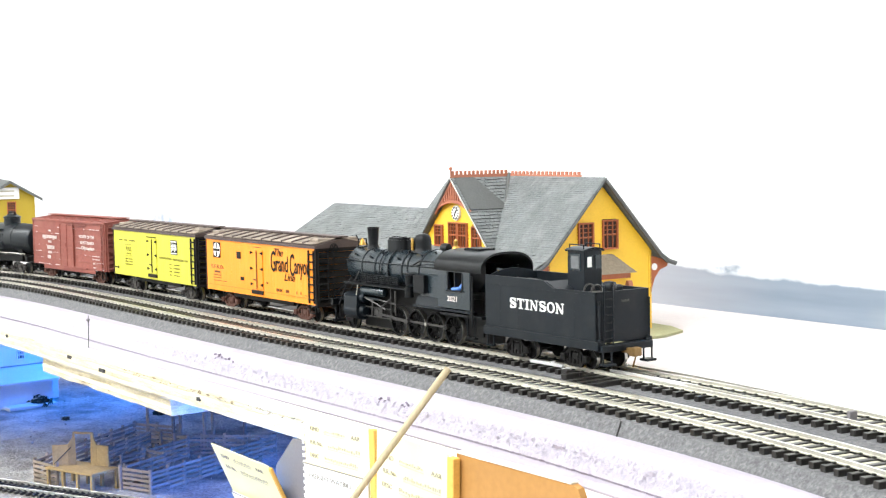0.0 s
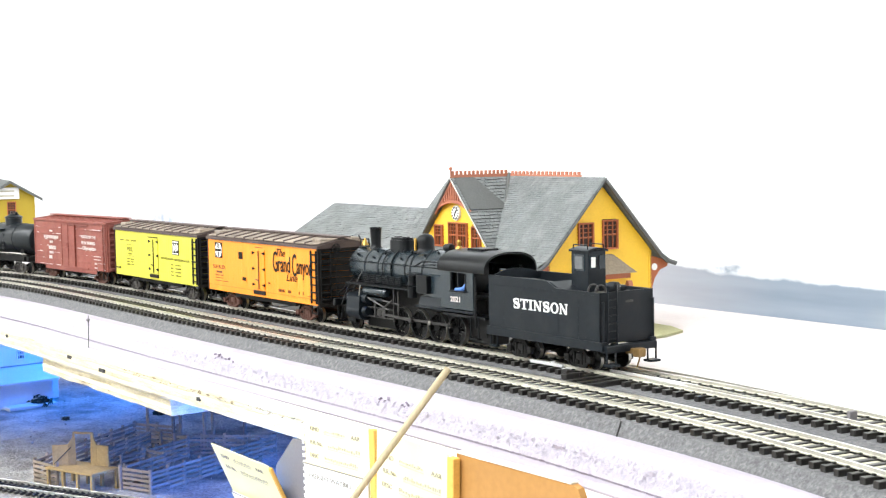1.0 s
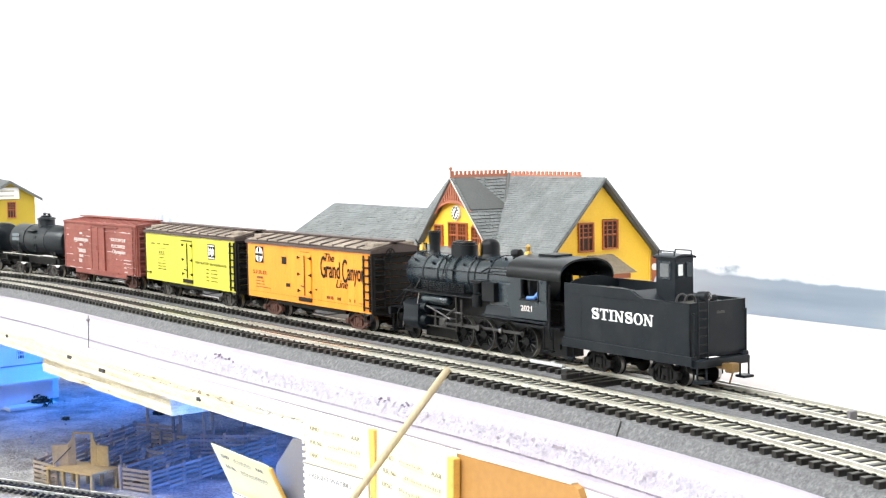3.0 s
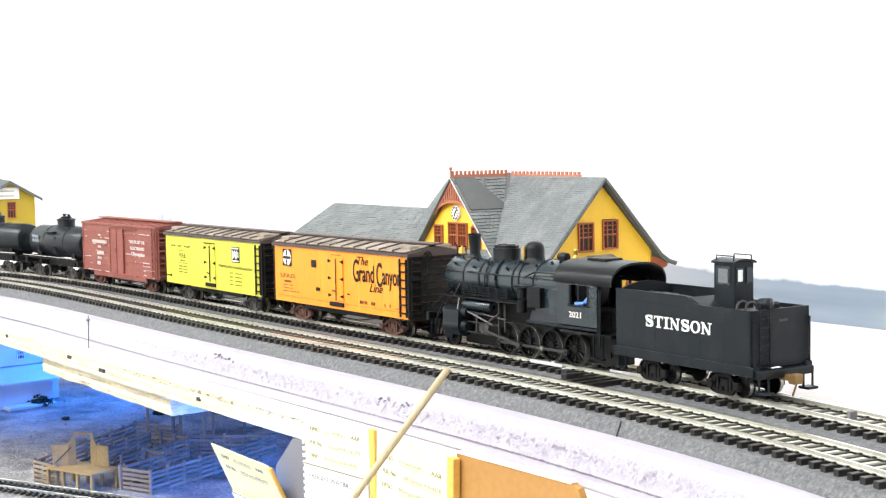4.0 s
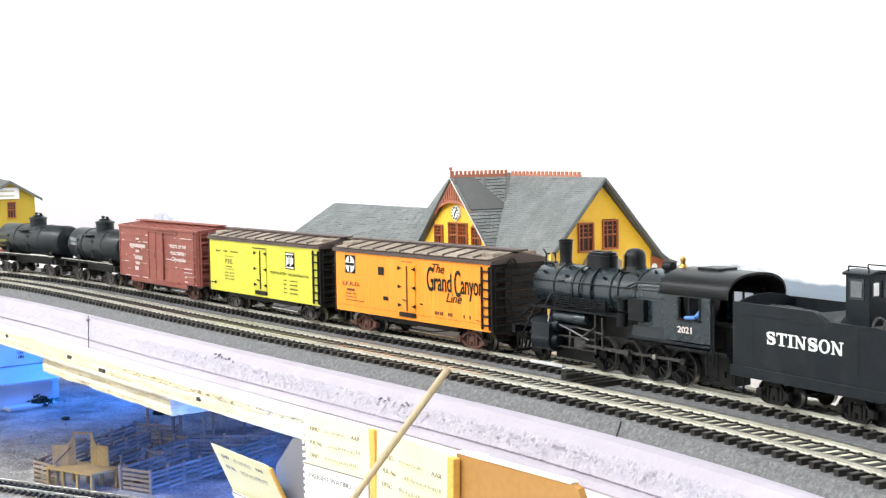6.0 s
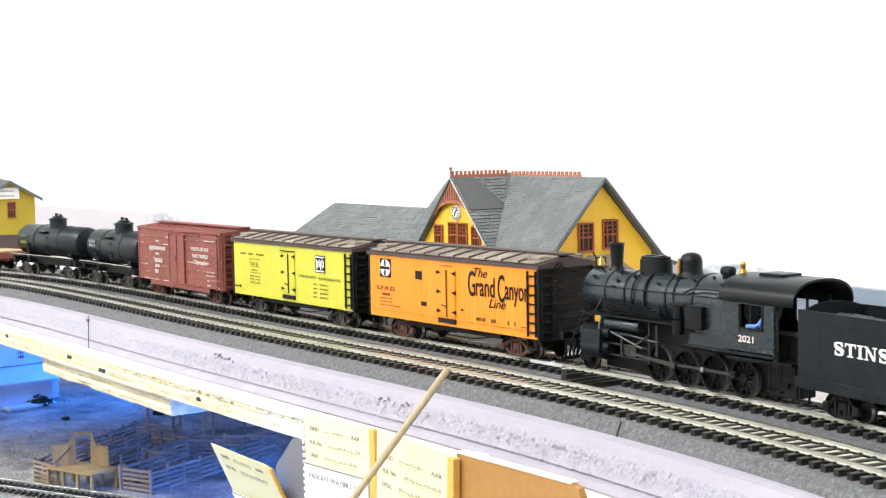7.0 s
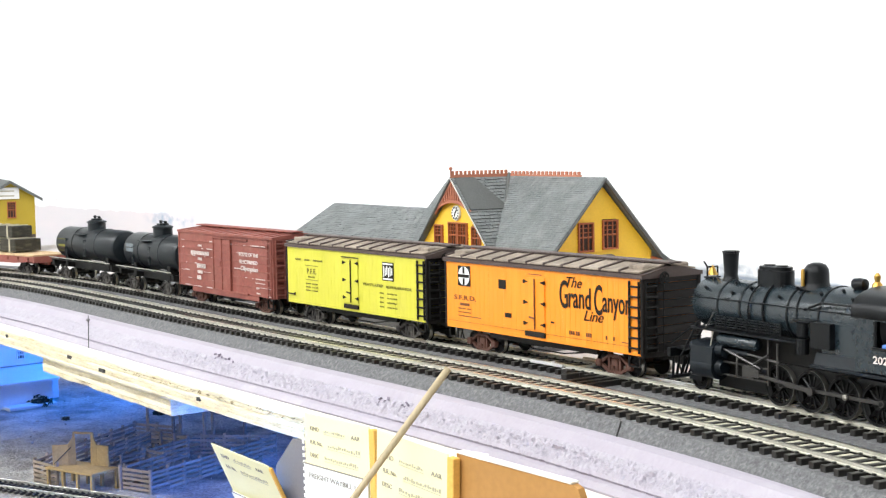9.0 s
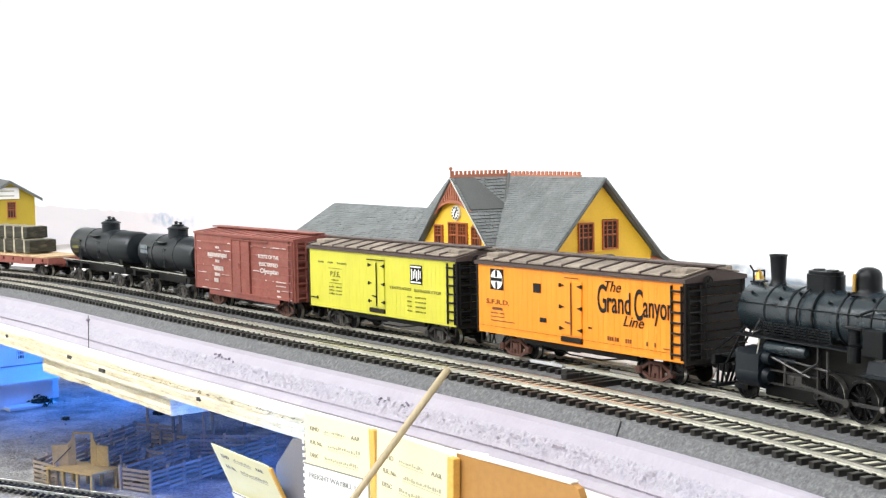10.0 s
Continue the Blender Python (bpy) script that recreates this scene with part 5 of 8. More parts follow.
def locomotive():
    thing, length = car("steam_locomotive", LOCO_A, LOCO_B, "satin black model steam locomotive with arched cab roof", "locomotive")
    o = -length / 2 - 0.0045      # the smokebox end's zero mark
    lc, lg = M["loco"], M["loco_grey"]
    cz = 0.0365
    boiler = part("boiler", fix(lathe(bmesh.new(), [(0.0100, o + 0.052), (0.0104, o + 0.053), (0.0106, o + 0.080), (0.0118, o + 0.097), (0.0118, o + 0.125)], (0, 0, cz), "X", 36)), lg, thing, "graphite grey boiler jacket", smooth=True)
    smoke = part("smokebox", fix(lathe(bmesh.new(), [(0.0010, o + 0.0185), (0.0030, o + 0.0186), (0.0034, o + 0.0200), (0.0070, o + 0.0212), (0.0074, o + 0.0222), (0.0098, o + 0.0226), (0.0103, o + 0.0236), (0.0103, o + 0.0515)], (0, 0, cz), "X", 36)), lg, thing, smooth=True)
    bm = bmesh.new()
    for x, r in ((0.0525, 0.0105), (0.066, 0.0107), (0.0795, 0.0108), (0.0975, 0.0120), (0.039, 0.0104)):
        lathe(bm, [(r - 0.0003, o + x - 0.0005), (r + 0.0001, o + x - 0.0004), (r + 0.0001, o + x + 0.0004), (r - 0.0003, o + x + 0.0005)], (0, 0, cz), "X", 36)
    part("boiler_band", fix(bm), lc, thing)
    bm = bmesh.new()
    for k in range(10):
        a = 2 * math.pi * k / 10
        tube(bm, (o + 0.0222, 0.0085 * math.cos(a), cz + 0.0085 * math.sin(a)), (o + 0.0208, 0.0085 * math.cos(a), cz + 0.0085 * math.sin(a)), 0.0006, seg=6)
    box(bm, o + 0.0196, o + 0.0206, -0.0075, 0.0075, cz - 0.0006, cz + 0.0006)
    tube(bm, (o + 0.0200, 0, cz), (o + 0.0155, 0, cz), 0.0010, seg=8)
    part("smokebox_door_dogs", bm, lc, smoke)
    # chimney, domes, bell, whistles
    part("chimney", fix(lathe(bmesh.new(), [(0.0042, 0.0092), (0.0032, 0.0106), (0.0028, 0.0122), (0.0034, 0.0212), (0.0037, 0.0213), (0.0037, 0.0219), (0.0030, 0.0219), (0.0026, 0.015)], (o + 0.0358, 0, cz), "Z", 24)), lc, thing, smooth=True)
    bm = bmesh.new()
    pts = []
    for k in range(16):
        a = math.pi * k / 15 - math.pi / 2
        pts.append((0.0036 + 0.0048 * math.cos(a), 0.0048 * math.sin(a)))
    pts += [(-x, -y) for x, y in pts]
    v0 = prism(bm, [(o + 0.0625 + x, y) for x, y in pts], "Z", cz + 0.007, cz + 0.0158)
    prism(bm, [(o + 0.0625 + x * 0.92, y * 0.88) for x, y in pts], "Z", cz + 0.0158, cz + 0.0172)
    for k in (-0.0036, 0.0036):
        tube(bm, (o + 0.0625 + k, 0, cz + 0.017), (o + 0.0625 + k, 0, cz + 0.0178), 0.0026, 0.0022, seg=14)
    part("sand_dome", fix(bm), lc, thing)
    part("steam_dome", fix(lathe(bmesh.new(), [(0.0066, 0.0098), (0.0053, 0.0112), (0.0049, 0.0125), (0.0049, 0.0160), (0.0046, 0.0178), (0.0036, 0.0192), (0.0018, 0.0200), (0.0004, 0.0201)], (o + 0.0848, 0, cz), "Z", 28)), lc, thing, smooth=True)
    part("whistle", fix(lathe(bmesh.new(), [(0.0008, 0.0112), (0.0008, 0.0125), (0.0008, 0.0127), (0.0008, 0.0168), (0.0005, 0.0178)], (o + 0.0832, -0.0056, cz), "Z", 12)), M["brass"], thing, "small brass whistle", smooth=True)
    bell = part("bell", fix(lathe(bmesh.new(), [(0.0023, 0.0), (0.0021, 0.0006), (0.0015, 0.0017), (0.0012, 0.0028), (0.0006, 0.0036), (0.0003, 0.0040)], (o + 0.0242, 0, cz + 0.0112), "Z", 16)), M["brass"], thing, "small brass bell", smooth=True)
    bm = bmesh.new()
    for sy in (-1, 1):
        tube(bm, (o + 0.0242, sy * 0.0028, cz + 0.0085), (o + 0.0242, sy * 0.0028, cz + 0.0146), 0.0004, seg=6)
    tube(bm, (o + 0.0242, -0.0028, cz + 0.0146), (o + 0.0242, 0.0028, cz + 0.0146), 0.0004, seg=6)
    tube(bm, (o + 0.0218, -0.0026, cz + 0.0168), (o + 0.0242, -0.0028, cz + 0.0146), 0.0004, seg=5)
    box(bm, o + 0.0222, o + 0.0262, -0.0032, 0.0032, cz + 0.0098, cz + 0.0106, 0.0002)
    part("yoke", bm, lc, bell)
    bm = bmesh.new()
    for x, a in ((0.030, 0.9), (0.030, 0.35), (0.045, 0.5), (0.047, 1.0), (0.056, 0.7), (0.071, 0.4), (0.074, 0.95), (0.081, 0.55), (0.095, 0.7), (0.104, 0.45), (0.112, 0.8)):
        rad = 0.0103 if x < 0.08 else 0.0114
        n = Vector((0, -math.sin(a), math.cos(a)))
        p = Vector((o + x, 0, cz)) + n * rad
        tube(bm, tuple(p), tuple(p + n * 0.0013), 0.0008, 0.0006, seg=8)
    part("boiler_studs", bm, lc, thing)
    part("safety_valve", fix(lathe(bmesh.new(), [(0.0016, 0.0108), (0.0016, 0.0128), (0.0022, 0.0130), (0.0018, 0.0142), (0.0010, 0.0150), (0.0013, 0.0172), (0.0005, 0.0182)], (o + 0.1165, -0.001, cz), "Z", 12)), M["brass"], thing, "brass safety valve", smooth=True)
    part("generator", fix(lathe(bmesh.new(), [(0.0006, -0.003), (0.0021, -0.0026), (0.0024, 0.0), (0.0021, 0.0026), (0.0006, 0.003)], (o + 0.1090, -0.002, cz + 0.0136), "X", 14)), lc, thing, smooth=True)
    # handrail, pipes and sand lines on the near and far side
    for sy in (-1, 1):
        bm = bmesh.new()
        tube(bm, (o + 0.024, sy * 0.0108, cz + 0.0030), (o + 0.120, sy * 0.0122, cz + 0.0036), 0.00025, seg=6)
        for x in (0.026, 0.045, 0.066, 0.090, 0.112):
            tube(bm, (o + x, sy * 0.0098, cz + 0.0032), (o + x, sy * 0.0114, cz + 0.0032), 0.0006, seg=6)
        part("handrail", bm, lc, thing)
        bm = bmesh.new()
        for x0, x1 in ((0.059, 0.058), (0.066, 0.067), (0.084, 0.086)):
            pts = [(o + x0 + (x1 - x0) * f, sy * 0.0111 * math.sin(a), cz + 0.0111 * math.cos(a)) for f, a in ((i / 8, 0.25 + 1.7 * i / 8) for i in range(9))]
            for a, b in zip(pts, pts[1:]):
                tube(bm, a, b, 0.0004, seg=5, caps=False)
        pts = [(o + 0.093, sy * 0.0122, cz + 0.004), (o + 0.100, sy * 0.0128, cz + 0.0065), (o + 0.118, sy * 0.0125, cz + 0.0068)]
        for a, b in zip(pts, pts[1:]):
            tube(bm, a, b, 0.0005, seg=6)
        part("pipework", bm, lc, thing)
        bm = bmesh.new()
        box(bm, o + 0.028, o + 0.092, min(sy * 0.0105, sy * 0.0165), max(sy * 0.0105, sy * 0.0165), 0.0268, 0.0276, 0.0002)
        part("running_board", bm, lc, thing)
        bm = bmesh.new()
        for k in range(5):
            tube(bm, (o + 0.040, sy * 0.0119, 0.0286 + 0.0010 * k), (o + 0.078, sy * 0.0119, 0.0286 + 0.0010 * k), 0.0003, seg=5)
        for k in range(7):
            tube(bm, (o + 0.040 + 0.0063 * k, sy * 0.0121, 0.0276), (o + 0.040 + 0.0063 * k, sy * 0.0121, 0.0332), 0.0003, seg=5)
        part("cooling_coil", bm, lc, thing, "rows of thin cooling pipes")
        part("air_tank", fix(lathe(bmesh.new(), [(0.0004, o + 0.0440), (0.0020, o + 0.0443), (0.0026, o + 0.0455), (0.0026, o + 0.0660), (0.0020, o + 0.0672), (0.0004, o + 0.0675)], (0, sy * 0.0135, 0.0236), "X", 18)), lg, thing, smooth=True)
        # cylinder block with valve chest
        bm = bmesh.new()
        tube(bm, (o + 0.0305, sy * 0.0128, 0.0118), (o + 0.0440, sy * 0.0128, 0.0118), 0.0052, seg=20)
        tube(bm, (o + 0.0295, sy * 0.0128, 0.0118), (o + 0.0305, sy * 0.0128, 0.0118), 0.0038, seg=16)
        prism(bm, [(sy * 0.0085, 0.0105), (sy * 0.0178, 0.0125), (sy * 0.0172, 0.0200), (sy * 0.0150, 0.0218), (sy * 0.0085, 0.0225)], "X", o + 0.0305, o + 0.0438)
        tube(bm, (o + 0.0285, sy * 0.0138, 0.0192), (o + 0.0480, sy * 0.0138, 0.0192), 0.0026, seg=16)
        tube(bm, (o + 0.0440, sy * 0.0128, 0.0118), (o + 0.0462, sy * 0.0128, 0.0118), 0.0036, 0.0024, seg=14)
        tube(bm, (o + 0.0460, sy * 0.0132, 0.0192), (o + 0.0610, sy * 0.0132, 0.0192), 0.0010, seg=10)
        part("cylinder", fix(bm), M["tender"], thing, smooth=True)
        bm = bmesh.new()
        for z in (0.0090, 0.0142):
            box(bm, o + 0.0460, o + 0.0720, sy * 0.0128 - 0.0005, sy * 0.0128 + 0.0007, z, z + 0.0006)
        box(bm, o + 0.0718, o + 0.0726, sy * 0.0128 - 0.0006, sy * 0.0128 + 0.0006, 0.0080, 0.0268)
        tube(bm, (o + 0.0740, sy * 0.0150, 0.0205), (o + 0.0660, sy * 0.0152, 0.0160), 0.0005, seg=6)
        tube(bm, (o + 0.0610, sy * 0.0136, 0.0192), (o + 0.0800, sy * 0.0148, 0.0182), 0.0005, seg=6)
        tube(bm, (o + 0.0790, sy * 0.0148, 0.0255), (o + 0.0790, sy * 0.0148, 0.0120), 0.0005, seg=6)
        tube(bm, (o + 0.0560, sy * 0.0146, 0.0192), (o + 0.0560, sy * 0.0150, 0.0095), 0.0005, seg=6)
        tube(bm, (o + 0.0480, sy * 0.0146, 0.0200), (o + 0.0700, sy * 0.0150, 0.0146), 0.0005, seg=6)
        box(bm, o + 0.0575, o + 0.0640, sy * 0.0128 - 0.0009, sy * 0.0128 + 0.0009, 0.0096, 0.0142, 0.0003)
        part("valve_gear", bm, M["rod"], thing, "dull steel valve gear and slide bars")
        # air pump / firebox side
        bm = bmesh.new()
        tube(bm, (o + 0.0925, sy * 0.0148, 0.0232), (o + 0.0925, sy * 0.0148, 0.0292), 0.0025, seg=14)
        tube(bm, (o + 0.0925, sy * 0.0148, 0.0300), (o + 0.0925, sy * 0.0148, 0.0350), 0.0022, seg=14)
        box(bm, o + 0.0880, o + 0.0970, min(sy * 0.0110, sy * 0.0160), max(sy * 0.0110, sy * 0.0160), 0.0352, 0.0362, 0.0002)
        part("air_pump", bm, lc, thing)
        part("side_box", B(o + 0.0975, o + 0.1075, *sorted((sy * 0.0105, sy * 0.0160)), 0.0262, 0.0360, 0.0003), lc, thing)
        bm = bmesh.new()
        box(bm, o + 0.1000, o + 0.1250, *sorted((sy * 0.0095, sy * 0.0132)), 0.0180, 0.0365, 0.0008)
        part("firebox_side", bm, lg, thing)
        bm = bmesh.new()
        box(bm, o + 0.0975, o + 0.1480, *sorted((sy * 0.0125, sy * 0.0164)), 0.0188, 0.0200, 0.0002)
        prism(bm, [(sy * 0.0110, 0.0200), (sy * 0.0150, 0.0200), (sy * 0.0136, 0.0245), (sy * 0.0110, 0.0245)], "X", o + 0.0985, o + 0.1225)
        fix(bm)
        part("running_plate", bm, M["tender"], thing, "stepped black plate below the cab")
        # pilot steps and brace
        bm = bmesh.new()
        tube(bm, (o + 0.010, sy * 0.0110, 0.0180), (o + 0.030, sy * 0.0110, 0.0300), 0.0005, seg=6)
        tube(bm, (o + 0.034, sy * 0.0070, cz - 0.0085), (o + 0.034, sy * 0.0120, 0.0270), 0.0007, seg=6)
        tube(bm, (o + 0.040, sy * 0.0070, cz - 0.0085), (o + 0.040, sy * 0.0140, 0.0200), 0.0007, seg=6)
        for k in range(4):
            box(bm, o + 0.0225 + 0.0022 * k, o + 0.0250 + 0.0022 * k, *sorted((sy * 0.0105, sy * 0.0150)), 0.0165 + 0.0032 * k, 0.0170 + 0.0032 * k)
        for y in (0.0105, 0.0150):
            tube(bm, (o + 0.0215, sy * y, 0.0140), (o + 0.0315, sy * y, 0.0285), 0.0005, seg=5)
        part("front_step", bm, lc, thing)
        # Two thin stays, added where bright vertical highlights stand.
        bm = bmesh.new()
        tube(bm, (o + 0.0375, sy * 0.0150, 0.0276), (o + 0.0385, sy * 0.0118, 0.0338), 0.0003, seg=6)
        part("stanchion", bm, M["truck_grey"], thing, "thin steel stay added for a bright vertical highlight")
        bm = bmesh.new()
        tube(bm, (o + 0.0415, sy * 0.0162, 0.0200), (o + 0.0430, sy * 0.0160, 0.0266), 0.0003, seg=6)
        part("stanchion", bm, M["rail_side"], thing, "thin steel stay added for a bright vertical highlight")
    # frame, pilot
    bm = bmesh.new()
    for y in (-0.0058, 0.0058):
        box(bm, o + 0.020, o + 0.150, y - 0.001, y + 0.001, 0.0085, 0.0165)
    box(bm, o + 0.098, o + 0.146, -0.0062, 0.0062, 0.0060, 0.0250)
    box(bm, o + 0.034, o + 0.048, -0.0090, 0.0090, 0.0120, 0.0275)
    box(bm, o + 0.034, o + 0.150, -0.0054, 0.0054, 0.0022, 0.0272, 0.0004)
    box(bm, o + 0.086, o + 0.100, -0.0080, 0.0080, 0.0170, 0.0270)
    part("frame", bm, M["under"], thing)
    bm = bmesh.new()
    box(bm, o + 0.0125, o + 0.0150, -0.0155, 0.0155, 0.0128, 0.0168, 0.0003)
    box(bm, o + 0.0150, o + 0.0300, -0.0120, 0.0120, 0.0160, 0.0168, 0.0002)
    for k in range(9):
        y = -0.0128 + 0.0032 * k
        tube(pb := bmesh.new(), (o + 0.0140, y, 0.0130), (o + 0.0085 + 0.0004 * abs(k - 4), y * 0.8, 0.0035), 0.0006, seg=6)
        part("pilot_bar", pb, lc, thing)
    box(bm, o + 0.0080, o + 0.0110, -0.0115, 0.0115, 0.0025, 0.0040, 0.0002)
    part("pilot", bm, lc, thing)
    coupler(thing, o + 0.0125, -1)
    # cab with window openings, arched roof
    x0, x1, w = o + 0.1205, o + 0.1480, 0.0163
    for sy in (-1, 1):
        ya, yb = sorted((sy * w, sy * (w - 0.0009)))
        bm = bmesh.new()
        for bx in ((x0, x0 + 0.0090, 0.0207, 0.0416), (x0 + 0.0215, x1, 0.0207, 0.0416), (x0 + 0.0090, x0 + 0.0215, 0.0207, 0.0300), (x0 + 0.0090, x0 + 0.0215, 0.0394, 0.0416)):
            box(bm, bx[0], bx[1], ya, yb, bx[2], bx[3])
        side = part("cab_side", bm, lg, thing)
        bm = bmesh.new()
        yc = sy * (w - 0.0004)
        for fx in (x0 + 0.0090, x0 + 0.0152, x0 + 0.0215):
            box(bm, fx - 0.0004, fx + 0.0004, yc - 0.0004 - (0.0003 if sy < 0 else -0.0), yc + 0.0004, 0.0300, 0.0394)
        box(bm, x0 + 0.0085, x0 + 0.0222, *sorted((sy * (w - 0.0002), sy * (w + 0.0012))), 0.0294, 0.0302, 0.0002)
        part("window_frame", bm, lc, side)
        text_part("lettering", "2021", x0 + 0.0084, x0 + 0.0168, 0.0242, 0.0270, -w - 0.00003, M["faded"], thing, 0.0, 0.02) if sy < 0 else None
    bm = bmesh.new()
    box(bm, x0, x0 + 0.0009, -w + 0.0010, w - 0.0010, 0.0207, 0.0414)
    prism(bm, [(-w + 0.001, 0.0414), (-0.013, 0.0455), (-0.008, 0.0480), (0, 0.0492), (0.008, 0.0480), (0.013, 0.0455), (w - 0.001, 0.0414)], "X", x0, x0 + 0.0009)
    part("cab_front", fix(bm), lc, thing)
    part("cab_floor", B(x0, o + 0.1560, -0.0150, 0.0150, 0.0165, 0.0178), lc, thing)
    bm = bmesh.new()
    arc = [(0.0172 * math.sin(a), 0.0408 + 0.0095 * (1 - abs(math.sin(a)) ** 2.5) ** 0.42) for a in (-math.pi / 2 + math.pi * k / 28 for k in range(29))]
    prism(bm, [(y, z) for y, z in arc] + [(y * 0.97, z - 0.0009) for y, z in arc[::-1]], "X", x0 - 0.0015, o + 0.1585)
    part("cab_roof", fix(bm), lc, thing, "arched black cab roof with long rear overhang", smooth=True)
    part("roof_hatch", B(o + 0.130, o + 0.143, -0.006, 0.005, 0.0496, 0.0512, 0.0004), lc, thing)
    for sy in (-1, 1):
        bm = bmesh.new()
        box(bm, x1 - 0.0006, x1 + 0.0006, sy * (w - 0.0012) - 0.0008, sy * (w - 0.0012) + 0.0008, 0.0178, 0.0420)
        tube(bm, (x1 + 0.002, sy * w, 0.0120), (x1 + 0.002, sy * w, 0.0380), 0.0005, seg=6)
        box(bm, x1 - 0.0040, x1 + 0.0030, sy * 0.0150 - 0.0014, sy * 0.0150 + 0.0014, 0.0060, 0.0068)
        for k in (-0.0036, 0.0026):
            tube(bm, (x1 + k, sy * 0.0150, 0.0064), (x1 + k, sy * 0.0150, 0.0175), 0.0005, seg=5)
        part("cab_step", bm, lc, thing)
    part("backhead", fix(lathe(bmesh.new(), [(0.0118, o + 0.1215), (0.0110, o + 0.1270), (0.0020, o + 0.1275)], (0, 0, cz), "X", 24)), lc, thing)
    # a little blue figurine's plain shape at the cab window
    bm = bmesh.new()
    lathe(bm, [(0.0006, 0.0), (0.0026, 0.0008), (0.0029, 0.004), (0.0022, 0.0078), (0.0006, 0.0090)], (x0 + 0.0190, -0.0112, 0.0272), "Z", 12)
    tube(bm, (x0 + 0.0200, -0.0135, 0.0345), (x0 + 0.0188, -0.0160, 0.0312), 0.0010, seg=8)
    tube(bm, (x0 + 0.0188, -0.0160, 0.0312), (x0 + 0.0135, -0.0166, 0.0307), 0.0009, seg=8)
    part("figurine", fix(bm), M["blue_cloth"], thing, "plain blue shape at the cab window", smooth=True)
    # wheels
    for x in (0.0748, 0.0917, 0.1086, 0.1255):
        driver(thing, o + x)
    wheelset(thing, o + 0.0270, 0.0050, 0.0050)
    bm = bmesh.new()
    for sy in (-1, 1):
        box(bm, o + 0.0230, o + 0.0310, sy * 0.0112 - 0.0006, sy * 0.0112 + 0.0006, 0.0042, 0.0062)
    box(bm, o + 0.0260, o + 0.0280, -0.0112, 0.0112, 0.0090, 0.0110)
    part("pilot_truck_frame", bm, lc, thing)
    # rods: coupling rods swing with the crank pins, the main rod also follows the crosshead
    for sy in (-1, 1):
        y = sy * 0.0122
        bm = bmesh.new()
        box(bm, 0.0748 - 0.0917 - 0.0010, 0.1255 - 0.0917 + 0.0010, -0.0004, 0.0004, -0.0007, 0.0007, 0.0002)
        for x in (0.0748, 0.0917, 0.1086, 0.1255):
            tube(bm, (x - 0.0917, -0.0006, 0), (x - 0.0917, 0.0006, 0), 0.0014, seg=12)
        rod = part("coupling_rod", bm, M["rod"], thing, "dull steel coupling rod")
        RODS.append((rod, o + 0.0917, y, None))
        # One polished cap, added to give the highlight at the third axle.
        part("pin_cap", fix(lathe(bmesh.new(), [(0.0001, -0.0010), (0.0011, -0.0009), (0.0011, 0.0009), (0.0001, 0.0010)], (0.1086 - 0.0917, sy * 0.0003, 0), "Y", 12)), M["tyre"], rod, "bright round cap added for an axle highlight")
        bm = bmesh.new()
        lm = 0.0300
        prism(bm, [(-lm, -0.0005), (-lm, 0.0005), (0, 0.0009), (0, -0.0009)], "Y", -0.0004, 0.0004)
        tube(bm, (0, -0.0007, 0), (0, 0.0007, 0), 0.0016, seg=12)
        tube(bm, (-lm, -0.0007, 0), (-lm, 0.0007, 0), 0.0012, seg=12)
        box(bm, -lm - 0.0022, -lm + 0.0022, -0.0006, 0.0006, -0.0014, 0.0022, 0.0003)
        rod = part("main_rod", fix(bm), M["rod"], thing, "dull steel main rod")
        RODS.append((rod, o + 0.0917, sy * 0.0136, lm))
    return thing


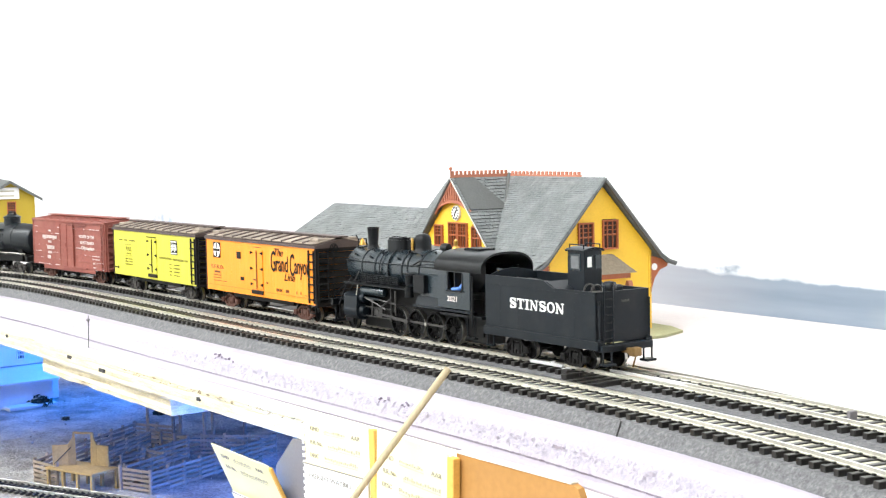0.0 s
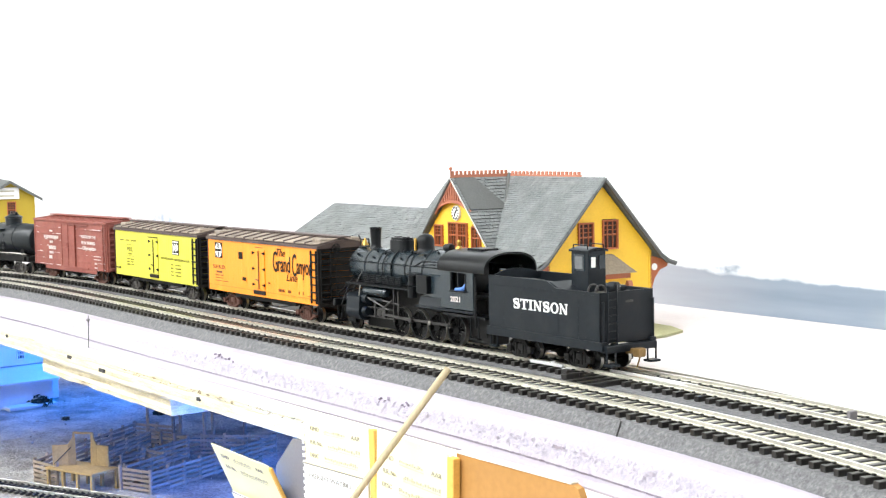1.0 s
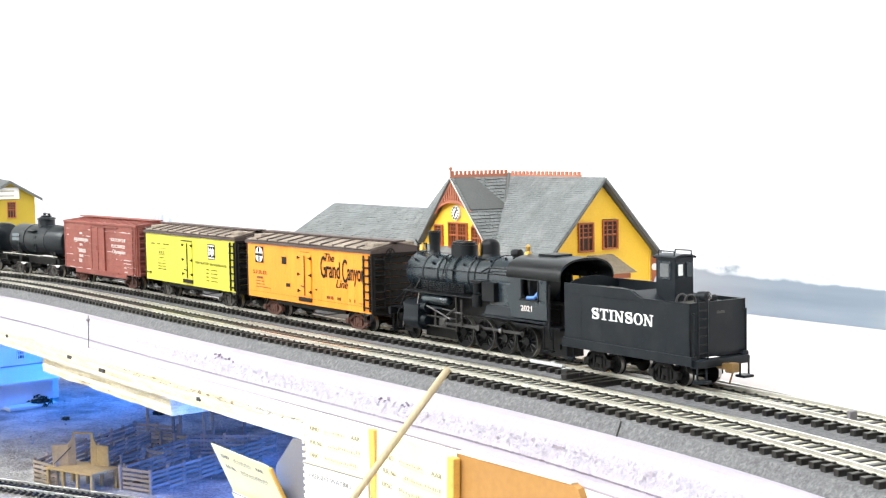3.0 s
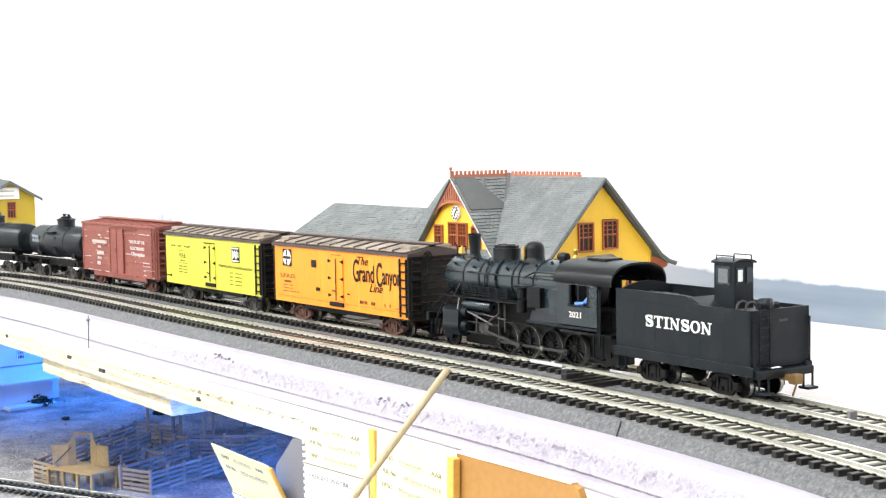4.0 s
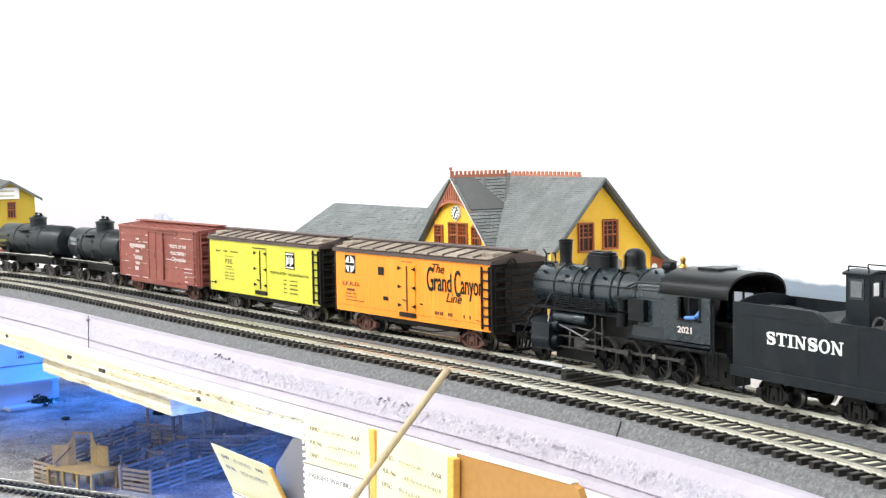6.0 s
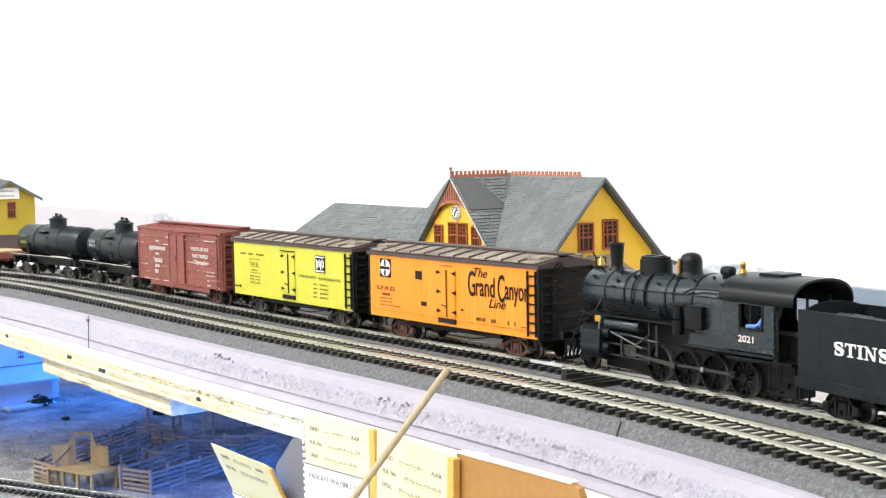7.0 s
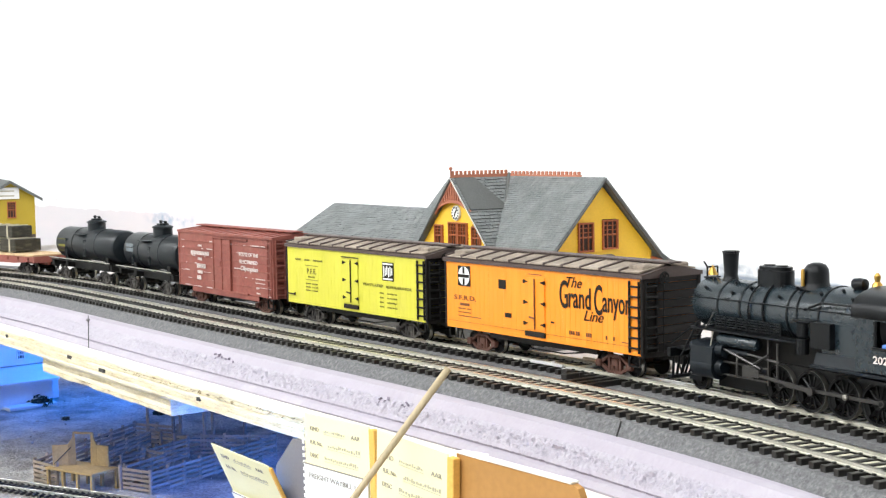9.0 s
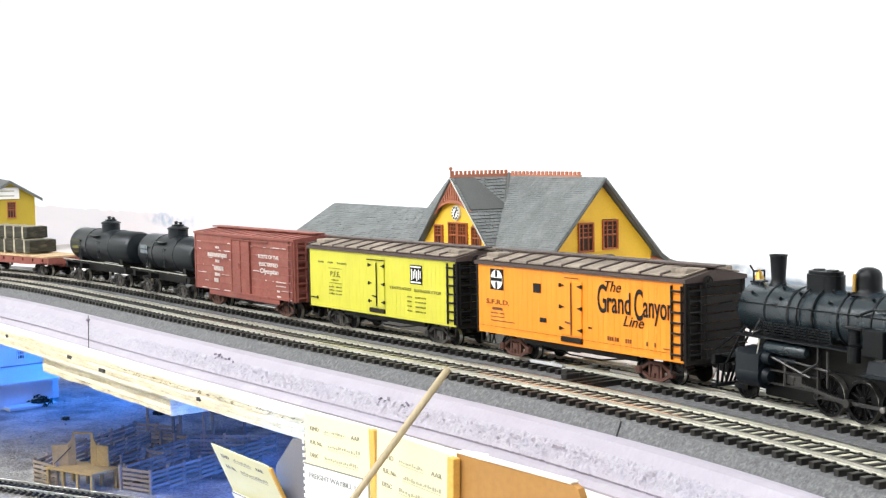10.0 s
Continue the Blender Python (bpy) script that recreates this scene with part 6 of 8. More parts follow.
def slab_letters(thing, word, x0, x1, z0, z1, y, material):
    """Roman capitals with slab serifs, from strokes."""
    widths = {"S": 1.0, "T": 1.05, "I": 0.62, "N": 1.2, "O": 1.1}
    total = sum(widths[c] for c in word) + 0.10 * (len(word) - 1)
    k = (x1 - x0) / total
    x, hgt = x0, z1 - z0
    for c in word:
        w = widths[c] * k
        bm = bmesh.new()
        st, th = 0.26 * k, 0.13 * hgt

        def stroke(pts):
            prism(bm, [(x + a * w, z0 + b * hgt) for a, b in pts], "Y", y, y - 0.00012)
        s = st / w
        t = th / hgt
        if c == "T":
            stroke([(0, 1 - t), (0, 1), (1, 1), (1, 1 - t)])
            stroke([(0.5 - s / 2, 0), (0.5 - s / 2, 1 - t), (0.5 + s / 2, 1 - t), (0.5 + s / 2, 0)])
            stroke([(0, 0.70), (0, 1 - t), (0.12, 1 - t), (0.05, 0.70)])
            stroke([(0.88, 1 - t), (1, 1 - t), (1, 0.70), (0.95, 0.70)])
            stroke([(0.22, 0), (0.22, t * 0.8), (0.5 - s / 2, t * 0.8), (0.5 - s / 2, 0)])
            stroke([(0.5 + s / 2, 0), (0.5 + s / 2, t * 0.8), (0.78, t * 0.8), (0.78, 0)])
        elif c == "I":
            stroke([(0.5 - s / 2, 0), (0.5 - s / 2, 1), (0.5 + s / 2, 1), (0.5 + s / 2, 0)])
            for b0, b1 in ((0, t * 0.8), (1 - t * 0.8, 1)):
                stroke([(0.02, b0), (0.02, b1), (0.5 - s / 2, b1), (0.5 - s / 2, b0)])
                stroke([(0.5 + s / 2, b0), (0.5 + s / 2, b1), (0.98, b1), (0.98, b0)])
        elif c == "N":
            stroke([(0.12, 0), (0.12, 0.9), (0.12 + s * 0.5, 0.8), (0.12 + s * 0.5, 0)])
            stroke([(0.85 - s * 0.5, 0.1), (0.85 - s * 0.5, 1), (0.85, 1), (0.85, 0.0)])
            stroke([(0.0, 1), (0.24, 1), (0.85, 0.12), (0.85, 0), (0.66, 0), (0.12, 0.88), (0.0, 1 - t * 0.8)])
            stroke([(0, 0), (0, t * 0.8), (0.12, t * 0.8), (0.12 + s * 0.5, t * 0.8), (0.30, t * 0.8), (0.30, 0)])
            stroke([(0.62, 1 - t * 0.8), (0.62, 1), (0.98, 1), (0.98, 1 - t * 0.8)])
        elif c == "O":
            n = 28
            out = [(0.5 + 0.5 * math.cos(a), 0.5 + 0.52 * math.sin(a)) for a in (2 * math.pi * i / n for i in range(n))]
            inn = [(0.5 + (0.5 - s * 0.95) * math.cos(a), 0.5 + 0.40 * math.sin(a)) for a in (2 * math.pi * i / n for i in range(n))]
            for i in range(n):
                j = (i + 1) % n
                stroke([out[i], out[j], inn[j], inn[i]])
        else:
            pts = []
            for i in range(17):
                a = radians(20 + 250 * i / 16)
                pts.append((0.5 + 0.36 * math.cos(a), 0.735 + 0.205 * math.sin(a)))
            for i in range(1, 17):
                a = radians(90 - 250 * i / 16)
                pts.append((0.5 + 0.38 * math.cos(a), 0.275 + 0.215 * math.sin(a)))
            for i in range(len(pts) - 1):
                (a, b), (c2, d) = pts[i], pts[i + 1]
                dx, dz = (c2 - a) * w, (d - b) * hgt
                ln = math.hypot(dx, dz) or 1
                nx, nz = -dz / ln, dx / ln
                wd = (0.062 + 0.075 * abs(dz) / ln + (0.07 if 12 < i < 21 else 0)) * k
                stroke([(a + nx * wd / w, b + nz * wd / hgt), (c2 + nx * wd / w, d + nz * wd / hgt), (c2 - nx * wd / w, d - nz * wd / hgt), (a - nx * wd / w, b - nz * wd / hgt)])
            stroke([(0.80, 0.66), (0.80, 1.0), (0.88, 1.0), (0.88, 0.66)])
            stroke([(0.10, 0.0), (0.10, 0.36), (0.18, 0.36), (0.18, 0.0)])
        part("lettering", fix(bm), material, thing)
        x += w + 0.10 * k


TEND_A, TEND_B = 0.3065, 0.3890


def tender():
    thing, length = car("tender", TEND_A, TEND_B, "satin black locomotive tender with white lettering", "tender")
    h, w = length / 2, 0.0163
    tm = M["tender"]
    zb, zr, zf = 0.0140, 0.0368, 0.0400
    # sides stepping down behind the coal space
    for sy in (-1, 1):
        bm = bmesh.new()
        prism(bm, [(-h, zb), (-h, zf), (-h + 0.0445, zf), (-h + 0.0465, zf - 0.0008), (-h + 0.0500, zr + 0.0006), (-h + 0.0520, zr), (h, zr), (h, zb)], "Y", sy * w, sy * (w - 0.0010))
        side = part("side_plate", fix(bm), tm, thing)
        bm = bmesh.new()
        for x in (-h + 0.012, -h + 0.026, h - 0.029, h - 0.015):
            for k in range(22):
                z = zb + 0.001 + k * 0.0010
                box(bm, x - 0.00013, x + 0.00013, *sorted((sy * w, sy * (w + 0.00012))), z, z + 0.0003)
        for k in range(70):
            x = -h + 0.001 + k * (length - 0.002) / 70
            for z in (zb + 0.0012, zr - 0.0016):
                box(bm, x, x + 0.0003, *sorted((sy * w, sy * (w + 0.00012))), z, z + 0.0003)
        part("rivet_line", bm, tm, side)
        bm = bmesh.new()
        box(bm, -h - 0.0015, h + 0.0015, *sorted((sy * (w - 0.0030), sy * (w + 0.0006))), 0.0103, zb + 0.0004, 0.0002)
        part("side_sill", bm, tm, thing)
    bm = bmesh.new()
    box(bm, h - 0.0010, h, -w, w, zb, zr)
    box(bm, -h, -h + 0.0010, -w + 0.001, w - 0.001, zb, zf - 0.002)
    box(bm, -h, h, -w + 0.001, w - 0.001, zb - 0.0005, zb + 0.001)
    part("tank", bm, tm, thing)
    part("deck", B(-h + 0.0480, h - 0.001, -w + 0.001, w - 0.001, zr - 0.0028, zr - 0.0018), M["tender_deck"], thing, "dusty pale tender deck")
    bm = bmesh.new()
    arc = [(-w + 0.001 + (2 * w - 0.002) * k / 12, zf - 0.001 + 0.0034 * math.sin(math.pi * k / 12) ** 0.7) for k in range(13)]
    prism(bm, [(-w + 0.001, zf - 0.006)] + arc + [(w - 0.001, zf - 0.006)], "X", -h + 0.0008, -h + 0.0020)
    part("coal_board", fix(bm), tm, thing, "arched black board at the front of the coal space")
    bm = bmesh.new()
    rr = random.Random(3)
    gx, gy = 20, 12
    grid = [[bm.verts.new((-h + 0.002 + 0.047 * i / gx, -w + 0.0015 + (2 * w - 0.003) * j / gy, 0.0345 + 0.0030 * math.sin(math.pi * j / gy) * math.cos(1.3 * i / gx) + rr.uniform(-0.0007, 0.0007))) for j in range(gy + 1)] for i in range(gx + 1)]
    for i in range(gx):
        for j in range(gy):
            bm.faces.new((grid[i][j], grid[i + 1][j], grid[i + 1][j + 1], grid[i][j + 1]))
    part("coal", fix(bm), M["coal"], thing, "black coal in the bunker")
    bm = bmesh.new()
    prism(bm, [(-h + 0.0455, zf - 0.002), (-h + 0.0465, zf - 0.0005), (-h + 0.0560, zr - 0.0015), (-h + 0.0540, zr - 0.0020)], "Y", -w + 0.001, w - 0.001)
    part("slope_sheet", fix(bm), tm, thing)
    # brakeman's hut on the deck
    hut = part("hut", B(-h + 0.0503, -h + 0.0625, -0.0055, 0.0055, zr - 0.0020, 0.0545, 0.0003), tm, thing, "small black hut with windows on the tender deck")
    bm = bmesh.new()
    arc = [(0.0068 * math.sin(a), 0.0543 + 0.0013 * (math.cos(a) - math.cos(1.0)) / (1 - math.cos(1.0)) ) for a in (-1.0 + 2.0 * k / 10 for k in range(11))]
    prism(bm, [(y * 1.12, z) for y, z in arc] + [(y * 1.08, z - 0.0008) for y, z in arc[::-1]], "X", -h + 0.0495, -h + 0.0633)
    part("hut_roof", fix(bm), tm, hut)
    bm = bmesh.new()
    box(bm, -h + 0.0525, -h + 0.0600, -0.0059, -0.0054, 0.0445, 0.0525, 0.0001)
    box(bm, -h + 0.0624, -h + 0.0630, -0.0047, -0.0008, 0.0455, 0.0520, 0.0001)
    box(bm, -h + 0.0624, -h + 0.0630, 0.0010, 0.0048, 0.0455, 0.0520, 0.0001)
    part("hut_window_frame", bm, M["loco_grey"], hut)
    # White paint on this rear pane stands in for light in the window.
    bm = bmesh.new()
    box(bm, -h + 0.0627, -h + 0.0632, -0.0041, -0.0016, 0.0464, 0.0512)
    part("hut_window_pane", bm, M["white"], hut, "window pane painted white to look lit")
    part("hut_window_pane", B(-h + 0.0536, -h + 0.0590, -0.0061, -0.0058, 0.0456, 0.0515), M["hut_glass"], hut, "grey side pane")
    bm = bmesh.new()
    for y in (-0.0050, 0.0050):
        tube(bm, (-h + 0.0515, y, 0.0568), (-h + 0.0615, y, 0.0568), 0.0003, seg=5)
        for x in (-h + 0.0515, -h + 0.0615):
            tube(bm, (x, y, 0.0545), (x, y, 0.0568), 0.0003, seg=5)
    part("hut_rail", bm, tm, hut)
    # hatch, rails, rear beam, ladder, lamp
    bm = bmesh.new()
    for k in (-0.0050, 0.0):
        pts = [(h - 0.0030 + k, -w + 0.0030 + 0.003 * math.cos(a), zr + 0.0001 + 0.0032 * math.sin(a)) for a in (math.pi * i / 8 for i in range(9))]
        for a, b in zip(pts, pts[1:]):
            tube(bm, a, b, 0.0005, seg=5)
    part("grab_hoop", bm, M["rod"], thing)
    lamp = part("rear_lamp", fix(lathe(bmesh.new(), [(0.0001, -0.0030), (0.0020, -0.0028), (0.0024, 0.0), (0.0024, 0.0024), (0.0020, 0.0028), (0.0001, 0.0028)], (h - 0.0030, -w + 0.0110, zr + 0.0020), "X", 16)), tm, thing, "small round rear lamp", smooth=True)
    part("lamp_lens", fix(lathe(bmesh.new(), [(0.0001, 0.0028), (0.0017, 0.0029), (0.0010, 0.0034), (0.0001, 0.0035)], (h - 0.0030, -w + 0.0110, zr + 0.0020), "X", 14)), M["glass"], lamp)
    part("water_hatch", B(h - 0.0095, h - 0.0035, -0.0040, 0.0040, zr - 0.0020, zr + 0.0022, 0.0008), tm, thing)
    for y in (-w + 0.0010, w - 0.0010):
        bm = bmesh.new()
        tube(bm, (h + 0.0014, y, 0.0140), (h + 0.0014, y, zr - 0.004), 0.00035, seg=6)
        for z in (0.0150, zr - 0.0045):
            tube(bm, (h, y, z), (h + 0.0014, y, z), 0.00035, seg=5)
        part("rear_handrail", bm, tm, thing)
    bm = bmesh.new()
    for y in (-0.0125, -0.0070):
        tube(bm, (h + 0.0010, y, 0.0120), (h + 0.0010, y, zr + 0.0030), 0.0004, seg=6)
    for k in range(6):
        z = 0.0155 + 0.0036 * k
        tube(bm, (h + 0.0010, -0.0125, z), (h + 0.0010, -0.0070, z), 0.0003, seg=5)
    part("rear_ladder", bm, tm, thing)
    bm = bmesh.new()
    box(bm, h - 0.001, h + 0.0035, -w + 0.0006, w - 0.0006, 0.0095, 0.0128, 0.0003)
    for sy in (-1, 1):
        box(bm, h + 0.0005, h + 0.0060, sy * 0.0125 - 0.0030, sy * 0.0125 + 0.0030, 0.0035, 0.0046, 0.0002)
        for dy in (-0.0026, 0.0026):
            tube(bm, (h + 0.0030, sy * 0.0125 + dy, 0.0042), (h + 0.0030, sy * 0.0125 + dy, 0.0110), 0.0005, seg=5)
    part("rear_beam", bm, tm, thing)
    bm = bmesh.new()
    bars(bm, [(0, 0.0048, 0, 0.0010)], 0)
    o = part("rear_print", bm, M["rod"], thing, "tiny grey print on the tender rear")
    o.matrix_basis = pose(h + 0.0002, -0.0010, 0.0315, 0, 0, 90)
    coupler(thing, h, 1, M["old_brass"])
    part("drawbar", B(-h - 0.012, -h, -0.002, 0.002, 0.0090, 0.0110), M["under"], thing)
    for sx in (-1, 1):
        truck(thing, sx * (h - 0.0195), M["under"], base=0.0155, r=0.0045)
    bm = bmesh.new()
    for a, b in (((-h + 0.004, 0.004), (-h - 0.001, 0.0095)),):
        box(bm, -h - 0.001, -h + 0.005, -0.0160, -0.0135, 0.0042, 0.0050, 0.0002)
        for x in (-h - 0.0006, -h + 0.0046):
            tube(bm, (x, -0.0148, 0.0046), (x, -0.0148, 0.0120), 0.0005, seg=5)
    part("front_step", bm, tm, thing)
    slab_letters(thing, "STINSON", -h + 0.0195, -h + 0.0605, 0.0250, 0.0300, -w - 0.00003, M["letter_white"])
    return thing


locomotive()
tender()


# ---- station: x along its ridge towards the aisle end, y away from the tracks, z over the deck ----
ST_H = -1.03
GROUND = -0.0092


def shingles(bm, p, along_v, down_v, length, drop, rows, cols, seed, proud=0.0003, loose=0.03):
    """Courses of thin overlapping shingles on the plane from p, each a little uneven."""
    rr = random.Random(seed)
    along_v, down_v = Vector(along_v).normalized(), Vector(down_v).normalized()
    nrm = along_v.cross(down_v)
    if nrm.z < 0:
        nrm = -nrm
    dh, dw = drop / rows, length / cols
    for i in range(rows):
        x = -dw * (0.5 if i % 2 else 0)
        while x < length:
            w = dw * rr.uniform(0.75, 1.25)
            a, b = max(0, x), min(length, x + w * 0.94)
            x += w
            if b - a < dw * 0.15:
                continue
            lift = proud * rr.uniform(0.6, 1.3) if rr.random() > loose else 0.0007
            low = (i + 1) * dh + rr.uniform(-0.1, 0.18) * dh
            q = [p + along_v * u + down_v * v + nrm * t for u, v, t in ((a, i * dh, 0.0001), (b, i * dh, 0.0001), (b, low, lift), (a, low, lift), (a, low, 0), (b, low, 0))]
            vs = [bm.verts.new(k) for k in q]
            bm.faces.new(vs[:4])
            bm.faces.new((vs[3], vs[2], vs[5], vs[4]))
            bm.faces.new((vs[1], vs[5], vs[2]))
            bm.faces.new((vs[0], vs[3], vs[4]))
    return bm


def clapboards(bm, axis, face, out, spans, z0, z1, holes, step=0.0021):
    """Lapped boards on a wall. axis: the coordinate across the wall; face: the wall's plane; out: the sign of its outside; spans(z): width there."""
    n = int((z1 - z0) / step)
    for i in range(n):
        za, zb = z0 + i * step, z0 + (i + 1) * step
        lo, hi = spans((za + zb) / 2)
        ends = (spans(za), spans(zb))
        if hi - lo < 0.001:
            continue
        cuts = [(lo, hi)]
        for h0, h1, hz0, hz1 in holes:
            if hz0 < (za + zb) / 2 < hz1:
                nxt = []
                for a, b in cuts:
                    if h1 <= a or h0 >= b:
                        nxt.append((a, b))
                    else:
                        if h0 > a:
                            nxt.append((a, h0))
                        if h1 < b:
                            nxt.append((h1, b))
                cuts = nxt
        for a, b in cuts:
            t0, t1 = face + out * 0.0006, face + out * 0.0002
            pr = [(t0, za), (t1, zb), (face - out * 0.001, zb), (face - out * 0.001, za)]
            rows = []
            for e in (0, 1):
                ring = []
                for k, (t, z) in enumerate(pr):
                    v = (a, b)[e]
                    if v in (lo, hi):
                        v = ends[0 if z == za else 1][0 if v == lo else 1]
                    ring.append(bm.verts.new((t, v, z) if axis == "Y" else (v, t, z)))
                rows.append(ring)
            bm.faces.new(rows[0])
            bm.faces.new(rows[1][::-1])
            for k in range(4):
                j = (k + 1) % 4
                bm.faces.new((rows[0][k], rows[0][j], rows[1][j], rows[1][k]))
    return fix(bm)


def window(thing, at, rz, w, h, cols=3, rows=2, sash=True, material=None):
    """A brown sash window: frame, muntins, opaque pane coloured dark for the unlit inside, set back. Built facing -y,
    its middle at the origin.
    """
    material = material or M["brown_trim"]
    t = 0.0010
    wd = part("window", (lambda bm: (box(bm, -w / 2, -w / 2 + t, -0.0011, 0.0006, -h / 2, h / 2, 0.0001), box(bm, w / 2 - t, w / 2, -0.0011, 0.0006, -h / 2, h / 2, 0.0001), box(bm, -w / 2 + t, w / 2 - t, -0.0011, 0.0006, h / 2 - t, h / 2, 0.0001), box(bm, -w / 2 + t, w / 2 - t, -0.0013, 0.0006, -h / 2, -h / 2 + t, 0.0001), box(bm, -w / 2 + t, w / 2 - t, -0.0006, 0.0004, -t * 0.45, t * 0.45), bm)[-1])(bmesh.new()), material, thing)
    wd.matrix_basis = Matrix.Translation(at) @ pose(0, 0, 0, 0, 0, rz)
    bm = bmesh.new()
    for i in range(1, cols):
        x = -w / 2 + w * i / cols
        box(bm, x - 0.00022, x + 0.00022, -0.0005, 0.0003, -h / 2 + t, h / 2 - t)
    for k, z in enumerate([h * 0.16, h * 0.31][:rows]):
        box(bm, -w / 2 + t, w / 2 - t, -0.00045, 0.0003, z - 0.0002, z + 0.0002)
    part("muntin", bm, material, wd)
    part("pane", B(-w / 2 + t * 0.5, w / 2 - t * 0.5, 0.0004, 0.0007, -h / 2 + t * 0.5, h / 2 - t * 0.5), M["unlit_inside"], wd, "window pane coloured dark for the unlit room behind")
    return wd


def roof_sheet(bm, prof, a, b, axis, thick=0.0012):
    """A thin roof shell along an axis: prof lists (across, z) from eave to ridge to eave."""
    prism(bm, prof + [(y, z - thick) for y, z in prof[::-1]], axis, a, b)
    return bm


def station():
    u = Vector((math.cos(ST_H), math.sin(ST_H), 0))
    n = Vector((-math.sin(ST_H), math.cos(ST_H), 0))
    corner = Vector((0.1243, 0.8488, GROUND))
    o = corner - n * 0.0370
    st = empty("station", Matrix.Translation(o) @ pose(0, 0, 0, 0, 0, math.degrees(ST_H)))
    tagged(st, "yellow clapboard model station with grey shingled roofs and brown trim", "station building")
    RIDGE, W, EAVE = 0.0935, 0.0370, 0.0425
    LEN, XC = 0.342, -0.0955          # total length; the cross gable's middle
    yw = M["yellow_wall"]
    z_wall = 0.0500

    def gable_span(z):
        if z < z_wall:
            return -W, W
        k = (RIDGE - 0.0035 - z) / (RIDGE - 0.0035 - z_wall)
        return -W * k, W * k
    holes = [(-0.0165, -0.0053, 0.0500, 0.0672), (0.0012, 0.0126, 0.0510, 0.0682), (-0.0110, 0.0090, 0.0, 0.0330)]
    wall = part("end_wall", clapboards(bmesh.new(), "Y", 0.0, 1, gable_span, 0.0015, RIDGE - 0.004, holes), yw, st, "yellow clapboard gable wall")
    wall["kind"] = "stuff"
    cb = bmesh.new()
    for y in (-W, W):
        box(cb, -0.0012, 0.0008, y - 0.0010, y + 0.0010, 0.001, z_wall - 0.001, 0.0001)
    part("corner_board", cb, yw, st)
    window(st, (0.0006, -0.0109, 0.0586), 90, 0.0114, 0.0174)
    window(st, (0.0006, 0.0069, 0.0596), 90, 0.0116, 0.0174)
    # bay on the end wall with a small hipped roof
    bay = part("bay", clapboards(bmesh.new(), "Y", 0.0095, 1, lambda z: (-0.0095, 0.0085), 0.0015, 0.0356, [(-0.0065, 0.0055, 0.012, 0.029)]), yw, st)
    part("bay_cheek", (lambda bm: (box(bm, 0, 0.0090, -0.0098, -0.0088, 0.0015, 0.0355), box(bm, 0, 0.0090, 0.0078, 0.0088, 0.0015, 0.0355), bm)[-1])(bmesh.new()), yw, st)
    window(st, (0.0100, -0.0005, 0.0205), 90, 0.0116, 0.0165)
    bm = bmesh.new()
    v = [bm.verts.new(c) for c in ((0.0150, -0.0170, 0.0376), (0.0150, 0.0160, 0.0376), (0.0005, 0.0160, 0.0376), (0.0005, -0.0170, 0.0376), (0.0005, -0.0100, 0.0480), (0.0005, 0.0080, 0.0480), (0.0050, 0.0060, 0.0480), (0.0050, -0.0080, 0.0480))]
    for f in ((0, 1, 6, 7), (1, 2, 5, 6), (3, 0, 7, 4), (4, 7, 6, 5), (0, 3, 2, 1), (2, 3, 4, 5)):
        bm.faces.new([v[i] for i in f])
    bay_roof = part("bay_roof", fix(bm), M["bay_roof"], st, "brown-grey hipped bay roof")
    bm = bmesh.new()
    box(bm, 0.0005, 0.0128, -0.0130, 0.0125, 0.0345, 0.0376)
    part("bay_cornice", bm, M["brown_trim"], st)
    # long walls
    part("front_wall", clapboards(bmesh.new(), "X", -W, -1, lambda z: (-LEN + 0.004, -0.0006), 0.0015, 0.0425, [(-0.03 - 0.032 * k, -0.018 - 0.032 * k, 0.010, 0.034) for k in range(2)]), yw, st)
    for k in range(2):
        window(st, (-0.024 - 0.032 * k, -W - 0.0006, 0.022), 0, 0.0118, 0.0238)
    part("back_wall", clapboards(bmesh.new(), "X", W, 1, lambda z: (-LEN + 0.004, -0.0006), 0.0015, 0.0425, []), yw, st)
    part("west_wall", clapboards(bmesh.new(), "Y", -LEN + 0.004, -1, lambda z: (-W * min(1, (0.069 - z) / 0.026), W * min(1, (0.069 - z) / 0.026)), 0.0015, 0.068, []), yw, st)
    # Two solid dark blocks give the unlit inside of the station.
    part("inner_box", B(-LEN + 0.008, -0.0035, -W + 0.0035, W - 0.0035, 0.001, 0.040), M["unlit_inside"], st, "solid box coloured dark for the station's unlit inside")
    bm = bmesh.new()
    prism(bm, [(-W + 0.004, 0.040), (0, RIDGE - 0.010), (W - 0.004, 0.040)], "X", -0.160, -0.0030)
    part("attic_dark", fix(bm), M["unlit_inside"], st)
    # main roof with bell-cast eaves
    bell = [(-0.0535, EAVE - 0.0010), (-0.0475, EAVE + 0.0008), (-0.0420, EAVE + 0.0045), (-0.0370, EAVE + 0.0100), (0, RIDGE), (0.0370, EAVE + 0.0100), (0.0420, EAVE + 0.0045), (0.0475, EAVE + 0.0008), (0.0535, EAVE - 0.0010)]
    roof = part("roof", fix(roof_sheet(bmesh.new(), bell, -0.166, 0.0066, "X")), M["roof"], st, "steep grey shingled roof with flared eaves")
    bm = bmesh.new()
    slope = Vector((0, -0.0370, EAVE + 0.0100 - RIDGE))
    top = Vector((-0.166, -0.0004, RIDGE + 0.0001))
    shingles(bm, top, (1, 0, 0), slope, 0.1724, slope.length, 34, 92, 1)
